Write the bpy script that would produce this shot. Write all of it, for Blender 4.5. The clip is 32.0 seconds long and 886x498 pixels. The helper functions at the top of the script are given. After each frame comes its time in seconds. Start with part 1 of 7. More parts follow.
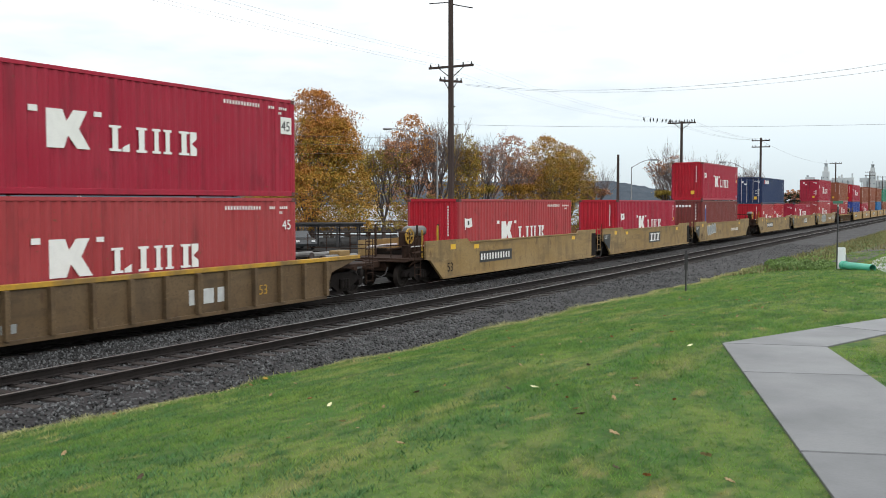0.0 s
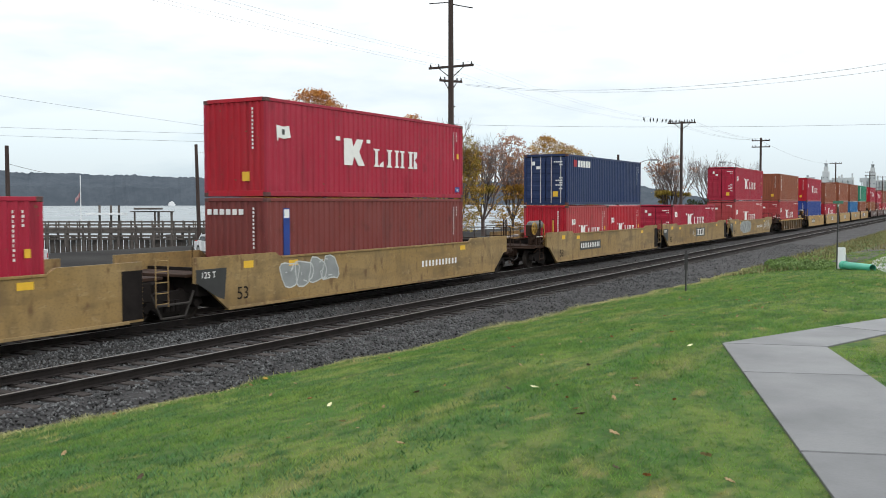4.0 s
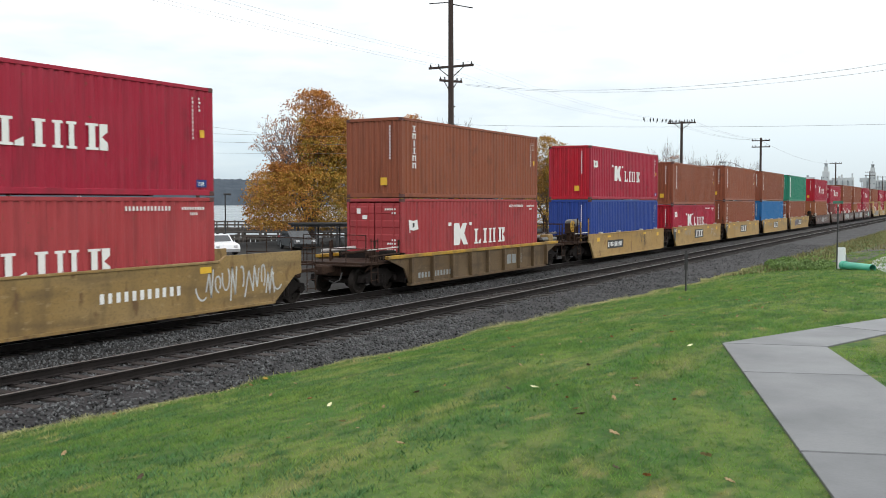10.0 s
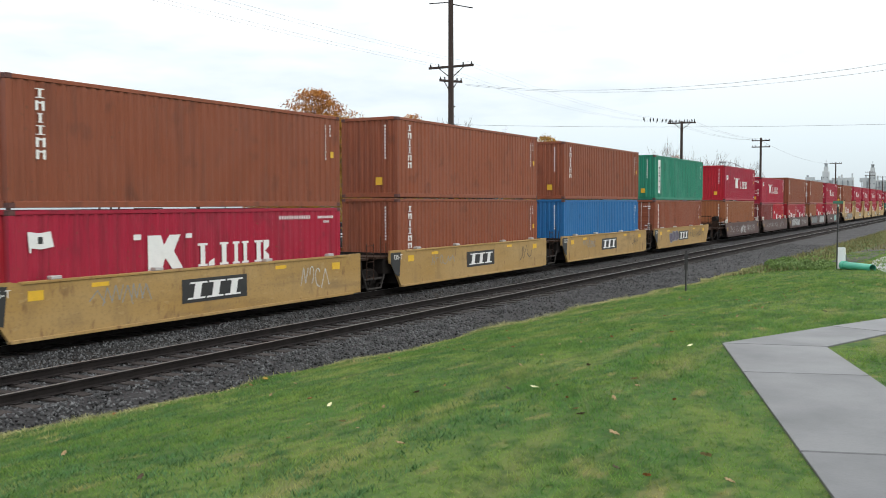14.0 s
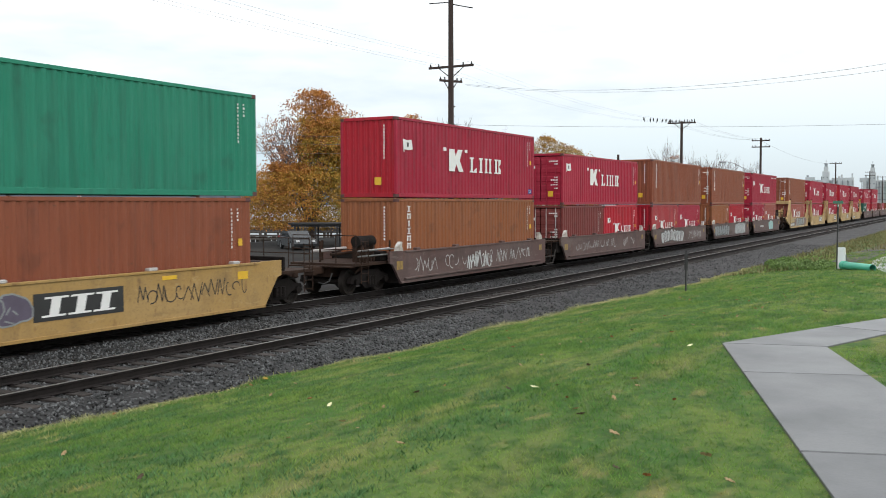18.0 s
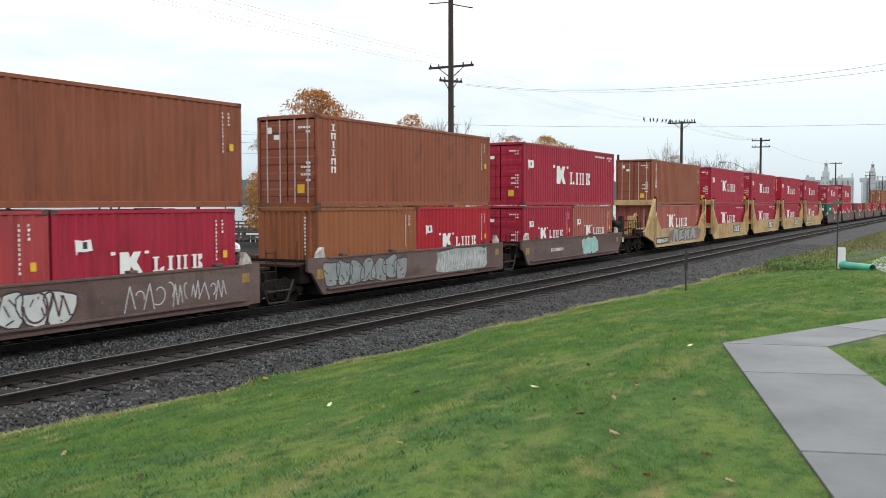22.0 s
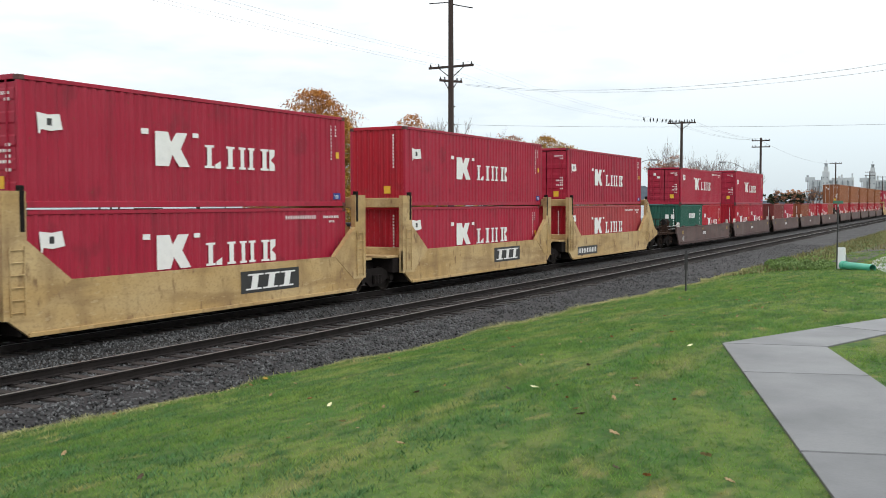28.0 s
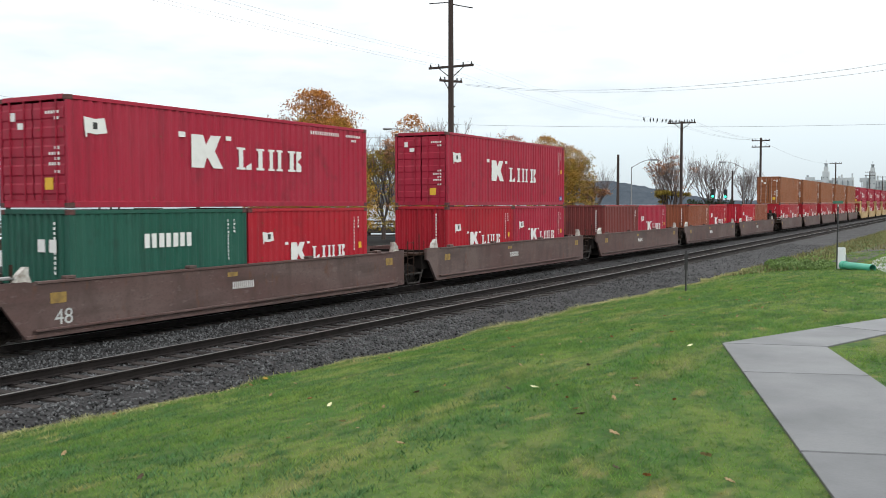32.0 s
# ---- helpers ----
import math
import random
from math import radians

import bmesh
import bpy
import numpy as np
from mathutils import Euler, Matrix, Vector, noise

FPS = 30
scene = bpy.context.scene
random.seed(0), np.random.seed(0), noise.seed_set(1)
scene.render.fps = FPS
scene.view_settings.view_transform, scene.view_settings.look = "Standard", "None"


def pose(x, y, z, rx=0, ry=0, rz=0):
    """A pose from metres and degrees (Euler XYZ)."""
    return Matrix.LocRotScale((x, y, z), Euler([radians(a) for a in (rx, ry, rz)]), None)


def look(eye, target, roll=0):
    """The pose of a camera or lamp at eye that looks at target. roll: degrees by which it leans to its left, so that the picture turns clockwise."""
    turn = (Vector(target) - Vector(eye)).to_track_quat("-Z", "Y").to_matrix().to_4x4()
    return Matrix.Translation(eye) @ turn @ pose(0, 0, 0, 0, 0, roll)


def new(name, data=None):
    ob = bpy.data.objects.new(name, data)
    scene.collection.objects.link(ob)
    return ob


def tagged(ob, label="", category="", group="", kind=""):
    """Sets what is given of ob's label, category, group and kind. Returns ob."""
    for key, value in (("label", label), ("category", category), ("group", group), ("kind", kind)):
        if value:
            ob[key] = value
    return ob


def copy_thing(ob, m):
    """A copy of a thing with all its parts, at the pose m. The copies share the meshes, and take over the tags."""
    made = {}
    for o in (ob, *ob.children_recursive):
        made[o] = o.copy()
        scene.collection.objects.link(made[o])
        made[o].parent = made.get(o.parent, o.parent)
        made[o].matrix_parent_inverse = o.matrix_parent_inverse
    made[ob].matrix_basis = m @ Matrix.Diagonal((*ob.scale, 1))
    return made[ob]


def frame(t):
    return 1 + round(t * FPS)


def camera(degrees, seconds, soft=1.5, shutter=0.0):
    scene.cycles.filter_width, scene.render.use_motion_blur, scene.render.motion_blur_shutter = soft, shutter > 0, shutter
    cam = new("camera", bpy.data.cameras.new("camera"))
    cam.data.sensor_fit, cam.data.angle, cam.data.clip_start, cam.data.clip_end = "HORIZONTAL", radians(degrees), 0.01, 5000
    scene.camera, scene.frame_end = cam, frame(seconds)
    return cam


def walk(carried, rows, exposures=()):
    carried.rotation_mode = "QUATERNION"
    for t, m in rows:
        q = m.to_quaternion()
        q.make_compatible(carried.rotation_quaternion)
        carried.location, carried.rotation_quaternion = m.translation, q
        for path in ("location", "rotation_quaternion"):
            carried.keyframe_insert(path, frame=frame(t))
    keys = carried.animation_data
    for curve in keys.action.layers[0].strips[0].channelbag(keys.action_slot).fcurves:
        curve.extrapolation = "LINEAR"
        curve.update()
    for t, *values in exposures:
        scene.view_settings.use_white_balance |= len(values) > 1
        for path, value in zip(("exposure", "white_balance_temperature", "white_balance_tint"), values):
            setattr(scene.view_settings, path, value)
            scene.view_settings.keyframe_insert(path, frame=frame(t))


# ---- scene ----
# ---- camera: it stands still ----
EYE = (0.0, 0.0, 3.1)
YAW, PITCH, ROLL = 29.207, -2.771, -0.099
cam = camera(50.24, 32.0, soft=0.9, shutter=0.12)
cam_pose = look(EYE, (math.cos(radians(YAW)) * math.cos(radians(PITCH)), math.sin(radians(YAW)) * math.cos(radians(PITCH)),
                      3.1 + math.sin(radians(PITCH))), ROLL)
walk(cam, [(0.0, cam_pose), (32.0, cam_pose)], exposures=[(0.0, 0.0), (32.0, 0.0)])

# ---- overcast daylight ----
world = bpy.data.worlds.new("overcast_sky")
scene.world = world
world.use_nodes = True
SUN_EL, SUN_ROT = radians(38), radians(200)


def build_sky():
    nt = world.node_tree
    nt.nodes.clear()
    n, l = nt.nodes.new, nt.links.new
    out, bg = n("ShaderNodeOutputWorld"), n("ShaderNodeBackground")
    sky = n("ShaderNodeTexSky")
    sky.sky_type, sky.sun_disc, sky.sun_elevation, sky.sun_rotation = "NISHITA", False, SUN_EL, SUN_ROT
    sky_gain = n("ShaderNodeVectorMath")
    sky_gain.operation = "SCALE"
    sky_gain.inputs["Scale"].default_value = 0.08
    l(sky.outputs[0], sky_gain.inputs[0])
    co = n("ShaderNodeTexCoord")
    sep = n("ShaderNodeSeparateXYZ")
    l(co.outputs["Generated"], sep.inputs[0])
    grad = n("ShaderNodeValToRGB")
    el = grad.color_ramp.elements
    el[0].position, el[0].color = 0.0, (0.72, 0.82, 0.88, 1)
    el[1].position, el[1].color = 1.0, (1.9, 1.9, 1.9, 1)
    for p, c in ((0.06, (0.90, 1.02, 1.08, 1)), (0.13, (1.10, 1.16, 1.19, 1)), (0.35, (1.5, 1.5, 1.5, 1))):
        e = el.new(p)
        e.color = c
    l(sep.outputs["Z"], grad.inputs[0])
    mp = n("ShaderNodeMapping")
    mp.inputs["Scale"].default_value = (2.2, 2.2, 9.0)
    l(co.outputs["Generated"], mp.inputs[0])
    cl = n("ShaderNodeTexNoise")
    cl.inputs["Scale"].default_value, cl.inputs["Detail"].default_value = 1.6, 6
    l(mp.outputs[0], cl.inputs["Vector"])
    cr = n("ShaderNodeValToRGB")
    cr.color_ramp.elements[0].position, cr.color_ramp.elements[0].color = 0.33, (0.76, 0.82, 0.87, 1)
    cr.color_ramp.elements[1].position, cr.color_ramp.elements[1].color = 0.50, (1, 1, 1, 1)
    l(cl.outputs[0], cr.inputs[0])
    mul = n("ShaderNodeMix")
    mul.data_type, mul.blend_type = "RGBA", "MULTIPLY"
    mul.inputs[0].default_value = 1
    l(grad.outputs[0], mul.inputs[6])
    l(cr.outputs[0], mul.inputs[7])
    mix = n("ShaderNodeMix")
    mix.data_type = "RGBA"
    mix.inputs[0].default_value = 0.88
    l(sky_gain.outputs[0], mix.inputs[6])
    l(mul.outputs[2], mix.inputs[7])
    l(mix.outputs[2], bg.inputs[0])
    bg.inputs[1].default_value = 1.0
    l(bg.outputs[0], out.inputs[0])


build_sky()
sun = new("sun", bpy.data.lights.new("sun", "SUN"))
sun.data.energy, sun.data.angle, sun.data.color = 0.7, radians(25), (1.0, 0.97, 0.92)
sun.matrix_world = look((0, 0, 0), (-math.cos(SUN_EL) * math.sin(SUN_ROT), -math.cos(SUN_EL) * math.cos(SUN_ROT), -math.sin(SUN_EL)))

# ---- mesh helpers ----


class Geo:
    """Gathers vertices and faces of one mesh."""

    def __init__(self):
        self.v, self.f = [], []

    def add(self, vs, fs):
        o = len(self.v)
        self.v += [tuple(p) for p in vs]
        self.f += [tuple(i + o for i in f) for f in fs]
        return self

    def box(self, x0, x1, y0, y1, z0, z1, c=0.0):
        if c <= 0:
            vs = [(x, y, z) for x in (x0, x1) for y in (y0, y1) for z in (z0, z1)]
            return self.add(vs, [(0, 1, 3, 2), (4, 6, 7, 5), (0, 4, 5, 1), (2, 3, 7, 6), (0, 2, 6, 4), (1, 5, 7, 3)])
        X, Y, Z = (x0, x1), (y0, y1), (z0, z1)
        vs, idx = [], {}
        for i in (0, 1):
            for j in (0, 1):
                for k in (0, 1):
                    sx, sy, sz = (1 - 2 * i) * c, (1 - 2 * j) * c, (1 - 2 * k) * c
                    for a, p in enumerate(((X[i], Y[j] + sy, Z[k] + sz), (X[i] + sx, Y[j], Z[k] + sz), (X[i] + sx, Y[j] + sy, Z[k]))):
                        idx[i, j, k, a] = len(vs)
                        vs.append(p)
        q = ((0, 0), (1, 0), (1, 1), (0, 1))
        fs = []
        for s in (0, 1):
            fs += [[idx[s, a, b, 0] for a, b in q], [idx[a, s, b, 1] for a, b in q], [idx[a, b, s, 2] for a, b in q]]
        for a in (0, 1):
            for b in (0, 1):
                fs += [[idx[0, a, b, 1], idx[1, a, b, 1], idx[1, a, b, 2], idx[0, a, b, 2]],
                       [idx[a, 0, b, 0], idx[a, 1, b, 0], idx[a, 1, b, 2], idx[a, 0, b, 2]],
                       [idx[a, b, 0, 0], idx[a, b, 1, 0], idx[a, b, 1, 1], idx[a, b, 0, 1]]]
                for k in (0, 1):
                    fs.append([idx[a, b, k, 0], idx[a, b, k, 1], idx[a, b, k, 2]])
        return self.add(vs, fs)

    def prism(self, pts, y0, y1):
        """A polygon in x, z drawn out along y."""
        n = len(pts)
        vs = [(x, y0, z) for x, z in pts] + [(x, y1, z) for x, z in pts]
        return self.add(vs, [tuple(range(n)), tuple(range(2 * n - 1, n - 1, -1))] + [(i, (i + 1) % n, n + (i + 1) % n, n + i) for i in range(n)])

    def prism_x(self, pts, x0, x1):
        """A polygon in y, z drawn out along x."""
        n = len(pts)
        vs = [(x0, y, z) for y, z in pts] + [(x1, y, z) for y, z in pts]
        return self.add(vs, [tuple(range(n)), tuple(range(2 * n - 1, n - 1, -1))] + [(i, (i + 1) % n, n + (i + 1) % n, n + i) for i in range(n)])

    def rod(self, p0, p1, r, n=8, r1=None, caps=True):
        p0, p1 = Vector(p0), Vector(p1)
        d = (p1 - p0).normalized()
        u = d.orthogonal().normalized()
        w = d.cross(u)
        r1 = r if r1 is None else r1
        vs = [p + (u * math.cos(a) + w * math.sin(a)) * q for p, q in ((p0, r), (p1, r1)) for a in [2 * math.pi * i / n for i in range(n)]]
        fs = [(i, (i + 1) % n, n + (i + 1) % n, n + i) for i in range(n)]
        if caps:
            fs += [tuple(range(n - 1, -1, -1)), tuple(range(n, 2 * n))]
        return self.add(vs, fs)

    def tube(self, pts, r, n=5):
        """A round bar along a line of points."""
        pts = [Vector(p) for p in pts]
        vs, m = [], len(pts)
        for i, p in enumerate(pts):
            d = (pts[min(i + 1, m - 1)] - pts[max(i - 1, 0)]).normalized()
            u = d.cross(Vector((0, 0, 1)))
            u = u.normalized() if u.length > 0.01 else Vector((1, 0, 0))
            w = d.cross(u)
            vs += [p + (u * math.cos(6.2832 * k / n) + w * math.sin(6.2832 * k / n)) * r for k in range(n)]
        return self.add(vs, [(i * n + k, i * n + (k + 1) % n, (i + 1) * n + (k + 1) % n, (i + 1) * n + k) for i in range(m - 1) for k in range(n)])

    def lathe(self, prof, n, centre, axis="y"):
        """A ring of (radius, offset) turned about an axis."""
        vs = []
        for i in range(n):
            a = 2 * math.pi * i / n
            for r, o in prof:
                c, s = r * math.cos(a), r * math.sin(a)
                q = (c, o, s) if axis == "y" else ((c, s, o) if axis == "z" else (o, c, s))
                vs.append(tuple(q[k] + centre[k] for k in range(3)))
        m = len(prof)
        return self.add(vs, [(i * m + j, ((i + 1) % n) * m + j, ((i + 1) % n) * m + (j + 1) % m, i * m + (j + 1) % m) for i in range(n) for j in range(m)])

    def mesh(self, name, smooth=False):
        me = bpy.data.meshes.new(name)
        me.from_pydata(self.v, [], self.f)
        bm = bmesh.new()
        bm.from_mesh(me)
        bmesh.ops.recalc_face_normals(bm, faces=bm.faces)
        bm.to_mesh(me)
        bm.free()
        if smooth:
            me.shade_smooth()
        return me


def part(name, geo, material, parent=None, label="", loc=None):
    """One mesh object under a thing or a part; geo is a Geo or a mesh that is shared."""
    me = geo.mesh(name) if isinstance(geo, Geo) else geo
    if not me.materials:
        me.materials.append(material)
    ob = new(name, me)
    ob.material_slots[0].link = "OBJECT"
    ob.material_slots[0].material = material
    if parent is not None:
        ob.parent = parent
    if loc is not None:
        ob.location = loc
    if label:
        tagged(ob, label)
    return ob


CACHE = {}


def shared(key, make):
    if key not in CACHE:
        CACHE[key] = make().mesh(key if isinstance(key, str) else str(key[0]))
    return CACHE[key]


def fast_mesh(name, verts, faces, k):
    """A large mesh from arrays; every face has k corners."""
    me = bpy.data.meshes.new(name)
    verts, faces = np.asarray(verts, np.float32), np.asarray(faces, np.int32)
    me.vertices.add(len(verts))
    me.vertices.foreach_set("co", verts.ravel())
    me.loops.add(faces.size)
    me.loops.foreach_set("vertex_index", faces.ravel())
    me.polygons.add(len(faces))
    me.polygons.foreach_set("loop_start", np.arange(0, faces.size, k, dtype=np.int32))
    me.polygons.foreach_set("loop_total", np.full(len(faces), k, np.int32))
    me.update(calc_edges=True)
    return me


# ---- materials ----


def material(name, base, rough=0.6, metal=0.0, dark=None, scale=2.0, amount=0.5, grain=30.0, grain_amount=0.2, bump=0.1, streak=1.0,
             spots=None, spot_level=0.62, spot_scale=1.5, per_object=0.0, per_island=0.0, emit=0.0, spec=0.5):
    """A surface with broad stains, fine grain, relief and, if wished, worn spots of another colour."""
    m = bpy.data.materials.new(name)
    m.use_nodes = True
    nt = m.node_tree
    n, l = nt.nodes.new, nt.links.new
    b = nt.nodes["Principled BSDF"]
    co = n("ShaderNodeTexCoord")
    mp = n("ShaderNodeMapping")
    mp.inputs["Scale"].default_value = (1, 1, 1 / streak)
    l(co.outputs["Object"], mp.inputs[0])
    big, small = n("ShaderNodeTexNoise"), n("ShaderNodeTexNoise")
    big.inputs["Scale"].default_value, big.inputs["Detail"].default_value = scale, 6
    small.inputs["Scale"].default_value, small.inputs["Detail"].default_value = grain, 3
    if per_object:
        info = n("ShaderNodeObjectInfo")
        off = n("ShaderNodeVectorMath")
        off.operation = "MULTIPLY_ADD"
        off.inputs[1].default_value = (37, 53, 71)
        l(info.outputs["Random"], off.inputs[0])
        l(mp.outputs[0], off.inputs[2])
        src = off.outputs[0]
    else:
        src = mp.outputs[0]
    l(src, big.inputs["Vector"])
    l(co.outputs["Object"], small.inputs["Vector"])
    dark = dark or tuple(c * 0.55 for c in base)

    def blend(a, c, fac_socket, lo, hi, amt):
        r = n("ShaderNodeMapRange")
        r.inputs["From Min"].default_value, r.inputs["From Max"].default_value, r.inputs["To Max"].default_value = lo, hi, amt
        l(fac_socket, r.inputs["Value"])
        x = n("ShaderNodeMix")
        x.data_type = "RGBA"
        l(r.outputs[0], x.inputs[0])
        for sock, val in ((x.inputs[6], a), (x.inputs[7], c)):
            if isinstance(val, tuple):
                sock.default_value = (*val, 1)
            else:
                l(val, sock)
        return x.outputs[2]

    col = blend(base, dark, big.outputs[0], 0.42, 0.72, amount)
    col = blend(col, dark, small.outputs[0], 0.45, 0.75, grain_amount)
    if spots:
        sp = n("ShaderNodeTexNoise")
        sp.inputs["Scale"].default_value, sp.inputs["Detail"].default_value = spot_scale, 8
        l(src, sp.inputs["Vector"])
        col = blend(col, spots, sp.outputs[0], spot_level, spot_level + 0.06, 0.85)
    if per_object or per_island:
        if per_island:
            geo = n("ShaderNodeNewGeometry")
            rnd = geo.outputs["Random Per Island"]
        else:
            rnd = info.outputs["Random"]
        r = n("ShaderNodeMapRange")
        k = per_object or per_island
        r.inputs["To Min"].default_value, r.inputs["To Max"].default_value = 1 - k, 1 + k
        l(rnd, r.inputs["Value"])
        hv = n("ShaderNodeHueSaturation")
        l(r.outputs[0], hv.inputs["Value"])
        l(col, hv.inputs["Color"])
        col = hv.outputs[0]
    l(col, b.inputs["Base Color"])
    rr = n("ShaderNodeMapRange")
    rr.inputs["To Min"].default_value, rr.inputs["To Max"].default_value = max(rough - 0.12, 0.05), min(rough + 0.15, 1)
    l(big.outputs[0], rr.inputs["Value"])
    l(rr.outputs[0], b.inputs["Roughness"])
    b.inputs["Metallic"].default_value = metal
    b.inputs["Specular IOR Level"].default_value = spec
    if bump:
        bp_ = n("ShaderNodeBump")
        bp_.inputs["Strength"].default_value, bp_.inputs["Distance"].default_value = bump, 0.02
        l(small.outputs[0], bp_.inputs["Height"])
        l(bp_.outputs[0], b.inputs["Normal"])
    if emit:
        l(col, b.inputs["Emission Color"])
        b.inputs["Emission Strength"].default_value = emit
    return m


def paint(name, c, fade=0.35, spots=(0.16, 0.07, 0.04), level=0.66):
    """Container paint: sun-bleached patches, runs of dirt down the sheet, scuffs and small rust spots."""
    m = bpy.data.materials.new(name)
    m.use_nodes = True
    nt = m.node_tree
    n, l = nt.nodes.new, nt.links.new
    b = nt.nodes["Principled BSDF"]
    co, info = n("ShaderNodeTexCoord"), n("ShaderNodeObjectInfo")
    off = n("ShaderNodeVectorMath")
    off.operation = "MULTIPLY_ADD"
    off.inputs[1].default_value = (37, 53, 71)
    l(info.outputs["Random"], off.inputs[0])
    l(co.outputs["Object"], off.inputs[2])

    def noise_at(scale, detail, stretch=(1, 1, 1)):
        mp = n("ShaderNodeMapping")
        mp.inputs["Scale"].default_value = stretch
        l(off.outputs[0], mp.inputs[0])
        t = n("ShaderNodeTexNoise")
        t.inputs["Scale"].default_value, t.inputs["Detail"].default_value = scale, detail
        l(mp.outputs[0], t.inputs["Vector"])
        return t.outputs[0]

    def layer(a, c2, fac, lo, hi, amt):
        r = n("ShaderNodeMapRange")
        r.inputs["From Min"].default_value, r.inputs["From Max"].default_value, r.inputs["To Max"].default_value = lo, hi, amt
        l(fac, r.inputs["Value"])
        x = n("ShaderNodeMix")
        x.data_type = "RGBA"
        l(r.outputs[0], x.inputs[0])
        for sock, val in ((x.inputs[6], a), (x.inputs[7], c2)):
            if isinstance(val, tuple):
                sock.default_value = (*val, 1)
            else:
                l(val, sock)
        return x.outputs[2]

    pale = tuple(v * 1.0 + 0.022 for v in c)
    dirty = tuple(v * 0.5 + 0.012 for v in c)
    col = layer(c, pale, noise_at(0.55, 4), 0.38, 0.68, 0.15 + fade)
    col = layer(col, dirty, noise_at(2.2, 6, (1.6, 1.6, 0.16)), 0.50, 0.74, 0.3 + fade)
    col = layer(col, pale, noise_at(5.0, 5, (1, 1, 0.25)), 0.56, 0.72, 0.45)
    col = layer(col, dirty, noise_at(1.3, 8), 0.60, 0.70, 0.5)
    fine = noise_at(9.0, 5)
    col = layer(col, spots, fine, level + 0.02, level + 0.05, 0.8)
    hv = n("ShaderNodeHueSaturation")
    r = n("ShaderNodeMapRange")
    r.inputs["To Min"].default_value, r.inputs["To Max"].default_value = 0.93, 1.07
    l(info.outputs["Random"], r.inputs["Value"])
    l(r.outputs[0], hv.inputs["Value"])
    l(col, hv.inputs["Color"])
    l(hv.outputs[0], b.inputs["Base Color"])
    rr = n("ShaderNodeMapRange")
    rr.inputs["To Min"].default_value, rr.inputs["To Max"].default_value = 0.36, 0.62
    l(fine, rr.inputs["Value"])
    l(rr.outputs[0], b.inputs["Roughness"])
    b.inputs["Specular IOR Level"].default_value = 0.25
    bp_ = n("ShaderNodeBump")
    bp_.inputs["Strength"].default_value, bp_.inputs["Distance"].default_value = 0.05, 0.02
    l(fine, bp_.inputs["Height"])
    l(bp_.outputs[0], b.inputs["Normal"])
    return m


K_RED = paint("crimson_paint", (0.345, 0.014, 0.040))
K_FADED = paint("faded_red_paint", (0.355, 0.046, 0.052), 0.4)
K_BRIGHT = paint("bright_red_paint", (0.40, 0.010, 0.024), 0.3)
BROWN = paint("rust_brown_paint", (0.245, 0.072, 0.036), 0.3)
OCHRE = paint("orange_brown_paint", (0.28, 0.096, 0.038), 0.3)
MAROON = paint("maroon_brown_paint", (0.175, 0.037, 0.033), 0.3)
K_RUSTY = paint("brownish_red_paint", (0.34, 0.095, 0.075), 0.45)
NAVY = paint("navy_blue_paint", (0.014, 0.03, 0.095), 0.3, (0.03, 0.06, 0.13))
BLUE = paint("blue_paint", (0.018, 0.05, 0.25), 0.3, (0.05, 0.08, 0.25))
SKYBLUE = paint("light_blue_paint", (0.018, 0.135, 0.34), 0.3, (0.05, 0.15, 0.3))
GREEN = paint("sea_green_paint", (0.02, 0.215, 0.135), 0.3, (0.05, 0.2, 0.12))
DKGREEN = paint("dark_green_paint", (0.016, 0.095, 0.066), 0.3, (0.04, 0.1, 0.07))
WHITE = material("white_lettering_paint", (0.8, 0.8, 0.78), 0.5, scale=4, amount=0.15, grain_amount=0.1, bump=0)
YELLOW = material("yellow_sticker", (0.75, 0.45, 0.03), 0.5, scale=4, amount=0.3, bump=0)
BLACK = material("black_panel_paint", (0.03, 0.03, 0.03), 0.5, scale=3, amount=0.4, bump=0.02)
STEEL_ROD = material("galvanised_rod", (0.55, 0.53, 0.52), 0.5, 0.2, bump=0)
CASTING = material("dark_rusty_casting", (0.12, 0.045, 0.04), 0.7, dark=(0.03, 0.018, 0.017), scale=6, amount=0.7, bump=0.05)


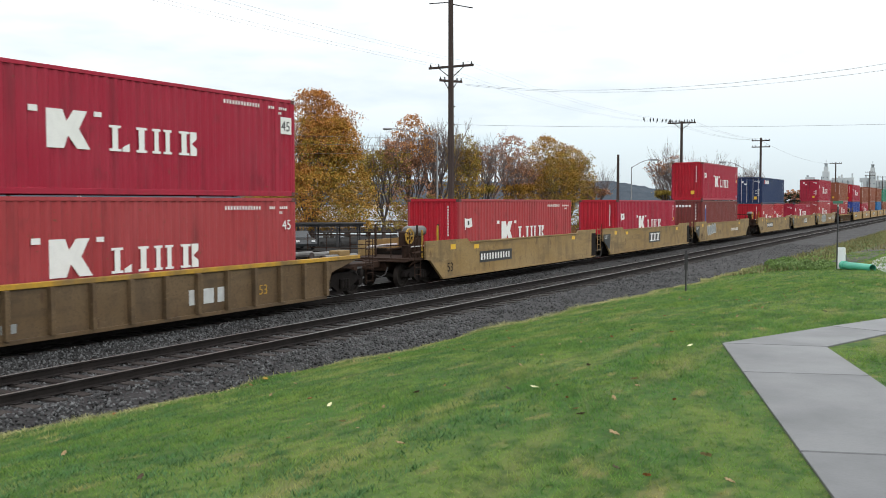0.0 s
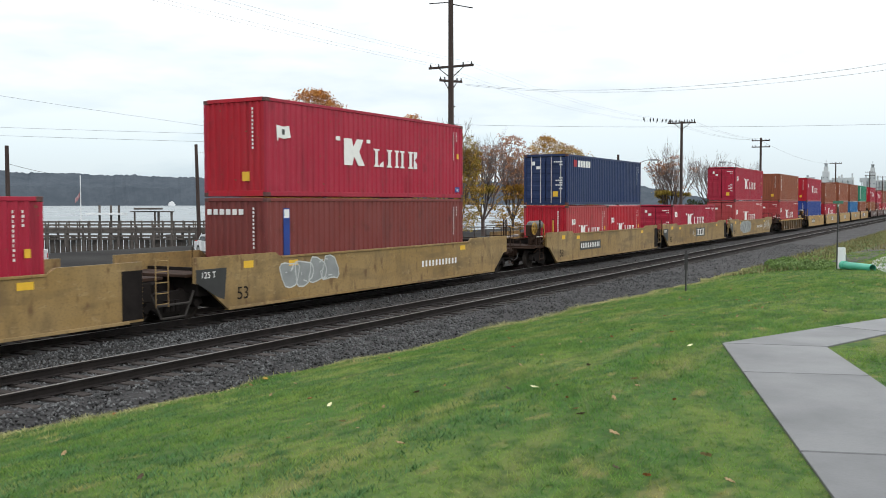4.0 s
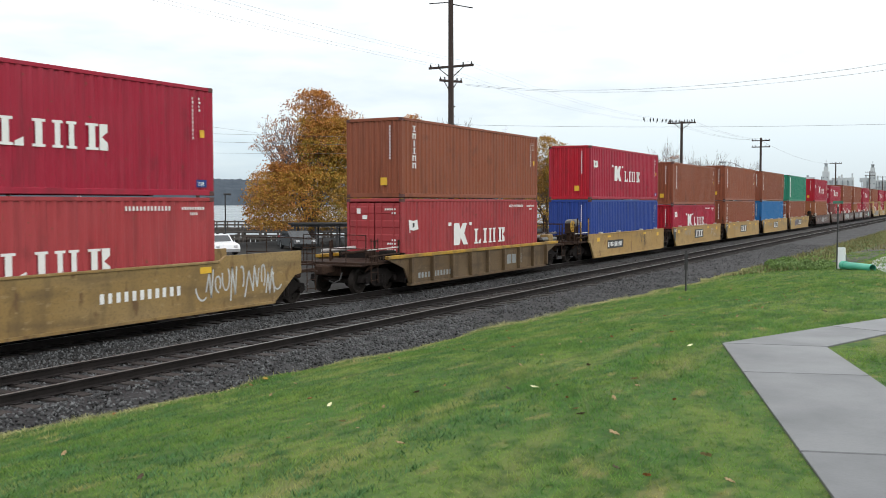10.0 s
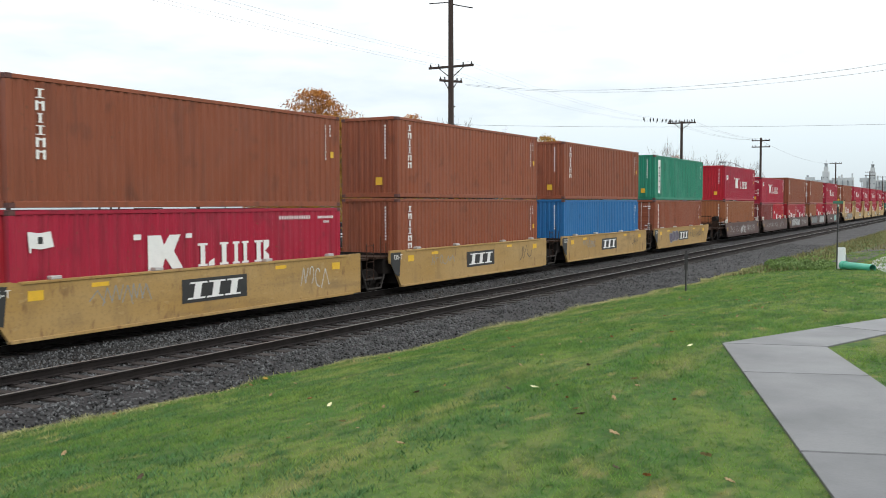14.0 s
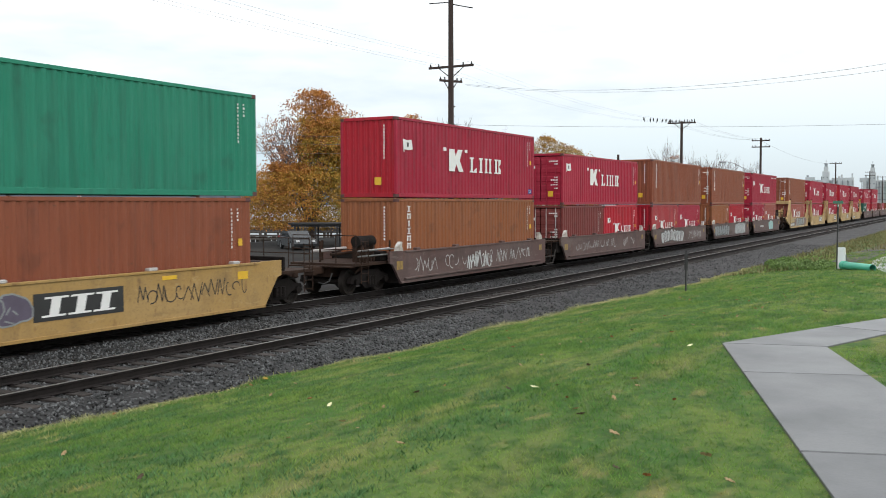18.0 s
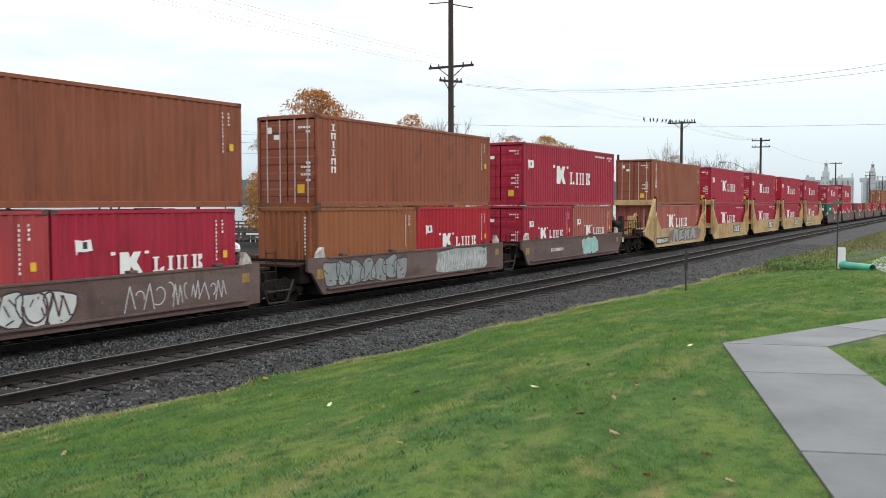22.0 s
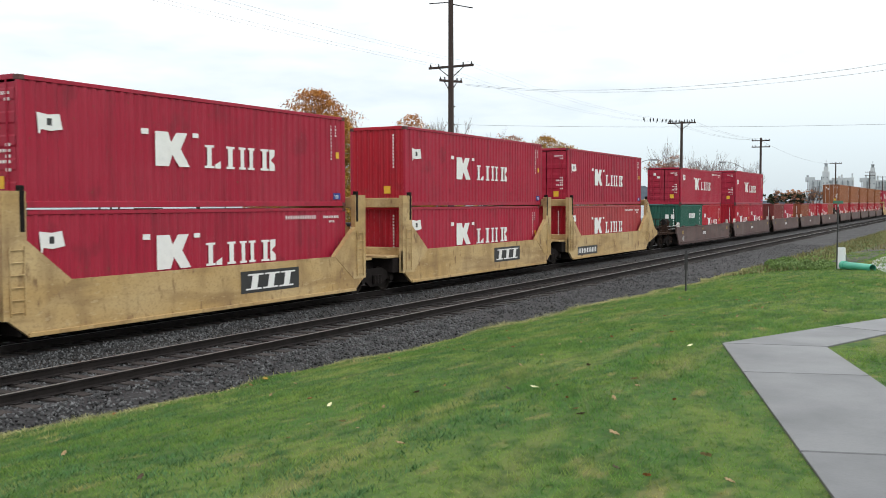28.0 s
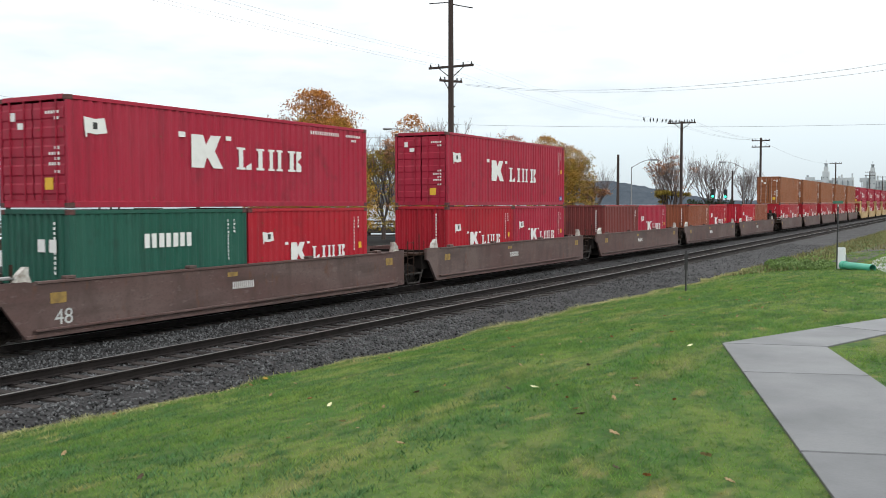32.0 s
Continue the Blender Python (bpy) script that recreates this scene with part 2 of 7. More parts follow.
def car_paint(name, base, pale, dirt, rust, wear=0.5):
    """Old car paint: blotches of faded and grimy tone, rust runs and chips, spray along the bottom edge of the sheet."""
    m = bpy.data.materials.new(name)
    m.use_nodes = True
    nt = m.node_tree
    n, l = nt.nodes.new, nt.links.new
    b = nt.nodes["Principled BSDF"]
    co, info = n("ShaderNodeTexCoord"), n("ShaderNodeObjectInfo")
    off = n("ShaderNodeVectorMath")
    off.operation = "MULTIPLY_ADD"
    off.inputs[1].default_value = (37, 53, 71)
    l(info.outputs["Random"], off.inputs[0])
    l(co.outputs["Object"], off.inputs[2])

    def noise_at(scale, detail, stretch=(1, 1, 1), bend=0.0):
        mp = n("ShaderNodeMapping")
        mp.inputs["Scale"].default_value = stretch
        l(off.outputs[0], mp.inputs[0])
        t = n("ShaderNodeTexNoise")
        t.inputs["Scale"].default_value, t.inputs["Detail"].default_value, t.inputs["Distortion"].default_value = scale, detail, bend
        l(mp.outputs[0], t.inputs["Vector"])
        return t.outputs[0]

    def layer(a, c, fac, lo, hi, amt):
        r = n("ShaderNodeMapRange")
        r.inputs["From Min"].default_value, r.inputs["From Max"].default_value, r.inputs["To Max"].default_value = lo, hi, amt
        l(fac, r.inputs["Value"])
        x = n("ShaderNodeMix")
        x.data_type = "RGBA"
        l(r.outputs[0], x.inputs[0])
        for sock, val in ((x.inputs[6], a), (x.inputs[7], c)):
            if isinstance(val, tuple):
                sock.default_value = (*val, 1)
            else:
                l(val, sock)
        return x.outputs[2]

    edge = 0.66 - 0.10 * wear
    col = layer(base, pale, noise_at(0.45, 5, (0.5, 1, 1.6)), 0.40, 0.66, 0.7)
    col = layer(col, dirt, noise_at(1.5, 7, (1.2, 1, 0.45), 0.3), edge - 0.10, edge + 0.14, 0.6)
    col = layer(col, dirt, noise_at(1.1, 7, (0.35, 1, 2.2)), edge - 0.06, edge + 0.12, 0.6)
    col = layer(col, rust, noise_at(4.0, 8, (1, 1, 0.4)), 0.60, 0.70, 0.75)
    col = layer(col, pale, noise_at(7.0, 6, (0.5, 1, 1.2)), 0.62, 0.68, 0.55)
    fine = noise_at(16.0, 5)
    col = layer(col, dirt, fine, 0.50, 0.75, 0.5)
    l(col, b.inputs["Base Color"])
    b.inputs["Roughness"].default_value = 0.62
    b.inputs["Specular IOR Level"].default_value = 0.25
    bp_ = n("ShaderNodeBump")
    bp_.inputs["Strength"].default_value, bp_.inputs["Distance"].default_value = 0.06, 0.02
    l(fine, bp_.inputs["Height"])
    l(bp_.outputs[0], b.inputs["Normal"])
    return m


TTX_YELLOW = car_paint("dirty_yellow_car_paint", (0.275, 0.178, 0.066), (0.34, 0.245, 0.12), (0.11, 0.077, 0.044), (0.12, 0.066, 0.034), 0.8)
TTX_CLEAN = car_paint("yellow_car_paint", (0.38, 0.235, 0.078), (0.45, 0.31, 0.14), (0.20, 0.135, 0.07), (0.19, 0.105, 0.05), 0.35)
TTX_CREAM = car_paint("pale_yellow_car_paint", (0.46, 0.31, 0.13), (0.55, 0.42, 0.23), (0.22, 0.135, 0.065), (0.13, 0.065, 0.035), 0.8)
CAR_BROWN = car_paint("brown_car_paint", (0.112, 0.066, 0.060), (0.165, 0.125, 0.115), (0.060, 0.042, 0.038), (0.125, 0.062, 0.042), 0.7)
RIB_BROWN = car_paint("weathered_tan_car_paint", (0.120, 0.078, 0.040), (0.165, 0.115, 0.066), (0.05, 0.036, 0.025), (0.075, 0.042, 0.026), 0.8)
CHORD_YELLOW = material("yellow_chord_paint", (0.46, 0.26, 0.02), 0.55, dark=(0.15, 0.095, 0.04), scale=1.1, amount=0.95, grain=7, grain_amount=0.5, streak=1, bump=0.03)
GRIME = material("black_grime_steel", (0.016, 0.013, 0.012), 0.8, dark=(0.007, 0.006, 0.006), scale=3, amount=0.6, grain=20, grain_amount=0.4, bump=0.15, spec=0.12)
RUST = material("rusty_brown_steel", (0.046, 0.027, 0.019), 0.8, dark=(0.017, 0.012, 0.011), scale=3, amount=0.7, grain=20, grain_amount=0.4, bump=0.12, spec=0.12)
WHEEL = material("worn_wheel_steel", (0.03, 0.025, 0.022), 0.65, 0.1, scale=4, amount=0.5, bump=0.05, spec=0.15)
TREAD = material("polished_tread_steel", (0.45, 0.44, 0.43), 0.3, 0.9, scale=4, amount=0.3, bump=0.0)
GRAFFITI = material("pale_graffiti_paint", (0.55, 0.57, 0.56), 0.55, dark=(0.3, 0.31, 0.31), scale=2.5, amount=0.6, grain_amount=0.2, bump=0)
GRAF_GREY = material("grey_graffiti_paint", (0.26, 0.28, 0.28), 0.55, dark=(0.16, 0.17, 0.17), scale=2.5, amount=0.6, bump=0)
GRAF_VIOLET = material("violet_grey_graffiti_paint", (0.11, 0.09, 0.13), 0.55, scale=2.5, amount=0.5, bump=0)
GRAF_SILVER = material("silver_graffiti_paint", (0.33, 0.36, 0.35), 0.5, dark=(0.22, 0.24, 0.24), scale=2.5, amount=0.6, bump=0)
GRAF_WASH = material("maroon_sprayed_paint", (0.19, 0.10, 0.085), 0.6, dark=(0.30, 0.22, 0.13), scale=1.2, amount=0.8, grain=6, grain_amount=0.5, bump=0)
GRAF_AQUA = material("aqua_graffiti_paint", (0.3, 0.55, 0.52), 0.55, scale=2.5, amount=0.5, bump=0)
DULL_YELLOW = material("grimy_yellow_sticker", (0.33, 0.21, 0.05), 0.6, dark=(0.14, 0.09, 0.04), scale=5, amount=0.8, bump=0)
GUIDE_WHITE = material("chipped_white_paint", (0.55, 0.54, 0.5), 0.6, dark=(0.2, 0.15, 0.12), scale=5, amount=0.8, grain=14, grain_amount=0.4, bump=0.03)
DARK_STEEL = material("dusty_dark_steel", (0.042, 0.038, 0.035), 0.75, dark=(0.03, 0.027, 0.025), scale=4, amount=0.6, bump=0.05, spec=0.2)



def lawn_material(name, gain, upright):
    """Mown grass: broad tone, patchy middle tone, tufts and thin dry spots."""
    m = bpy.data.materials.new(name)
    m.use_nodes = True
    nt = m.node_tree
    n, l = nt.nodes.new, nt.links.new
    b = nt.nodes["Principled BSDF"]
    co = n("ShaderNodeTexCoord")

    def noise_at(scale, detail, stretch=(1, 1, 1), turn=0.0, bend=0.0):
        mp = n("ShaderNodeMapping")
        mp.inputs["Scale"].default_value = stretch
        mp.inputs["Rotation"].default_value = (0, 0, turn)
        l(co.outputs["Object"], mp.inputs[0])
        t = n("ShaderNodeTexNoise")
        t.inputs["Scale"].default_value, t.inputs["Detail"].default_value, t.inputs["Distortion"].default_value = scale, detail, bend
        l(mp.outputs[0], t.inputs["Vector"])
        return t.outputs[0]

    def layer(a, c, fac, lo, hi, amt):
        r = n("ShaderNodeMapRange")
        r.inputs["From Min"].default_value, r.inputs["From Max"].default_value, r.inputs["To Max"].default_value = lo, hi, amt
        l(fac, r.inputs["Value"])
        x = n("ShaderNodeMix")
        x.data_type = "RGBA"
        l(r.outputs[0], x.inputs[0])
        for sock, val in ((x.inputs[6], a), (x.inputs[7], c)):
            if isinstance(val, tuple):
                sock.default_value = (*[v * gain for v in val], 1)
            else:
                l(val, sock)
        return x.outputs[2]

    col = layer((0.088, 0.148, 0.033), (0.122, 0.172, 0.044), noise_at(0.16, 3), 0.42, 0.62, 1.0)
    col = layer(col, (0.050, 0.108, 0.028), noise_at(0.75, 6, bend=0.4), 0.46, 0.62, 0.9)
    col = layer(col, (0.052, 0.122, 0.034), noise_at(1.3, 5, (0.35, 1.6, 1), 0.45), 0.48, 0.64, 0.7)
    col = layer(col, (0.190, 0.175, 0.072), noise_at(2.3, 5, (0.6, 1.2, 1), -0.3), 0.585, 0.70, 0.85)
    col = layer(col, (0.200, 0.185, 0.080), noise_at(0.9, 7, (0.25, 1.3, 1), 0.55), 0.55, 0.70, 0.7)
    col = layer(col, (0.026, 0.066, 0.020), noise_at(2.6, 7, (0.55, 1.1, 1), 0.4, 0.3), 0.52, 0.66, 0.6)
    col = layer(col, (0.030, 0.072, 0.018), noise_at(5.5, 5), 0.50, 0.68, 0.8)
    col = layer(col, (0.135, 0.165, 0.045), noise_at(13.0, 3), 0.50, 0.72, 0.6)
    l(col, b.inputs["Base Color"])
    b.inputs["Roughness"].default_value = 0.9
    b.inputs["Specular IOR Level"].default_value = 0.12
    if upright:
        # thin blades let light through
        through_leaf, both = n("ShaderNodeBsdfTranslucent"), n("ShaderNodeMixShader")
        l(col, through_leaf.inputs["Color"])
        both.inputs[0].default_value = 0.5
        l(b.outputs[0], both.inputs[1])
        l(through_leaf.outputs[0], both.inputs[2])
        l(both.outputs[0], nt.nodes["Material Output"].inputs["Surface"])
    else:
        bp_ = n("ShaderNodeBump")
        bp_.inputs["Strength"].default_value, bp_.inputs["Distance"].default_value = 0.25, 0.03
        l(noise_at(9.0, 4), bp_.inputs["Height"])
        l(bp_.outputs[0], b.inputs["Normal"])
    return m


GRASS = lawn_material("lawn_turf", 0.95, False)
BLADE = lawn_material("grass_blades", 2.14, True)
DIRT = material("gravelly_dirt", (0.07, 0.063, 0.055), 0.9, dark=(0.03, 0.027, 0.025), scale=0.4, amount=0.8, grain=14, grain_amount=0.6, bump=0.5)
ASPHALT = material("damp_asphalt", (0.036, 0.035, 0.034), 0.85, dark=(0.018, 0.018, 0.018), scale=0.12, amount=0.9, grain=40, grain_amount=0.4, bump=0.15, spec=0.05)
# Bed coloured darker than the loose stones, for the shade in their gaps.
BALLAST = material("dark_ballast_bed", (0.036, 0.036, 0.037), 0.7, dark=(0.006, 0.005, 0.006), scale=1.2, amount=0.5, grain=16, grain_amount=0.9, bump=1.0, spec=0.3)
STONE = material("ballast_stone", (0.078, 0.081, 0.083), 0.6, dark=(0.014, 0.0145, 0.015), scale=1.6, amount=0.7, grain=20, grain_amount=0.4, bump=0.2, per_island=0.95, spec=0.35)
TIE = material("weathered_tie_wood", (0.05, 0.044, 0.041), 0.8, dark=(0.016, 0.0145, 0.014), scale=3, amount=0.6, grain=25, grain_amount=0.6, bump=0.5, per_object=0.45, spec=0.15)
RAIL_SIDE = material("rusty_rail_steel", (0.02, 0.0165, 0.0155), 0.8, dark=(0.010, 0.009, 0.009), scale=3, amount=0.6, grain=20, grain_amount=0.4, bump=0.1, spec=0.15)
RAIL_TOP = material("worn_rail_head", (0.22, 0.215, 0.21), 0.45, 0.6, scale=5, amount=0.3, bump=0)
CONCRETE = material("damp_concrete", (0.125, 0.13, 0.135), 0.42, dark=(0.075, 0.08, 0.085), scale=0.9, amount=0.8, grain=26, grain_amount=0.35, bump=0.06, per_object=0.05, spec=0.5)
WOOD_POLE = material("creosoted_pole_wood", (0.05, 0.032, 0.027), 0.8, dark=(0.025, 0.017, 0.015), scale=2, amount=0.6, streak=6, grain=12, grain_amount=0.4, bump=0.3)
DARK_METAL = material("dark_weathered_metal", (0.05, 0.05, 0.052), 0.6, 0.3, bump=0.03)
GREY_METAL = material("galvanised_grey_metal", (0.3, 0.31, 0.32), 0.5, 0.4, bump=0.03)

# ---- plan: the tracks run along x, rail tops at z = 0 ----
NEAR_Y, FAR_Y, HALF_GAUGE = 14.45, 19.23, 0.755
rng = np.random.default_rng(7)


def lawn_edge(x):
    return float(np.interp(x, (-60, 9, 19, 29, 42, 63, 120, 400), (12.6, 12.45, 11.6, 11.1, 10.15, 9.9, 9.2, 9.2)) + 0.12 * math.sin(x * 0.9) + 0.07 * math.sin(x * 2.3))


def lawn_top(x):
    return float(np.interp(x, (-50, 15, 20, 40, 140, 400), (0.95, 0.94, 0.90, 0.42, 0.0, -0.1)))


def ground_z(x, y):
    e = lawn_edge(x)
    if y <= e:
        t = min(max((e - y) / (e - 3.6), 0), 1)
        t = t * (1.25 - 0.25 * t)
        return -0.36 + (lawn_top(x) + 0.36) * min(t, 1) + 0.025 * math.sin(x * 0.7 + y * 0.5) * min(t * 3, 1) * min(max(y - 4, 0), 1)
    if y < 60:
        return -0.5
    return float(np.interp(y, (60, 66, 100, 4000), (-0.5, -2.8, -9.0, -14.0)))


def spaced(stops):
    out = []
    for a, b, step in stops:
        out += list(np.arange(a, b, step))
    return out + [stops[-1][1]]


def build_ground():
    xs = spaced([(-5000, -500, 1500), (-500, -50, 75), (-50, 0, 5), (0, 60, 0.6), (60, 140, 2.5), (140, 400, 20), (400, 5000, 460)])
    ys = spaced([(-5000, -500, 1500), (-500, -40, 60), (-40, -4, 4), (-4, 14, 0.45), (14, 70, 2.8), (70, 120, 10), (120, 5000, 488)])
    g, mats = Geo(), []
    nx = len(xs)
    g.v = [(x, y, ground_z(x, y)) for y in ys for x in xs]
    for j in range(len(ys) - 1):
        for i in range(nx - 1):
            g.f.append((j * nx + i, j * nx + i + 1, (j + 1) * nx + i + 1, (j + 1) * nx + i))
            xm, ym = (xs[i] + xs[i + 1]) / 2, (ys[j] + ys[j + 1]) / 2
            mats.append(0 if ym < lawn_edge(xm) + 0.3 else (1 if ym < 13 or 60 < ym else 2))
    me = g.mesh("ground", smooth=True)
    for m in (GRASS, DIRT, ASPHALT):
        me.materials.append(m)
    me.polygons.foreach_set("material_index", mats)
    tagged(new("ground", me), "mown green lawn, dirt and wet asphalt beside the railway", "ground", kind="structure")


build_ground()


def bed_z(y, x):
    e = lawn_edge(x)
    return float(np.interp(y, (e - 0.25, e + 0.1, 12.95, 13.1, 15.65, 16.8, 17.9, 20.55, 21.9), (-0.45, -0.3, -0.21, -0.205, -0.205, -0.3, -0.205, -0.205, -0.6)))


def build_ballast():
    xs = spaced([(-60, 0, 4), (0, 70, 0.35), (70, 160, 2), (160, 420, 10)])
    v, f = [], []
    for x in xs:
        e = lawn_edge(x)
        ys = [e - 0.25, e, e + 0.12] + list(np.linspace(e + 0.4, 12.95, 4)) + list(np.linspace(13.1, 15.65, 9)) + [16.2, 16.8, 17.3] + list(np.linspace(17.9, 20.55, 9)) + [21.2, 21.9]
        v += [(x, y, bed_z(y, x) + 0.03 * noise.noise(Vector((x * 2.1, y * 2.1, 0)))) for y in ys]
    k = len(ys)
    for i in range(len(xs) - 1):
        f += [(i * k + j, (i + 1) * k + j, (i + 1) * k + j + 1, i * k + j + 1) for j in range(k - 1)]
    g = Geo()
    g.add(v, f)
    bed = new("ballast_bed", g.mesh("ballast_bed", smooth=True))
    bed.data.materials.append(BALLAST)
    tagged(bed, "dark grey crushed stone ballast under both tracks", "ballast", kind="structure")
    # loose stones
    pts = []
    for x0, x1, y0, y1, n in ((8, 24, 10.5, 17.9, 21000), (24, 45, 9.6, 17.9, 13000), (45, 80, 9.2, 17.6, 6000), (8, 60, 20.5, 21.6, 1500)):
        x, y = rng.uniform(x0, x1, n), rng.uniform(y0, y1, n)
        on_tie = (np.abs((x - 4.0 + 0.2725) % 0.545 - 0.2725) < 0.13) & (np.abs(y - NEAR_Y) < 1.3) & (rng.uniform(0, 1, n) < 0.9)
        pts += [(a, b) for a, b, t in zip(x, y, on_tie) if b > lawn_edge(a) - 0.08 and not t]
    base = np.array([(1, 0, 0), (-1, 0, 0), (0, 1, 0), (0, -1, 0), (0, 0, 1), (0, 0, -1)], float)
    tri = np.array([(0, 2, 4), (2, 1, 4), (1, 3, 4), (3, 0, 4), (2, 0, 5), (1, 2, 5), (3, 1, 5), (0, 3, 5)])
    n = len(pts)
    size = rng.uniform(0.018, 0.046, (n, 1, 1)) * rng.uniform(0.6, 1.3, (n, 6, 1))
    a, b = rng.uniform(0, 6.28, n), rng.uniform(-0.8, 0.8, n)
    ca, sa, cb, sb = np.cos(a), np.sin(a), np.cos(b), np.sin(b)
    rot = np.stack([np.stack([ca, -sa * cb, sa * sb], -1), np.stack([sa, ca * cb, -ca * sb], -1), np.stack([0 * a, sb, cb], -1)], 1)
    vs = np.einsum("nij,nkj->nki", rot, base[None] * size)
    zs = np.array([bed_z(q[1], q[0]) + (0.012 if abs(q[1] - NEAR_Y) > 1.32 else -0.004) for q in pts])
    vs += np.concatenate([np.array(pts), zs[:, None]], 1)[:, None, :]
    fs = tri[None] + 6 * np.arange(n)[:, None, None]
    ob = new("ballast_stones", fast_mesh("ballast_stones", vs.reshape(-1, 3), fs.reshape(-1, 3), 3))
    ob.data.materials.append(STONE)
    tagged(ob, "loose dark grey crushed ballast stones", "ballast stones", kind="stuff")


build_ballast()


def rail_geo(x0, x1):
    foot = [(-0.07, -0.17), (0.07, -0.17), (0.07, -0.155), (0.012, -0.135), (0.012, -0.045), (0.036, -0.035), (0.036, -0.006),
            (-0.036, -0.006), (-0.036, -0.035), (-0.012, -0.045), (-0.012, -0.135), (-0.07, -0.155)]
    return Geo().prism_x(foot, x0, x1)


def build_track(name, yc, label):
    track = tagged(new(name), label, "railway track", kind="structure")
    track.location = (0, yc, 0)
    for side in (-1, 1):
        r = part("rail", rail_geo(-60, 420), RAIL_SIDE, track, "dark steel rail with a worn bright head", (0, side * HALF_GAUGE, 0))
        part("rail_head", Geo().box(-60, 420, -0.033, 0.033, -0.006, 0.0), RAIL_TOP, r, "bright worn running surface")
    return track


near_track = build_track("near_track", NEAR_Y, "empty railway track on dark wooden ties")
far_track = build_track("far_track", FAR_Y, "railway track carrying the container train")


# ---- freight train ----
K_SPEED = 12.943


def run(t):
    """How far the train has gone at t seconds."""
    return K_SPEED * t + 0.0032 * (t - 16) ** 2


MOVING = []     # (thing, x at the start line, y, z)
WHEELS = []     # (wheelset, x, z, in its bogie's space)
CW, DECK, STACK_GAP = 1.219, 0.37, 0.05
SIZES = {"hc45": (13.716, 2.896), "hc40": (12.192, 2.896), "hc40l": (12.5, 2.896), "st40": (12.192, 2.591), "st20": (6.058, 2.591)}


def corrugated(length, z0, z1, y_out, depth, pitch, margin):
    """A wall of folded sheet along x."""
    def make():
        n = max(int(round((length - 2 * margin) / pitch)), 1)
        p = (length - 2 * margin) / n
        prof = [(margin - 0.02, y_out)]
        for i in range(n):
            x = margin + i * p
            prof += [(x + p * 0.16, y_out), (x + p * 0.32, y_out - depth), (x + p * 0.68, y_out - depth), (x + p * 0.84, y_out)]
        prof.append((length - margin + 0.02, y_out))
        g = Geo()
        k = len(prof)
        g.v = [(x, y, z0) for x, y in prof] + [(x, y, z1) for x, y in prof] + [(x, y - 0.02, z0) for x, y in prof] + [(x, y - 0.02, z1) for x, y in prof]
        for i in range(k - 1):
            g.f += [(i, i + 1, k + i + 1, k + i), (2 * k + i, 3 * k + i, 3 * k + i + 1, 2 * k + i + 1)]
        return g
    return make


def side_wall(L, H):
    def make():
        g = corrugated(L, 0.14, H - 0.09, CW - 0.012, 0.033, 0.278, 0.12)()
        g.v = [(x, -y, z) for x, y, z in g.v]
        return g
    return make


def end_wall(H):
    """Folded sheet across the end that faces the way of travel."""
    def make():
        g = corrugated(2 * CW, 0.16, H - 0.1, 0.0, 0.046, 0.25, 0.12)()
        g.v = [(0.015 - y, x - CW, z) for x, y, z in g.v]
        return g
    return make


def door_leaf(H):
    def make():
        z0, z1 = 0.17, H - 0.15
        pts = [(0.06, z0), (0.028, z0), (0.02, z0 + 0.01)]
        for z in np.linspace(0.3, H - 0.55, 5):
            pts += [(0.02, z), (0.004, z + 0.04), (0.004, z + 0.24), (0.02, z + 0.28)]
        return Geo().prism(pts + [(0.02, z1 - 0.01), (0.028, z1), (0.06, z1)], 0.02, 1.08)
    return make


def text_mesh(body, size):
    key = ("text", body, size)
    if key not in CACHE:
        cu = bpy.data.curves.new("lettering", "FONT")
        cu.body, cu.size, cu.extrude = body, size, 0.002
        tmp = new("lettering_source", cu)
        me = bpy.data.meshes.new_from_object(tmp.evaluated_get(bpy.context.evaluated_depsgraph_get()))
        bpy.data.objects.remove(tmp)
        bpy.data.curves.remove(cu)
        me.materials.clear()
        CACHE[key] = me
    return CACHE[key]


def small_marks(name, geo, mat, parent, label):
    return tagged(part(name, geo, mat, parent, label), kind="stuff")


def lettering(parent, body, size, x, y, z, mat, label=""):
    """Upright lettering on a side that faces -y."""
    ob = part("lettering", text_mesh(body, size), mat, parent, label or "painted lettering")
    ob.matrix_local = Matrix.Translation((x, y, z)) @ Euler((math.pi / 2, 0, 0)).to_matrix().to_4x4()
    return ob


def bars(g, x, z, w, h, n, y, vertical=False, fill=0.62):
    """Unreadable small writing: a row of plain bars."""
    for i in range(n):
        r = 0.75 + 0.25 * math.sin(i * 2.7 + x)
        if vertical:
            zz = z - i * h / n
            g.box(x, x + w * r, y - 0.003, y + 0.002, zz - h / n * fill, zz)
        else:
            xx = x + i * w / n
            g.box(xx, xx + w / n * fill * (0.8 + 0.2 * r), y - 0.003, y + 0.002, z, z + h)
    return g


YS = -CW + 0.006     # outermost plane of a container's side


def beam(x, z, w, h, stem):
    """A plain upright bar with a flange at either end: its outline in x, z."""
    q, t = (w - stem) / 2, h * 0.1
    return [(x, z), (x + w, z), (x + w, z + t), (x + w - q, z + t), (x + w - q, z + h - t), (x + w, z + h - t), (x + w, z + h), (x, z + h),
            (x, z + h - t), (x + q, z + h - t), (x + q, z + t), (x, z + t)]


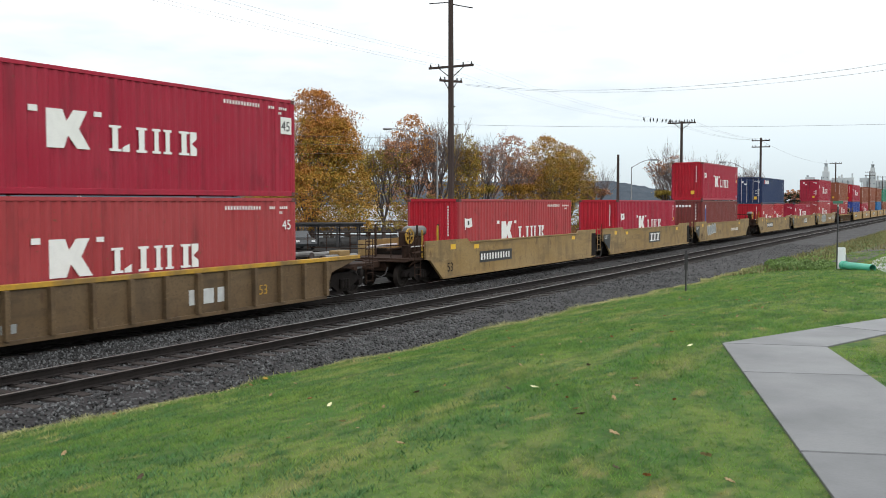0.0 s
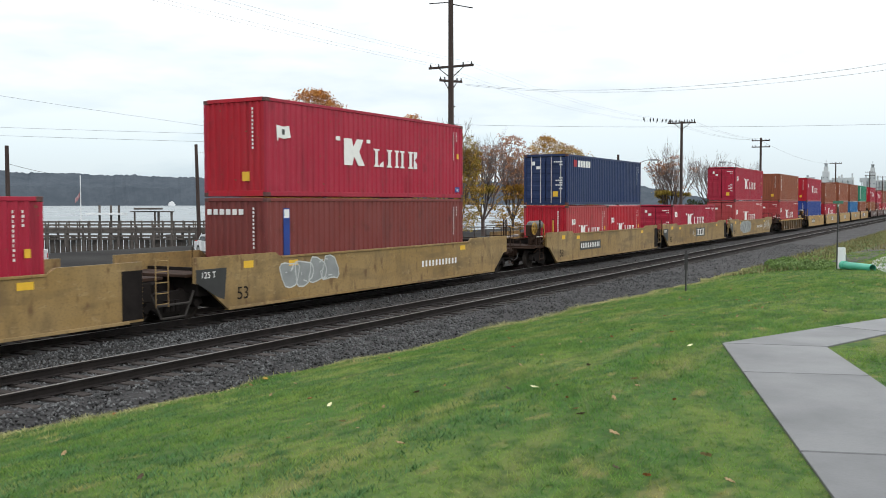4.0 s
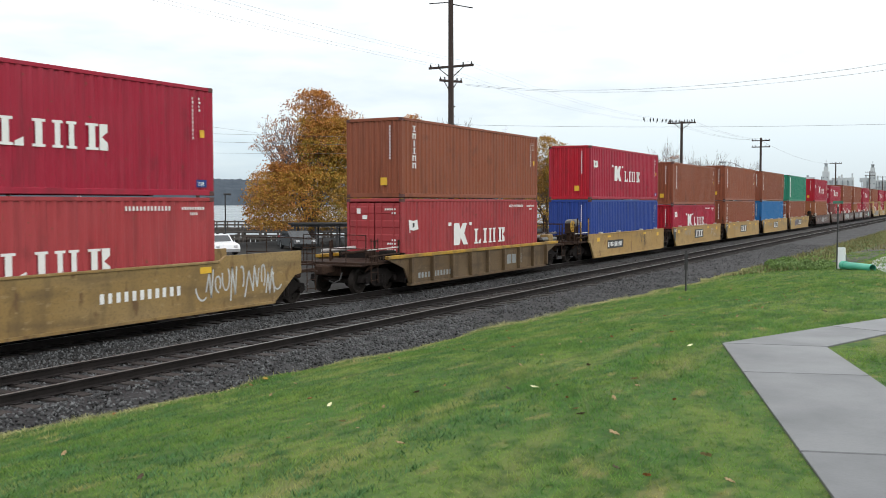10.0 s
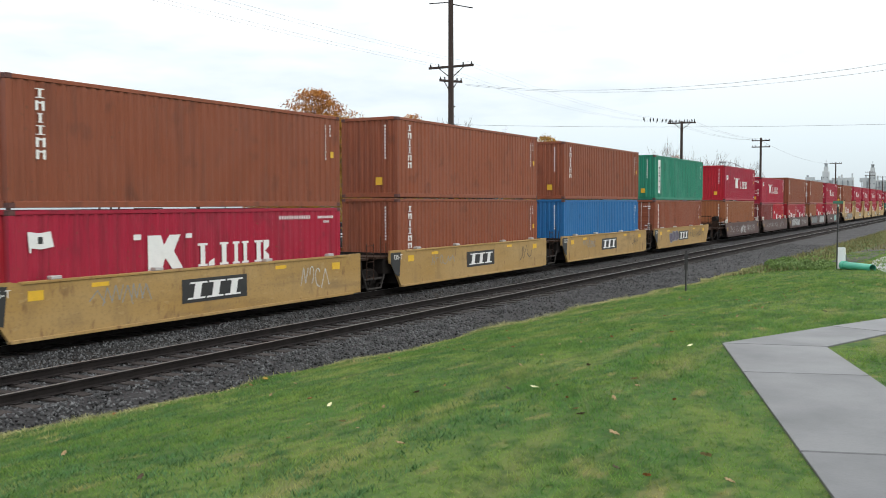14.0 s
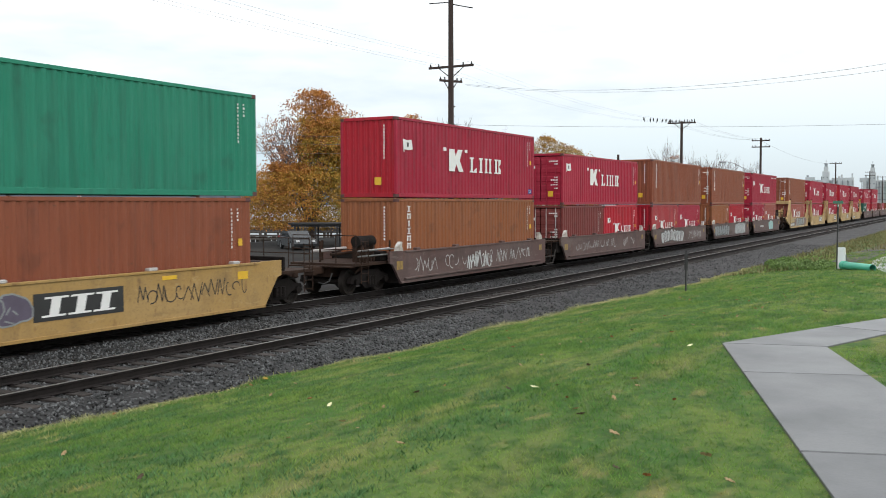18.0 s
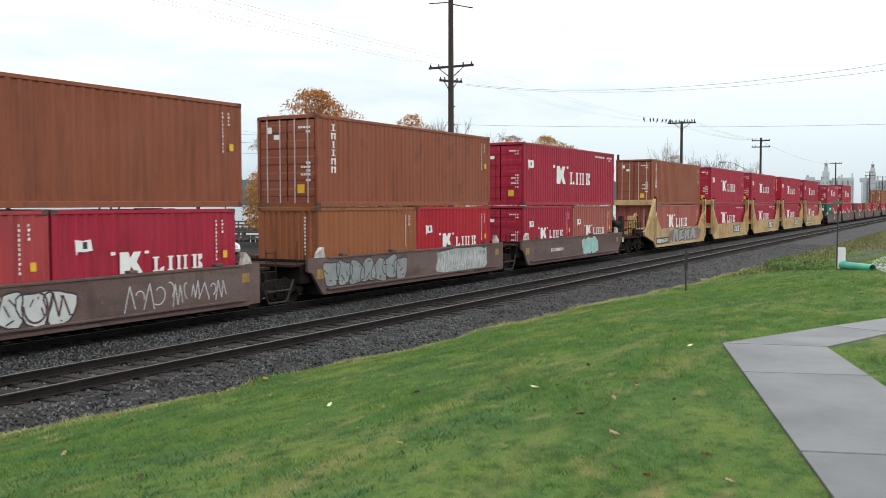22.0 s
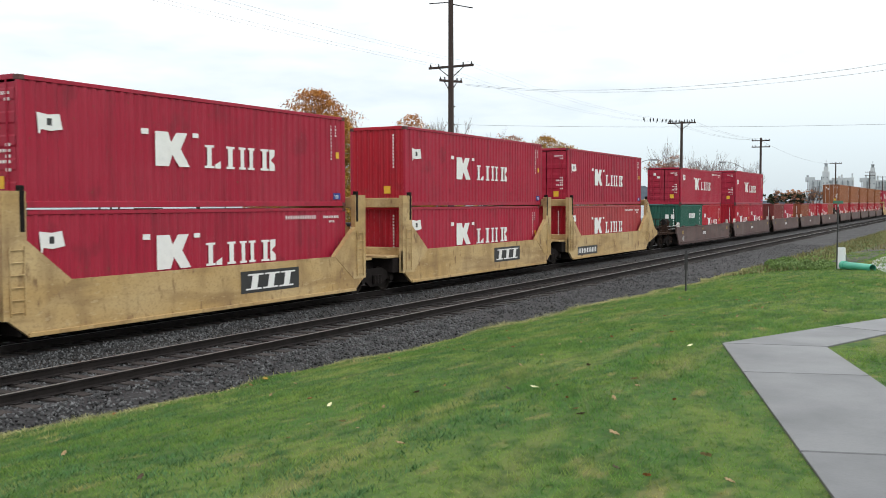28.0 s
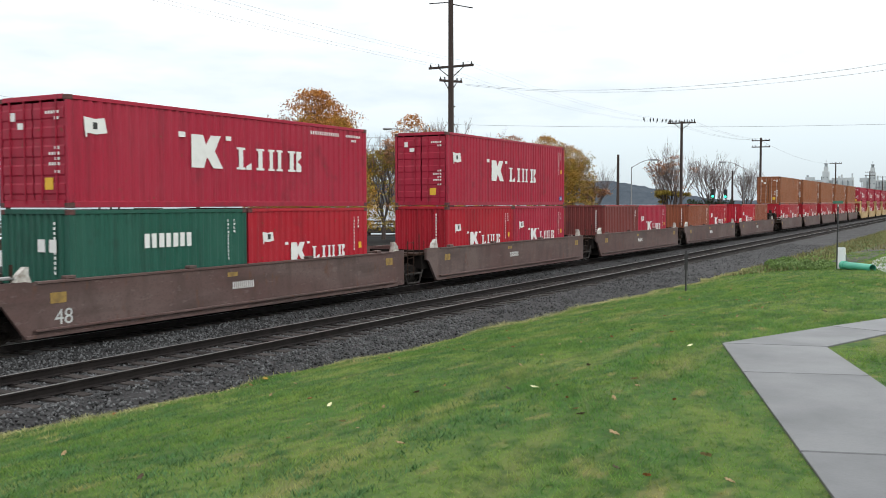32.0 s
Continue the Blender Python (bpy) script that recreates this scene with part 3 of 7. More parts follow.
def name_blocks(L):
    """Plain white blocks in place of a large painted line name: outlines in x, z."""
    k, x0, z0 = (1.0, (0.95 if L > 13 else 0.0), 1.05) if L > 8 else (0.60, -0.42, 1.02)
    big = [(3.92, 0.0), (4.38, 0.0), (4.5, 0.30), (4.74, 0.0), (5.12, 0.0), (4.8, 0.46), (5.04, 0.88), (4.66, 0.88), (4.46, 0.62), (4.36, 0.88), (3.92, 0.88)]
    rest = [beam(5.68, 0.0, 0.36, 0.62, 0.17), [(6.08, 0.0), (6.3, 0.0), (6.3, 0.2), (6.08, 0.1)], beam(6.52, 0.0, 0.34, 0.62, 0.18),
            beam(7.04, 0.0, 0.28, 0.62, 0.14), beam(7.42, 0.0, 0.28, 0.62, 0.14), beam(7.96, 0.0, 0.36, 0.62, 0.18), [(8.36, 0.0), (8.6, 0.0), (8.6, 0.18), (8.42, 0.31), (8.6, 0.44), (8.6, 0.62), (8.36, 0.62)]]
    dots = [[(3.46, 0.78), (3.7, 0.78), (3.7, 0.92), (3.46, 0.92)], [(5.24, 0.78), (5.46, 0.78), (5.46, 0.9), (5.24, 0.9)]]
    return [[(x0 + x * k, z0 + z * k) for x, z in poly] for poly in [big] + rest + dots]


def block(poly):
    return lambda: Geo().prism(poly, YS - 0.004, YS + 0.002)


def flag_shape(L):
    def make():
        g = Geo()
        k, x0, z0 = (1.0, 0.46, 1.72) if L > 8 else (0.75, 0.62, 1.60)
        pts = [(0, 0.4), (0.32, 0.36), (0.6, 0.4), (0.68, 0.05), (0.36, 0.0), (0.1, 0.03), (0.08, -0.08), (0.04, -0.06)]
        g.prism([(x0 + x * k, z0 + z * k) for x, z in pts], YS - 0.004, YS + 0.002)
        return g
    return make


def tall_block(H, i):
    """One plain white block of a name that runs down the side."""
    z = H - 0.26 - i * 0.27
    w = (0.24, 0.24, 0.14, 0.24, 0.25, 0.25)[i]
    x = 0.72 + (0.27 - w) / 2
    if i in (0, 2, 3):
        return block(beam(x, z - 0.21, w, 0.21, 0.075))
    return lambda: (Geo().prism([(x, z), (x + 0.075, z), (x + 0.075, z - 0.21), (x, z - 0.21)], YS - 0.004, YS + 0.002)
                    .prism([(x + w - 0.075, z), (x + w, z), (x + w, z - 0.21), (x + w - 0.075, z - 0.21)], YS - 0.004, YS + 0.002)
                    .prism([(x + 0.075, z - 0.02), (x + w - 0.075, z - 0.02), (x + w - 0.075, z - 0.06), (x + 0.075, z - 0.06)], YS - 0.004, YS + 0.002))


def container(kind, s, z, paint_mat, deco, doors, label, end_mat=None):
    """A steel shipping container whose leading end is at s."""
    L, H = SIZES[kind]
    c = tagged(new("shipping_container"), label, "shipping container", group="containers on the train")
    em = end_mat or paint_mat
    for name, sgn in (("side_wall", 1), ("side_wall", -1)):
        w = part(name, shared(("side_wall", kind), side_wall(L, H)), paint_mat, c)
        if sgn < 0:
            w.matrix_local = Matrix.Translation((L, 0, 0)) @ Euler((0, 0, math.pi)).to_matrix().to_4x4()
    rear = part("end_wall", shared(("end_wall", H), end_wall(H)), paint_mat, c)
    rear.matrix_local = Matrix.Translation((L, 0, 0)) @ Euler((0, 0, math.pi)).to_matrix().to_4x4()
    part("roof", shared(("roof", kind), lambda: Geo().box(0.05, L - 0.05, -CW + 0.04, CW - 0.04, H - 0.05, H - 0.015)), paint_mat, c)
    part("floor_frame", shared(("floor_frame", kind), lambda: Geo().box(0.1, L - 0.1, -CW + 0.04, CW - 0.04, 0.06, 0.14)), GRIME, c)
    post = shared(("corner_post", H), lambda: Geo().box(0, 0.1, 0, 0.1, 0.115, H - 0.115, 0.008))
    for x in (0.0, L - 0.1):
        for y in (-CW, CW - 0.1):
            part("corner_post", post, paint_mat, c, loc=(x, y, 0))
    if L > 13:
        inner = shared(("inner_post", H), lambda: Geo().box(0, 0.16, 0, 0.07, 0.115, H - 0.08, 0.006))
        for x in (0.76, L - 0.92):
            for y in (-CW - 0.004, CW - 0.066):
                part("inner_post", inner, paint_mat, c, loc=(x, y, 0))
    for zz, h in ((0.004, 0.146), (H - 0.1, 0.096)):
        for sgn in (-1, 1):
            ya, yb = sorted((sgn * CW, sgn * (CW - 0.06)))
            part("side_rail", shared(("side_rail", kind, zz, sgn), lambda: Geo().box(0.15, L - 0.15, ya, yb, zz, zz + h, 0.008)), paint_mat, c)
        part("end_rail", shared(("end_rail", kind, zz), lambda: Geo().box(0.0, 0.08, -CW + 0.15, CW - 0.15, zz, zz + h + 0.02, 0.008)), em, c)
    castings = shared(("casting",), lambda: Geo().box(-0.004, 0.174, -0.004, 0.158, -0.002, 0.118, 0.01))
    for x in (0, L - 0.17):
        for y in (-CW - 0.001, CW - 0.153):
            for zz in (0, H - 0.116):
                part("corner_casting", castings, CASTING, c, loc=(x, y, zz))
    if doors:
        for i, y in enumerate((-CW + 0.11, 0.005)):
            leaf = part("door", shared(("door_leaf", H), door_leaf(H)), em, c, loc=(0, y, 0))
            for yy in (0.22, 0.74):
                part("lock_rod", shared(("lock_rod", H), lambda: Geo().rod((-0.012, 0, 0.1), (-0.012, 0, H - 0.1), 0.02, 6)), STEEL_ROD if deco not in ("K", "U") else em, leaf, loc=(0, yy + 0.05, 0))
            plates = Geo()
            if i == 0:
                for q, (zz, w) in enumerate(((H - 0.42, 0.6), (H - 0.56, 0.3), (1.35, 0.3), (1.22, 0.42), (1.1, 0.3), (0.98, 0.42), (0.8, 0.3))):
                    for k in range(int(w / 0.1)):
                        plates.box(0.004, 0.0, 0.18 + k * 0.1, 0.25 + k * 0.1, zz, zz + 0.07)
            else:
                plates.box(-0.004, 0.0, 0.3, 0.52, H - 0.75, H - 0.6).box(-0.004, 0.0, 0.6, 0.78, H - 0.55, H - 0.35)
            plates.v = [(min(x, 0.002), y_, z_) for x, y_, z_ in plates.v]
            small_marks("markings", shared(("door_marks", H, i), lambda: plates), WHITE, leaf, "unreadable white stencilled markings")
        part("warning_sticker", shared(("sticker",), lambda: Geo().box(-0.004, 0.004, -0.14, 0.14, 0, 0.28)), YELLOW, c, "yellow warning sticker", (0, -0.55, 0.42))
    else:
        part("end_wall", shared(("end_wall", H), end_wall(H)), em, c)
        g = Geo()
        for i in range(11):
            g.box(0.004, 0.009, -0.72, -0.66, H - 0.35 - i * 0.115, H - 0.28 - i * 0.115)
        small_marks("markings", shared(("end_marks", H), lambda: g), WHITE, c, "unreadable white number running down the end")
        part("warning_sticker", shared(("sticker",), lambda: Geo().box(-0.004, 0.004, -0.14, 0.14, 0, 0.28)), YELLOW, c, "yellow warning sticker", (0.006, -0.42, 0.45))
    # markings on the side that faces the lawn
    small = Geo()
    bars(small, L - (1.5 if L > 13 else 0.62) - 0.16, H - 0.3, 0.05, 1.15, 11, YS, vertical=True)
    bars(small, L - (1.5 if L > 13 else 0.62) + 0.08, H - 0.3, 0.06, 0.4, 4, YS, vertical=True)
    if deco == "U":
        small = Geo()
        bars(small, L - 3.1, H - 0.34, 1.55, 0.11, 13, YS, fill=0.5)
        bars(small, L - 1.2, H - 0.33, 0.85, 0.08, 9, YS)
        bars(small, L - 0.9, H - 0.47, 0.3, 0.07, 4, YS)
    small_marks("markings", shared(("side_marks", kind, deco == "U"), lambda: small), WHITE, c, "unreadable small white markings")
    if deco in ("K", "U"):
        for i, poly in enumerate(name_blocks(L)):
            part("name_block", shared(("name_block", kind, i), block(poly)), WHITE, c, "white painted block")
        f = part("flag_panel", shared(("flag", kind), flag_shape(L)), WHITE, c, "white painted flag")
        fx = (0.72, 1.86) if L > 8 else (0.84, 1.7)
        part("flag_mark", shared(("flag_mark", kind), lambda: Geo().box(fx[0], fx[0] + 0.13, YS - 0.007, YS - 0.003, fx[1] - 0.02, fx[1] + 0.14, 0)), BLACK, f, "dark round mark")
    elif deco == "T":
        for i in range(6):
            part("name_block", shared(("tall_block", H, i), tall_block(H, i)), WHITE, c, "white painted block")
    elif deco == "S":
        small_marks("name_strip", shared(("s_name",), lambda: bars(Geo(), 1.45, H - 0.62, 1.9, 0.34, 5, YS, fill=0.82)), WHITE, c, "white block shapes of a name")
        part("name_accent", shared(("s_accent",), lambda: Geo().box(0.85, 1.3, YS - 0.004, YS + 0.002, H - 0.62, H - 0.26)), K_BRIGHT, c, "small red block")
    elif deco == "D":
        p = part("name_panel", shared(("d_panel",), lambda: Geo().box(0.72, 1.22, YS - 0.004, YS + 0.002, 0.42, H - 0.28)), WHITE, c, "tall white painted panel")
        small_marks("name_strip", shared(("d_name",), lambda: bars(Geo(), 0.82, H - 0.75, 0.3, 1.6, 9, YS - 0.004, vertical=True)), BLACK, p, "dark block shapes running down the panel")
    elif deco == "C":
        small_marks("name_strip", shared(("c_name",), lambda: bars(Geo(), 2.25, 1.62, 1.7, 0.36, 7, YS, fill=0.7)), WHITE, c, "white block shapes of a name")
        small_marks("name_strip", shared(("c_end",), lambda: Geo().box(0.002, 0.009, -0.75, -0.5, 1.6, 1.9).box(0.002, 0.009, -0.35, -0.1, 1.6, 1.9)), WHITE, c, "white block shapes")
    elif deco == "R":
        small_marks("name_strip", shared(("r_name",), lambda: Geo().box(0.75, 1.05, YS - 0.004, YS + 0.002, H - 1.9, H - 0.3)), BLUE, c, "blue painted strip")
        small_marks("name_strip", shared(("r_block",), lambda: Geo().box(0.78, 1.02, YS - 0.007, YS - 0.003, H - 0.6, H - 0.34)), WHITE, c, "white block")
        e = Geo()
        for i in range(6):
            e.box(0.002, 0.009, 0.95 - i * 0.25, 1.12 - i * 0.25, H - 0.5, H - 0.33)
        small_marks("name_strip", shared(("r_end",), lambda: e), WHITE, c, "white block shapes across the end")
    if kind == "hc45":
        if paint_mat is K_RED:
            part("figure_plate", Geo().box(L - 0.66, L - 0.16, YS - 0.008, YS - 0.004, 1.86, 2.36), WHITE, c, "square white plate")
        lettering(c, "45", 0.42, L - 0.64, YS - 0.012, 1.95, BLACK if paint_mat is K_RED else WHITE, "large figures")
    if deco == "K" and kind.startswith("hc40"):
        part("sign_plate", shared(("sign_plate", kind), lambda: Geo().box(L - 0.66, L - 0.28, YS - 0.006, YS - 0.002, 0.22, 0.42)), BLUE, c, "small blue plate")
        lettering(c, "TIR", 0.17, L - 0.62, YS - 0.01, 0.25, WHITE)
    if deco == "T" or deco == "K":
        part("side_sticker", shared(("sticker2",), lambda: Geo().box(0, 0.16, YS - 0.004, YS + 0.002, 0, 0.2)), YELLOW, c, "small yellow sticker", (L - 0.5, 0, H - 1.35))
    MOVING.append((c, s, FAR_Y, z))
    return c


# ---- well cars ----
BW = 1.53     # half width over the side sills


def bogie(parent, x, turning=True, mat=GRIME):
    b = part("bogie", shared(("bogie",), lambda: Geo().box(-0.22, 0.22, -1.05, 1.05, 0.42, 0.66, 0.03).box(-0.3, 0.3, -0.3, 0.3, 0.6, 0.86, 0.03)), mat, parent,
             "black grimy two-axle bogie", (x, 0, 0))

    def frame_geo():
        g = Geo()
        arch = [(-1.2, 0.40), (-1.12, 0.62), (-0.8, 0.66), (-0.45, 0.82), (0.45, 0.82), (0.8, 0.66), (1.12, 0.62), (1.2, 0.40), (0.98, 0.36), (0.86, 0.5),
                (0.5, 0.32), (0.32, 0.2), (-0.32, 0.2), (-0.5, 0.32), (-0.86, 0.5), (-0.98, 0.36)]
        g.prism(arch, -0.07, 0.07)
        for sx in (-0.89, 0.89):
            g.rod((sx, -0.16, 0.44), (sx, 0.05, 0.44), 0.11, 12)
        for sx in (-0.17, 0.0, 0.17):
            g.rod((sx, -0.12, 0.3), (sx, -0.12, 0.6), 0.075, 8)
        return g
    for y in (-1.0, 1.0):
        f = part("side_frame", shared(("side_frame",), frame_geo), mat, b, loc=(0, y, 0))
        if y > 0:
            f.rotation_euler = (0, 0, math.pi)

    def wheelset_geo():
        g = Geo()
        for y in (-1, 1):
            prof = [(0.10, 0.71), (0.2, 0.73), (0.33, 0.70), (0.37, 0.66), (0.42, 0.69), (0.455, 0.68), (0.455, 0.66), (0.42, 0.82), (0.36, 0.825), (0.33, 0.77), (0.18, 0.79), (0.1, 0.84)]
            g.lathe([(r, o * y) for r, o in prof], 24, (0, 0, 0))
        g.rod((0, -1.0, 0), (0, 1.0, 0), 0.09, 10)
        for a in range(4):
            c, s = math.cos(a * 1.57), math.sin(a * 1.57)
            g.box(c * 0.26 - 0.03, c * 0.26 + 0.03, -0.8, -0.77, s * 0.26 - 0.03, s * 0.26 + 0.03)
        return g
    for dx in (-0.89, 0.89):
        w = part("wheelset", shared(("wheelset",), wheelset_geo), WHEEL, b, "worn steel wheels on an axle", (dx, 0, 0.42))
        if turning:
            WHEELS.append((w, dx, 0.42))
    return b


def ladder(parent, x, y, z0, z1, mat, w=0.42):
    def make():
        g = Geo()
        for xx in (0, w):
            g.rod((xx, 0, z0), (xx, 0, z1), 0.016, 6)
        n = int((z1 - z0) / 0.3)
        for i in range(n + 1):
            zz = z0 + 0.08 + i * (z1 - z0 - 0.16) / n
            g.rod((0, 0, zz), (w, 0, zz), 0.013, 6)
        return g
    return part("ladder", shared(("ladder", z0, z1, w), make), mat, parent, "steel grab-iron ladder", (x, y, 0))


def side_sheet(poly, mat, car, sgn, thick=0.09):
    ya, yb = sorted((sgn * BW, sgn * (BW - thick)))
    return part("side_sill", Geo().prism(poly, ya, yb), mat, car)


def platform_end(car, x0, x1, mat, out):
    """The end over a coupler: deck, hand rails, brake wheel, coupler; out is the way it points."""
    xa, xb = sorted((x0, x1))
    part("end_deck", Geo().box(xa, xb, -1.35, 1.35, 0.98, 1.08, 0.01).box(xa, xb, -0.35, 0.35, 0.6, 0.98, 0.02), mat, car)
    deck_x = x1 - out * 0.12
    rail = Geo()
    for y in (-1.32, -0.5, 0.5, 1.32):
        rail.rod((deck_x, y, 1.05), (deck_x, y, 2.02), 0.018, 6)
    for z in (1.55, 2.02):
        rail.rod((deck_x, -1.32, z), (deck_x, 1.32, z), 0.016, 6)
    part("hand_rail", rail, RUST, car, "rusty end hand rail")
    part("crossover_step", Geo().box(min(deck_x, deck_x + out * 0.3), max(deck_x, deck_x + out * 0.3), -1.3, 1.3, 0.95, 1.0, 0.008), RUST, car, "rusty grated crossover step")
    part("coupler", Geo().box(min(x1, x1 + out * 0.75), max(x1, x1 + out * 0.75), -0.14, 0.14, 0.72, 0.98, 0.03).box(min(x1 + out * 0.5, x1 + out * 0.8), max(x1 + out * 0.5, x1 + out * 0.8), -0.2, 0.2, 0.68, 1.02, 0.05), RUST, car, "rusty knuckle coupler")
    hose = Geo()
    pts = [Vector((x1 + out * 0.1, -0.5, 0.75)), Vector((x1 + out * 0.3, -0.52, 0.5)), Vector((x1 + out * 0.6, -0.5, 0.42)), Vector((x1 + out * 0.8, -0.45, 0.5))]
    for a, b in zip(pts, pts[1:]):
        hose.rod(a, b, 0.022, 6)
    part("air_hose", hose, BLACK, car, "black rubber air hose")


TANK_GREY = material("worn_grey_tank_paint", (0.17, 0.175, 0.17), 0.5, dark=(0.06, 0.05, 0.045), scale=3, amount=0.7, grain=14, grain_amount=0.4, bump=0.05)


def brake_gear(car, x, low=False, mat=RUST, tall=None):
    """Machinery on the deck at a car's leading end: pipes, posts and, on the tall kind, shield, tank and hand brake."""
    for y, z, r in ((-1.34, 1.28, 0.03), (-1.3, 1.5, 0.022), (-0.2, 1.36, 0.05), (0.6, 1.45, 0.06)):
        part("deck_pipe", Geo().rod((x - 0.7, y, z), (x + 1.3, y, z + 0.03), r, 8), STEEL_ROD if z > 1.4 else mat, car, "grey pipe along the deck")
    top = 1.8 if low else 2.3
    for xx, y in ((x - 0.1, -1.2), (x + 1.3, -1.3), (x + 0.3, 0.9), (x - 0.5, 0.4)):
        part("stanchion", Geo().box(xx - 0.03, xx + 0.03, y - 0.03, y + 0.03, 1.05, top, 0.008), mat, car)
    part("valve_box", Geo().box(x + 0.75, x + 1.2, -1.28, -0.8, 1.08, 1.42, 0.03), GRIME, car, "black brake valve box")
    part("relay_valve", Geo().rod((x + 0.05, -1.0, 1.08), (x + 0.05, -1.0, 1.5), 0.13, 12).rod((x + 0.05, -1.15, 1.32), (x + 0.05, -0.8, 1.32), 0.1, 10), mat, car, "rusty brake valve")
    g = Geo()
    for k in range(5):
        g.tube([(x - 0.7 + 0.14 * k, -1.2 + 0.1 * k, 0.75), (x - 0.5 + 0.2 * k, -1.28, 1.0), (x - 0.3 + 0.24 * k, -1.1, 1.2 + 0.1 * (k % 3))], 0.022, 6)
    part("brake_pipe", g, mat, car, "rusty brake piping")
    if low:
        return
    if tall:
        # the bulkhead kind: a large wheel on a stand before the bulkhead
        w = Geo().lathe([(0.38, -0.025), (0.45, -0.025), (0.45, 0.025), (0.38, 0.025)], 26, (x, -1.05, 2.02))
        w.rod((x, -1.1, 2.02), (x, -0.8, 2.02), 0.09, 12)
        for a in range(6):
            w.rod((x, -1.05, 2.02), (x + 0.41 * math.cos(a * 1.047 + 0.3), -1.05, 2.02 + 0.41 * math.sin(a * 1.047 + 0.3)), 0.04, 6)
        part("brake_wheel", w, tall, car, "large dusty yellow hand brake wheel")
        part("brake_stand", Geo().box(x - 0.3, x + 0.3, -0.85, -0.62, 1.08, 2.3, 0.03), tall, car, "dusty yellow brake stand")
        part("deck_beam", Geo().box(x - 0.3, x + 2.3, -1.42, -1.1, 1.02, 1.3, 0.03), GRIME, car, "black deck beam")
        part("grab_frame", Geo().tube([(x + 0.9, -1.5, 0.95), (x + 0.9, -1.5, 1.45), (x + 1.5, -1.5, 1.45), (x + 1.5, -1.5, 0.95)], 0.025, 6), mat, car)
        return
    part("shield_plate", Geo().prism([(x - 0.02, 1.06), (x + 1.36, 1.06), (x + 1.36, 1.9), (x + 0.1, 1.9), (x - 0.02, 1.7)], -0.62, -0.56), mat, car, "dark rusty shield plate")
    part("air_tank", Geo().rod((x + 0.1, -0.62, 2.04), (x + 1.25, -0.62, 2.04), 0.2, 18).rod((x + 0.02, -0.62, 2.04), (x + 0.1, -0.62, 2.04), 0.13, 18, 0.2), TANK_GREY, car, "grey brake air tank")
    part("yellow_post", Geo().box(x + 1.18, x + 1.24, -1.36, -1.3, 1.05, 2.25, 0.008).box(x + 0.02, x + 0.08, -1.36, -1.3, 1.05, 2.1, 0.008), CHORD_YELLOW, car, "yellow hand hold posts")
    w = Geo().lathe([(0.24, -0.02), (0.3, -0.02), (0.3, 0.02), (0.24, 0.02)], 20, (x - 0.4, -1.05, 1.88))
    w.rod((x - 0.4, -1.08, 1.88), (x - 0.4, -0.8, 1.88), 0.07, 10)
    for a in range(6):
        w.rod((x - 0.4, -1.05, 1.88), (x - 0.4 + 0.27 * math.cos(a * 1.047), -1.05, 1.88 + 0.27 * math.sin(a * 1.047)), 0.028, 6)
    part("brake_wheel", w, CHORD_YELLOW, car, "yellow spoked hand brake wheel")
    part("brake_housing", Geo().box(x - 0.62, x - 0.16, -0.95, -0.68, 1.5, 2.06, 0.04).box(x - 0.48, x - 0.3, -0.9, -0.75, 1.05, 1.5, 0.02), mat, car, "rusty hand brake housing")


def scrawl(car, x0, x1, z0, z1, mat, seed, y=-BW - 0.004, thick=0.05, count=None, label="sprayed graffiti strokes"):
    """Sprayed loops and strokes as thin flat ribbons; they spell nothing."""
    r = random.Random(seed)
    g = Geo()
    n = int((count or (x1 - x0) / 0.38) * 1.3)
    h = z1 - z0
    for i in range(n):
        cx = x0 + (i + 0.5) * (x1 - x0) / n
        w = (x1 - x0) / n * r.uniform(0.5, 0.75)
        if count and r.random() < 0.35:
            continue
        pts = []
        top, low = z0 + h * r.uniform(0.7, 1.0), z0 + h * r.uniform(0.0, 0.3)
        if r.random() < 0.5:
            m = r.choice((3, 4, 5))
            for k in range(m):
                pts.append((cx + w * (2 * k / (m - 1) - 1) * 0.9 + r.uniform(-0.12, 0.12) * w, (top if k % 2 else low) + r.uniform(-0.1, 0.1) * h))
        else:
            turns, ph, sx = r.uniform(0.35, 0.85), r.uniform(0, 6.28), r.uniform(0.5, 1.0)
            for k in range(11):
                a = ph + 6.283 * turns * k / 10
                pts.append((cx + w * sx * math.cos(a) + w * 0.5 * (k / 10 - 0.5), (top + low) / 2 + (top - low) / 2 * math.sin(a)))
        for (xa, za), (xb, zb) in zip(pts, pts[1:]):
            d = math.hypot(xb - xa, zb - za) or 1
            nx, nz = -(zb - za) / d * thick / 2, (xb - xa) / d * thick / 2
            jit = -0.0006 * (i % 4)
            g.add([(xa + nx, y + jit, za + nz), (xb + nx, y + jit, zb + nz), (xb - nx, y + jit, zb - nz), (xa - nx, y + jit, za - nz)], [(0, 1, 2, 3)])
    tagged(part("graffiti", g, mat, car, label), kind="stuff")


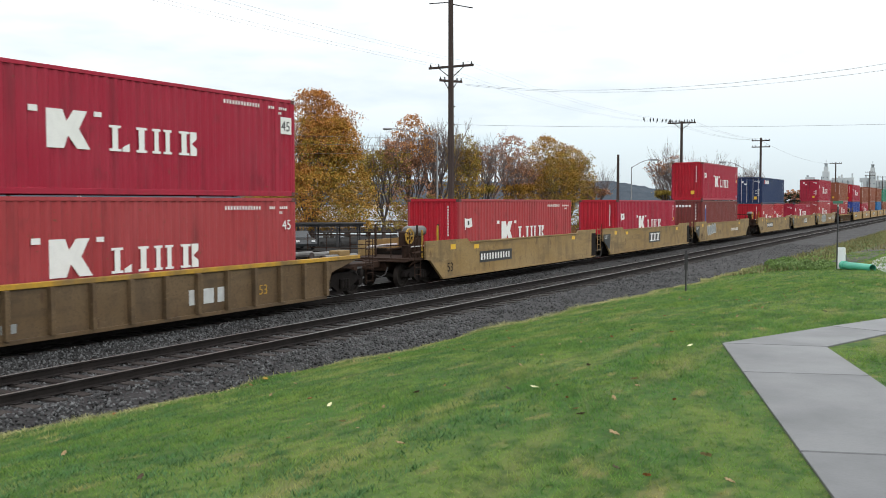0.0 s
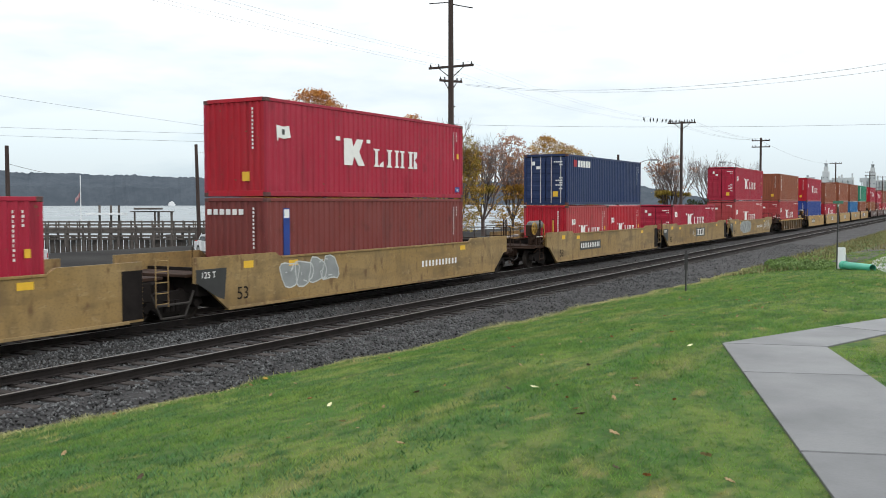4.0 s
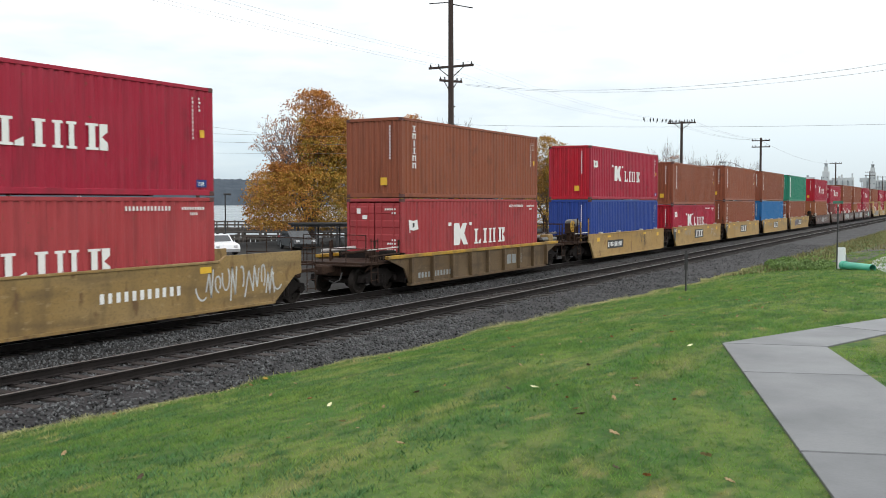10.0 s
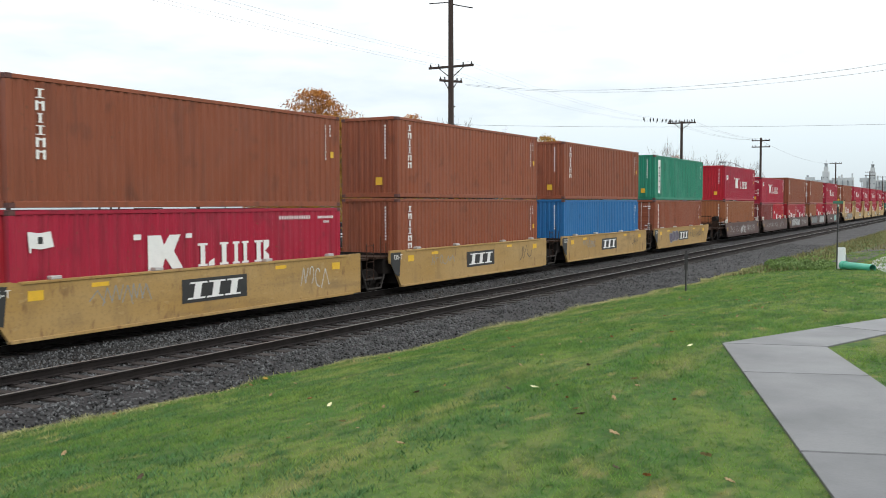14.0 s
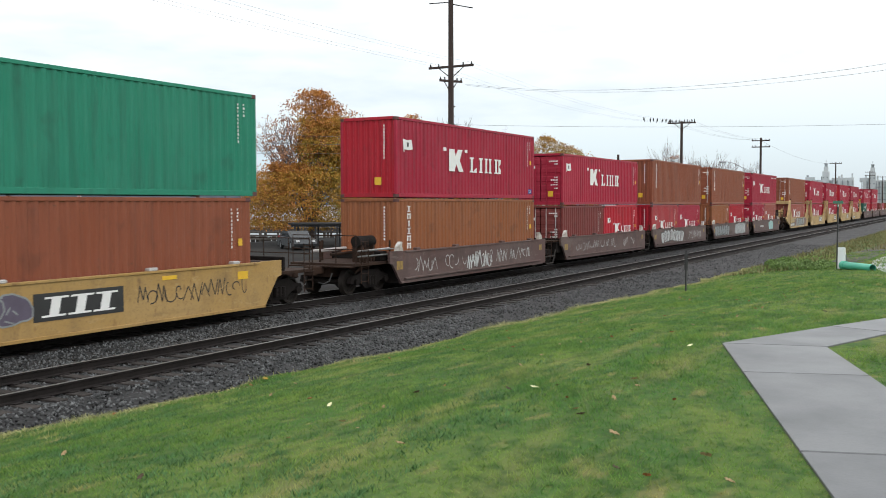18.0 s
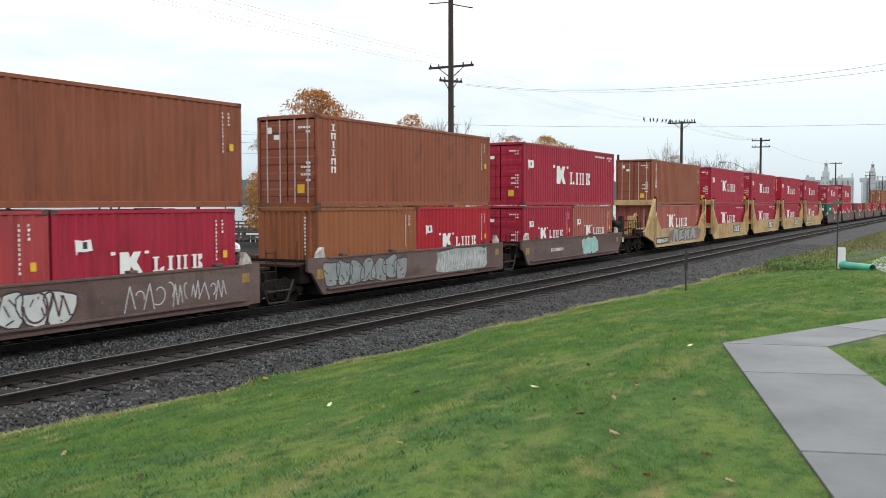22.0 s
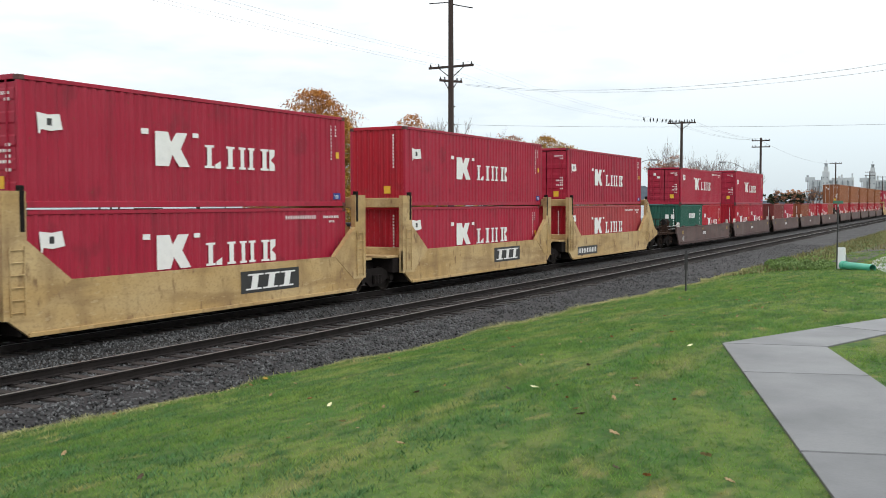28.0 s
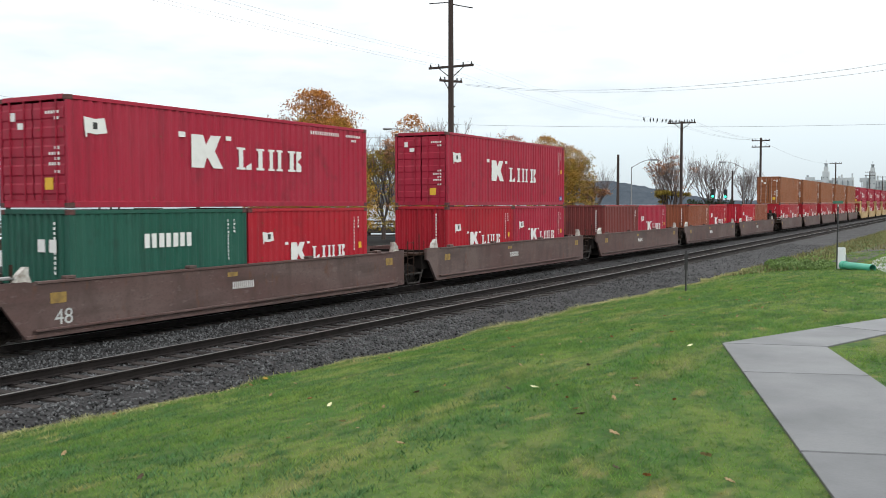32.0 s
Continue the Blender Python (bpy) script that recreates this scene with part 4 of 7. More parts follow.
def bubble_piece(car, x0, x1, z0, z1, fill, edge, seed, y=-BW - 0.004):
    """Large rounded graffiti shapes with an outline; they spell nothing."""
    r = random.Random(seed)
    n = max(int((x1 - x0) / 0.62), 2)
    body, rim = Geo(), Geo()
    for i in range(n):
        cx, w = x0 + (i + 0.5) * (x1 - x0) / n, (x1 - x0) / n * 0.64
        cz, h = (z0 + z1) / 2 + r.uniform(-0.05, 0.05), (z1 - z0) / 2
        pts = []
        for k in range(16):
            a = 6.283 * k / 16
            q = 1 + 0.16 * math.sin(3 * a + i) + r.uniform(-0.07, 0.07)
            pts.append((cx + w * q * math.copysign(abs(math.cos(a)) ** 0.7, math.cos(a)), cz + h * q * 0.86 * math.copysign(abs(math.sin(a)) ** 0.7, math.sin(a))))
        yy = y - 0.001 * (i % 3)
        body.add([(px, yy, pz) for px, pz in pts], [tuple(range(16))])
        for (xa, za), (xb, zb) in zip(pts, pts[1:] + pts[:1]):
            d = math.hypot(xb - xa, zb - za) or 1
            nx, nz = -(zb - za) / d * 0.02, (xb - xa) / d * 0.02
            rim.add([(xa + nx, yy - 0.004, za + nz), (xb + nx, yy - 0.004, zb + nz), (xb - nx, yy - 0.004, zb - nz), (xa - nx, yy - 0.004, za - nz)], [(0, 1, 2, 3)])
        for k in range(3):
            xa, za = cx + r.uniform(-0.6, 0.6) * w, cz + r.uniform(-0.7, 0.7) * h
            xb, zb = xa + r.uniform(-0.5, 0.5) * w, za + r.uniform(-0.6, 0.6) * h
            zb = min(max(zb, cz - 0.75 * h), cz + 0.75 * h)
            d = math.hypot(xb - xa, zb - za) or 1
            nx, nz = -(zb - za) / d * 0.018, (xb - xa) / d * 0.018
            rim.add([(xa + nx, yy - 0.004, za + nz), (xb + nx, yy - 0.004, zb + nz), (xb - nx, yy - 0.004, zb - nz), (xa - nx, yy - 0.004, za - nz)], [(0, 1, 2, 3)])
    p = tagged(part("graffiti", body, fill, car, "large rounded graffiti shapes"), kind="stuff")
    tagged(part("graffiti_outline", rim, edge, p, "graffiti outline"), kind="stuff")


def angular_piece(car, x0, x1, z0, z1, fill, edge, line, seed, n=4, y=-BW - 0.004):
    """Large slanted sharp-cornered graffiti shapes with a dark rim and a pale line round them; they spell nothing."""
    r = random.Random(seed)
    body, rim, lines = Geo(), Geo(), Geo()
    w, h = (x1 - x0) / n, z1 - z0

    def ribbon(g, pts, t, yy):
        for (xa, za), (xb, zb) in zip(pts, pts[1:]):
            d = math.hypot(xb - xa, zb - za) or 1
            nx, nz = -(zb - za) / d * t, (xb - xa) / d * t
            g.add([(xa + nx, yy, za + nz), (xb + nx, yy, zb + nz), (xb - nx, yy, zb - nz), (xa - nx, yy, za - nz)], [(0, 1, 2, 3)])
    for i in range(n):
        a, b = x0 + i * w + 0.04, x0 + (i + 1) * w - 0.02
        j = [r.uniform(-0.07, 0.07) for _ in range(8)]
        m = z0 + h * (0.5 + j[0])
        lo, hi = z0 + h * (0.05 + j[1]), z1 - h * (0.05 + j[2])
        pts = ([(a - 0.1 * w, lo), (a + 0.3 * w, lo + 0.05 * h), (a + 0.42 * w, m - 0.05 * h), (a + 0.62 * w, lo), (b + 0.05 * w, lo + 0.1 * h), (b - 0.2 * w, m), (b + 0.14 * w, hi), (a + 0.5 * w, hi - 0.08 * h), (a + 0.4 * w, m + 0.25 * h), (a + 0.3 * w, hi), (a - 0.02 * w, hi)],
               [(a - 0.06 * w, lo), (a + 0.3 * w, lo), (a + 0.36 * w, lo + 0.2 * h), (a + 0.62 * w, lo + 0.2 * h), (a + 0.66 * w, lo), (b + 0.04 * w, lo), (b - 0.1 * w, hi), (a + 0.34 * w, hi)],
               [(a, lo), (a + 0.34 * w, lo), (a + 0.4 * w, m - 0.1 * h), (a + 0.7 * w, lo), (b + 0.06 * w, lo + 0.06 * h), (b - 0.18 * w, m), (b, m + 0.2 * h), (b - 0.08 * w, hi), (a + 0.1 * w, hi)],
               [(a, lo), (b + 0.08 * w, lo + 0.1 * h), (b, lo + 0.34 * h), (a + 0.5 * w, lo + 0.3 * h), (b - 0.06 * w, m), (b - 0.02 * w, m + 0.14 * h), (a + 0.48 * w, m + 0.1 * h), (b + 0.2 * w, hi), (a + 0.08 * w, hi - 0.06 * h)])[(i + seed) % 4]
        yy = y - 0.001 * (i % 3) - 0.002
        body.add([(px, yy, pz) for px, pz in pts], [tuple(range(len(pts)))])
        ribbon(rim, pts + pts[:1], 0.03, yy - 0.004)
        ribbon(rim, [(a + 0.3 * w, m + 0.1 * h), (a + 0.42 * w, m - 0.1 * h)], 0.035, yy - 0.005)
    ribbon(lines, [(x0 - 0.3, z0 + 0.3 * h), (x0 - 0.42, z0 - 0.02), (x0 + 0.2, z0 + 0.03), (x1 - 0.4, z0 - 0.05), (x1 + 0.1, z0 + 0.1 * h), (x1 + 0.24, z1 - 0.1 * h), (x1 - 0.05, z1 - 0.02)], 0.02, y - 0.009)
    p = tagged(part("graffiti", body, fill, car, "large angular silver graffiti shapes"), kind="stuff")
    tagged(part("graffiti_rim", rim, edge, p, "dark graffiti rim"), kind="stuff")
    tagged(part("graffiti_line", lines, line, p, "thin white graffiti line"), kind="stuff")


def wash(car, x0, x1, z0, z1, mat, seed, y=-BW - 0.0025):
    """A thin sprayed patch with a ragged outline."""
    r = random.Random(seed)
    n = 26
    pts = []
    for k in range(n):
        a = 6.283 * k / n
        q = 1 + r.uniform(-0.12, 0.06)
        pts.append(((x0 + x1) / 2 + (x1 - x0) / 2 * q * math.copysign(abs(math.cos(a)) ** 0.5, math.cos(a)), (z0 + z1) / 2 + (z1 - z0) / 2 * q * math.copysign(abs(math.sin(a)) ** 0.5, math.sin(a))))
    tagged(part("sprayed_patch", Geo().add([(px, y, pz) for px, pz in pts], [tuple(range(n))]), mat, car, "dull sprayed paint patch"), kind="stuff")


def well_floor(car, hw):
    for x in np.linspace(-hw + 0.3, hw - 0.3, 6):
        part("cross_bearer", shared(("bearer",), lambda: Geo().box(-0.12, 0.12, -BW + 0.09, BW - 0.09, 0.22, 0.33)), GRIME, car, loc=(x, 0, 0))
    for sgn in (-1, 1):
        part("end_bulkhead", Geo().box(min(sgn * hw, sgn * (hw + 0.08)), max(sgn * hw, sgn * (hw + 0.08)), -BW + 0.09, BW - 0.09, 0.25, 1.32), GRIME, car)


def logo_panel(car, x, w, h, z, y=-BW - 0.003):
    p = part("logo_panel", Geo().box(x, x + w, y - 0.004, y + 0.002, z, z + h), BLACK, car, "black painted panel")
    g = Geo()
    k = w * 0.28
    for i in range(3):
        pts = beam(0, 0, k * 0.9, h * 0.72, k * 0.36)
        g.prism([(x + 0.08 * w + i * k + px + 0.22 * pz, z + h * 0.14 + pz) for px, pz in pts], y - 0.009, y - 0.004)
    small_marks("logo_shape", g, WHITE, p, "slanted white block shapes")


def mark_row(car, x, z, w=2.1, h=0.26, panel=True, y=-BW - 0.003):
    if panel:
        part("number_panel", Geo().box(x - 0.12, x + w + 0.1, y - 0.004, y + 0.002, z - 0.1, z + h + 0.1), BLACK, car, "black painted number panel")
    small_marks("number_marking", bars(Geo(), x, z, w, h, 11, y - 0.005, fill=0.5), WHITE, car, "white reporting number as bars")


def yellow_stickers(car, spots, mat, y=-BW - 0.003):
    for x, z, w, h in spots:
        part("reflector", shared(("reflector", w, h), lambda: Geo().box(0, w, y - 0.004, y + 0.002, 0, h)), mat, car, "yellow reflective strip", (x, 0, z))


def well_car(kind, sc, left, right, dl, dr, extras=(), bogie_left=False):
    """One well unit centred at sc. left, right: 'joint' or 'end'; dl, dr: from its middle to the bogie at either side."""
    words = {"w53": ("dirty yellow fifty-three foot well car unit with rusty ends", TTX_YELLOW), "w40": ("yellow forty foot well car unit, fairly clean", TTX_CLEAN),
             "brown": ("dark brown well car unit with pale graffiti", CAR_BROWN), "brown48": ("dark brown forty-eight foot well car unit", CAR_BROWN),
             "rib53": ("long weathered tan well car with ribbed sides, yellow top chord", RIB_BROWN),
             "rib": ("weathered tan well car with ribbed sides and yellow top chord", RIB_BROWN), "bulk": ("pale yellow well car with tall end bulkheads", TTX_CREAM)}
    label, mat = words[kind]
    car = tagged(new("well_car"), label, "well car", group="well cars of the train")
    hw = {"w53": 8.25, "w40": 6.35, "brown": 6.3, "brown48": 7.55, "rib": 7.0, "rib53": 8.3, "bulk": 6.3}[kind]
    z0, z1 = {"w53": (0.22, 1.53), "w40": (0.15, 1.40), "brown": (0.27, 1.37), "brown48": (0.2, 1.38), "rib": (0.13, 1.2), "rib53": (0.13, 1.34), "bulk": (0.25, 1.4)}[kind]
    if kind in ("rib", "rib53"):
        hw2, chord = (6.25, 7.7) if kind == "rib" else (7.95, 9.8)
        for sgn in (-1, 1):
            side_sheet([(-hw2, z0), (hw2, z0), (hw2, z1 - 0.05), (-hw2, z1 - 0.05)], mat, car, sgn, 0.05)
            ya, yb = sorted((sgn * (BW + 0.06), sgn * (BW - 0.1)))
            part("top_chord", Geo().box(-chord, chord, ya, yb, z1 - 0.06, z1 + 0.06, 0.01), CHORD_YELLOW, car, "worn yellow top chord")
            part("bottom_chord", Geo().box(-hw2, hw2, ya, yb, z0 - 0.02, z0 + 0.08, 0.01), mat, car)
            for x in np.linspace(-hw2 + 0.05, hw2 - 0.05, 9 if kind == "rib" else 15):
                ya, yb = sorted((sgn * (BW + 0.14), sgn * BW))
                part("side_rib", shared(("rib", kind, sgn), lambda: Geo().box(-0.06, 0.06, ya, yb, z0 + 0.08, z1 - 0.06, 0.006)), mat, car, loc=(x, 0, 0))
        small_marks("number_marking", bars(Geo(), -5.6, 0.35, 2.6, 0.2, 11, -BW - 0.003), GRAF_GREY, car, "faded white number as bars")
        small_marks("logo_shape", bars(Geo(), 2.0, 0.45, 1.6, 0.4, 3, -BW - 0.003, fill=0.8), GRAF_GREY if kind == "rib" else GRAFFITI, car, "faded white block shapes")
        hw = hw2 + 0.1
        for sgn in (-1, 1):
            for e in (-1, 1):
                ya, yb = sorted((sgn * BW, sgn * (BW - 0.05)))
                part("end_web", Geo().prism([(e * hw2, z0 + 0.1), (e * hw2, z1 - 0.06), (e * chord, z1 - 0.06), (e * (hw2 + 0.35), z1 - 0.42)], ya, yb), mat, car)
    elif kind == "bulk":
        for sgn in (-1, 1):
            side_sheet([(-hw - 0.5, z0 + 0.45), (-hw + 0.1, z0), (hw - 0.1, z0), (hw + 0.5, z0 + 0.45), (hw + 0.5, z1), (-hw - 0.5, z1)], mat, car, sgn)
            for e, kindend in ((-1, left), (1, right)):
                if kindend == "end":
                    poly = [(hw - 1.25, z1), (hw - 0.1, 2.32), (hw - 0.1, 3.3), (hw + 0.05, 3.38), (hw + 0.42, 2.95), (hw + 1.7, 1.5), (hw + 2.3, 1.3), (hw + 2.3, 1.05), (hw + 0.4, 0.62)]
                else:
                    poly = [(hw - 1.25, z1), (hw - 0.1, 2.32), (hw - 0.1, 3.38), (hw + 0.5, 3.38), (hw + 0.5, 0.62), (hw - 0.2, 0.62)]
                ya, yb = sorted((sgn * (BW + 0.012), sgn * (BW - 0.16)))
                part("bulkhead_side", Geo().prism([(e * x, z) for x, z in poly], ya, yb), mat, car)
            ya, yb = sorted((sgn * (BW + 0.05), sgn * (BW - 0.02)))
            part("bottom_chord", Geo().box(-hw + 0.1, hw - 0.1, ya, yb, z0 - 0.03, z0 + 0.07, 0.01), mat, car)
        for e in (-1, 1):
            xa, xb = sorted((e * (hw + 0.02), e * (hw + 0.3)))
            part("bulkhead_beam", Geo().box(xa, xb, -BW + 0.16, BW - 0.16, 2.95, 3.3, 0.02), mat, car)
            part("bulkhead_wall", Geo().box(xa, xb, -BW + 0.16, BW - 0.16, 0.9, 1.5, 0.02), mat, car)
            part("bulkhead_guides", Geo().box(e * hw - 0.06, e * hw + 0.06, -BW - 0.03, -BW + 0.12, 2.5, 3.5, 0.015).box(e * hw - 0.06, e * hw + 0.06, BW - 0.12, BW + 0.03, 2.5, 3.5, 0.015), GRIME, car)
        for e in (-1, 1):
            x = e * (hw + 0.15)
            ladder(car, x - 0.2, -BW - 0.05, 0.7, 2.2, mat, 0.36)
    else:
        up = 0.15 if kind == "w53" else 0.04
        over = 1.25 if kind == "w53" else 0.75
        for sgn in (-1, 1):
            raised = 6.2 if kind == "w53" else hw - 0.05
            tail = [(hw, z0), (hw + over * 0.75, 0.95), (hw + over, 1.0), (hw + over, z1 + up)] if right == "end" else [(hw + 0.45, z0), (hw + 0.45, z1 + up)]
            poly = [(-hw, z0), *tail, (raised, z1 + up), (raised - 0.25, z1), (-raised + 0.25, z1), (-raised, z1 + up),
                    (-hw - over, z1 + up), (-hw - over, 1.0), (-hw - over * 0.75, 0.95)]
            side_sheet(poly, mat, car, sgn)
            ya, yb = sorted((sgn * (BW + 0.03), sgn * (BW - 0.12)))
            part("top_chord", Geo().box(-raised + 0.25, raised - 0.25, ya, yb, z1 - 0.03, z1 + 0.03, 0.008), mat, car)
            part("bottom_chord", Geo().box(-hw, hw, ya, yb, z0 - 0.03, z0 + 0.05, 0.008), mat, car)
        for e in (-1, 1):
            x = e * (hw + 0.05)
            yy = -BW - 0.005
            if kind in ("w53", "w40") and e < 0 and left == "joint":
                part("capacity_panel", Geo().prism([(-hw - over + 0.03, 1.02), (-hw - 0.45, 0.6), (-hw - 0.15, 0.5), (-hw - 0.05, 1.36), (-hw - over + 0.03, 1.36)], yy - 0.004, yy + 0.003), BLACK, car, "black end panel")
                lettering(car, "125 T" if kind == "w53" else "125-T", 0.24, -hw - over + 0.2, yy - 0.006, 1.12, WHITE)
        for x in (-hw + 1.2, -hw / 3, hw / 3, hw - 1.2) if kind != "w53" else ():
            part("lock_pocket", shared(("lock_pocket",), lambda: Geo().box(-0.14, 0.14, -BW - 0.02, -BW + 0.16, 0, 0.08, 0.015)), STEEL_ROD if kind == "w40" else mat, car, loc=(x, 0, z1 + 0.03))
    if kind in ("brown", "brown48"):
        for e in (-1, 1):
            x = e * (hw - 0.02)
            part("corner_guide", Geo().prism([(x - 0.2, z1 + 0.02), (x + 0.2, z1 + 0.02), (x + 0.13, z1 + 0.2), (x + 0.04 - 0.1 * e, z1 + 0.36), (x - 0.04 - 0.1 * e, z1 + 0.36), (x - 0.13, z1 + 0.2)], -BW + 0.05, -BW + 0.2), GUIDE_WHITE, car, "chipped white container corner guide")
        part("bottom_flange", Geo().box(-hw + 0.2, hw - 0.2, -BW - 0.1, -BW + 0.02, z0 + 0.12, z0 + 0.17, 0.006), mat, car)
    well_floor(car, hw)
    for e, kindend, dd in ((-1, left, dl), (1, right, dr)):
        xin = e * (hw + 0.08)
        if kindend == "joint":
            a, b = sorted((xin, e * (dd - 0.05)))
            part("drawbar_sill", Geo().box(a, b, -0.45, 0.45, 0.72, 1.0, 0.03), GRIME, car)
            a, b = sorted((xin, e * (dd - 0.75)))
            part("end_box", Geo().box(a, b, -1.32, 1.32, 0.62, 1.14, 0.03), GRIME, car, "black grimy end structure")
            a, b = sorted((e * (hw + 0.2), e * (dd - 0.35)))
            part("end_deck", Geo().box(a, b, -1.3, 1.3, 1.16, 1.24, 0.01), mat if kind == "bulk" else RUST, car)
            if e > 0 and kind != "bulk":
                ladder(car, dd - 0.85, -BW - 0.03, 0.5, 1.75, mat if kind == "w53" else RUST)
                if kind == "w53":
                    part("end_panel", Geo().box(hw - 0.2, hw + 0.44, -BW - 0.008, -BW + 0.002, z0 + 0.06, z1 - 0.05), GRIME, car, "black grimy end panel")
                step = Geo()
                for pa, pb in (((dd - 0.75, 0.8), (dd - 0.42, 0.16)), ((dd - 0.42, 0.16), (dd + 0.42, 0.16)), ((dd + 0.42, 0.16), (dd + 0.75, 0.8)), ((dd - 0.6, 0.5), (dd + 0.6, 0.5))):
                    step.rod((pa[0], -1.28, pa[1]), (pb[0], -1.28, pb[1]), 0.035, 6)
                part("step_frame", step, DARK_STEEL, car, "dark grey steel step frame")
            if e < 0 and kind != "bulk":
                part("grab_iron", shared(("grab",), lambda: Geo().rod((0, 0, 1.2), (0, 0, 1.95), 0.015, 6).rod((0.35, 0, 1.2), (0.35, 0, 1.7), 0.015, 6)), RUST, car, loc=(-dd + 0.6, -1.3, 0))
        else:
            platform_end(car, xin, e * (dd + 1.35), RUST, e)
            if e < 0:
                if kind in ("brown", "brown48"):
                    part("air_tank", Geo().rod((-dd - 0.5, -0.8, 1.78), (-dd + 0.5, -0.8, 1.78), 0.2, 16), GRIME, car, "black brake air tank")
                    part("tank_cradle", Geo().box(-dd - 0.4, -dd - 0.3, -1.0, -0.6, 1.06, 1.66).box(-dd + 0.3, -dd + 0.4, -1.0, -0.6, 1.06, 1.66), RUST, car)
                    for zz in (1.32, 1.5):
                        part("deck_pipe", Geo().rod((-dd - 1.2, -1.38, zz), (-dd + 1.0, -1.38, zz), 0.028, 8), TANK_GREY, car, "grey steel pipe along the deck")
                brake_gear(car, e * (dd + 0.4), kind in ("rib", "rib53", "brown", "brown48"), RUST, mat if kind == "bulk" else None)
            else:
                part("end_frame", Geo().box(dd + 0.1, dd + 0.2, -1.2, 1.2, 1.05, 1.5, 0.02), GRIME, car, "dark end frame plate")
                part("valve_box", Geo().box(dd - 0.9, dd - 0.2, -1.0, -0.3, 1.05, 1.4, 0.03), RUST, car)
                if kind in ("brown", "brown48"):
                    part("air_tank", Geo().rod((dd - 0.6, -0.95, 1.84), (dd + 0.45, -0.95, 1.84), 0.2, 16).rod((dd + 0.45, -0.95, 1.84), (dd + 0.54, -0.95, 1.84), 0.2, 16, 0.12), GRIME, car, "black brake air tank")
                    part("air_tank", Geo().rod((dd - 0.9, -1.05, 1.5), (dd + 0.3, -1.05, 1.5), 0.13, 14), GRIME, car, "small black brake air tank")
                    part("brake_stand", Geo().prism([(dd + 0.7, 1.06), (dd + 1.3, 1.06), (dd + 1.2, 1.9), (dd + 1.05, 2.35), (dd + 0.85, 2.3), (dd + 0.8, 1.8)], -1.05, -0.8), RUST, car, "rusty brake stand")
                    part("stencil_plate", Geo().box(dd - 0.2, dd + 0.06, -BW + 0.12, -BW + 0.13, 0.82, 1.08), GRAFFITI, car, "white stencilled square")
                elif kind in ("rib", "rib53"):
                    for yy, zz, rr in ((-1.2, 1.36, 0.09), (-0.7, 1.42, 0.11), (0.3, 1.4, 0.1)):
                        part("deck_pipe", Geo().rod((dd - 1.2, yy, zz), (dd + 0.6, yy, zz - 0.02), rr, 10), TANK_GREY, car, "pale dusty pipe along the deck")
                    part("deck_box", Geo().box(dd - 0.5, dd + 0.1, -1.3, -0.85, 1.2, 1.56, 0.03), TTX_YELLOW, car, "worn tan box")
            ladder(car, e * (dd + 0.95) - 0.2, -BW + 0.05, 0.4, 1.9, RUST)
    if bogie_left:
        bogie(car, -dl, sc < 480)
    if right == "end":
        bogie(car, dr, sc < 480)
    for ex in extras:
        if ex[0] == "logo":
            logo_panel(car, *ex[1:])
        elif ex[0] == "number":
            mark_row(car, *ex[1:])
        elif ex[0] == "figures":
            lettering(car, ex[1], ex[2], ex[3], -BW - 0.006, ex[4], ex[5])
        elif ex[0] == "scrawl":
            scrawl(car, *ex[1:])
        elif ex[0] == "bubble":
            bubble_piece(car, *ex[1:])
        elif ex[0] == "angular":
            angular_piece(car, *ex[1:])
        elif ex[0] == "wash":
            wash(car, *ex[1:])
        elif ex[0] == "stickers":
            yellow_stickers(car, ex[1], DULL_YELLOW if kind in ("brown", "brown48") else YELLOW)
    MOVING.append((car, sc, FAR_Y, 0.0))
    return car


LK, LF, LB = "crimson red corrugated container with white name blocks", "faded pinkish red corrugated container with white name blocks", "bright red corrugated container with white name blocks"
LR = "faded brownish red corrugated container with white name blocks"
LT, LO, LM = "rust brown corrugated container with white side blocks", "orange-brown corrugated steel container", "maroon brown corrugated steel container"


def load(s, lower, upper):
    """Containers of one unit: lower is a list of one or two, upper one or none. s: where their leading ends lie."""
    # Red ends without doors are coloured brighter than the sides.
    h, x = 0, s
    for kind, mat, deco, doors, label in lower:
        container(kind, x, DECK, mat, deco, doors, label + ", in well", K_BRIGHT if mat in (K_RED, K_FADED) and not doors else None)
        h, x = SIZES[kind][1], x + SIZES[kind][0] + 0.076
    if upper:
        kind, mat, deco, doors, label = upper
        container(kind, s, DECK + h + STACK_GAP, mat, deco, doors, label + ", stacked above", K_BRIGHT if mat in (K_RED, K_FADED) and not doors else None)


def k20(mat, doors=0):
    return ("st20", mat, "K", doors, {K_RED: LK, K_FADED: LF, K_BRIGHT: LB, K_RUSTY: LR}[mat].replace("corrugated container", "twenty foot container"))


def plain20(mat, label, doors=0, deco="P"):
    return ("st20", mat, deco, doors, label)


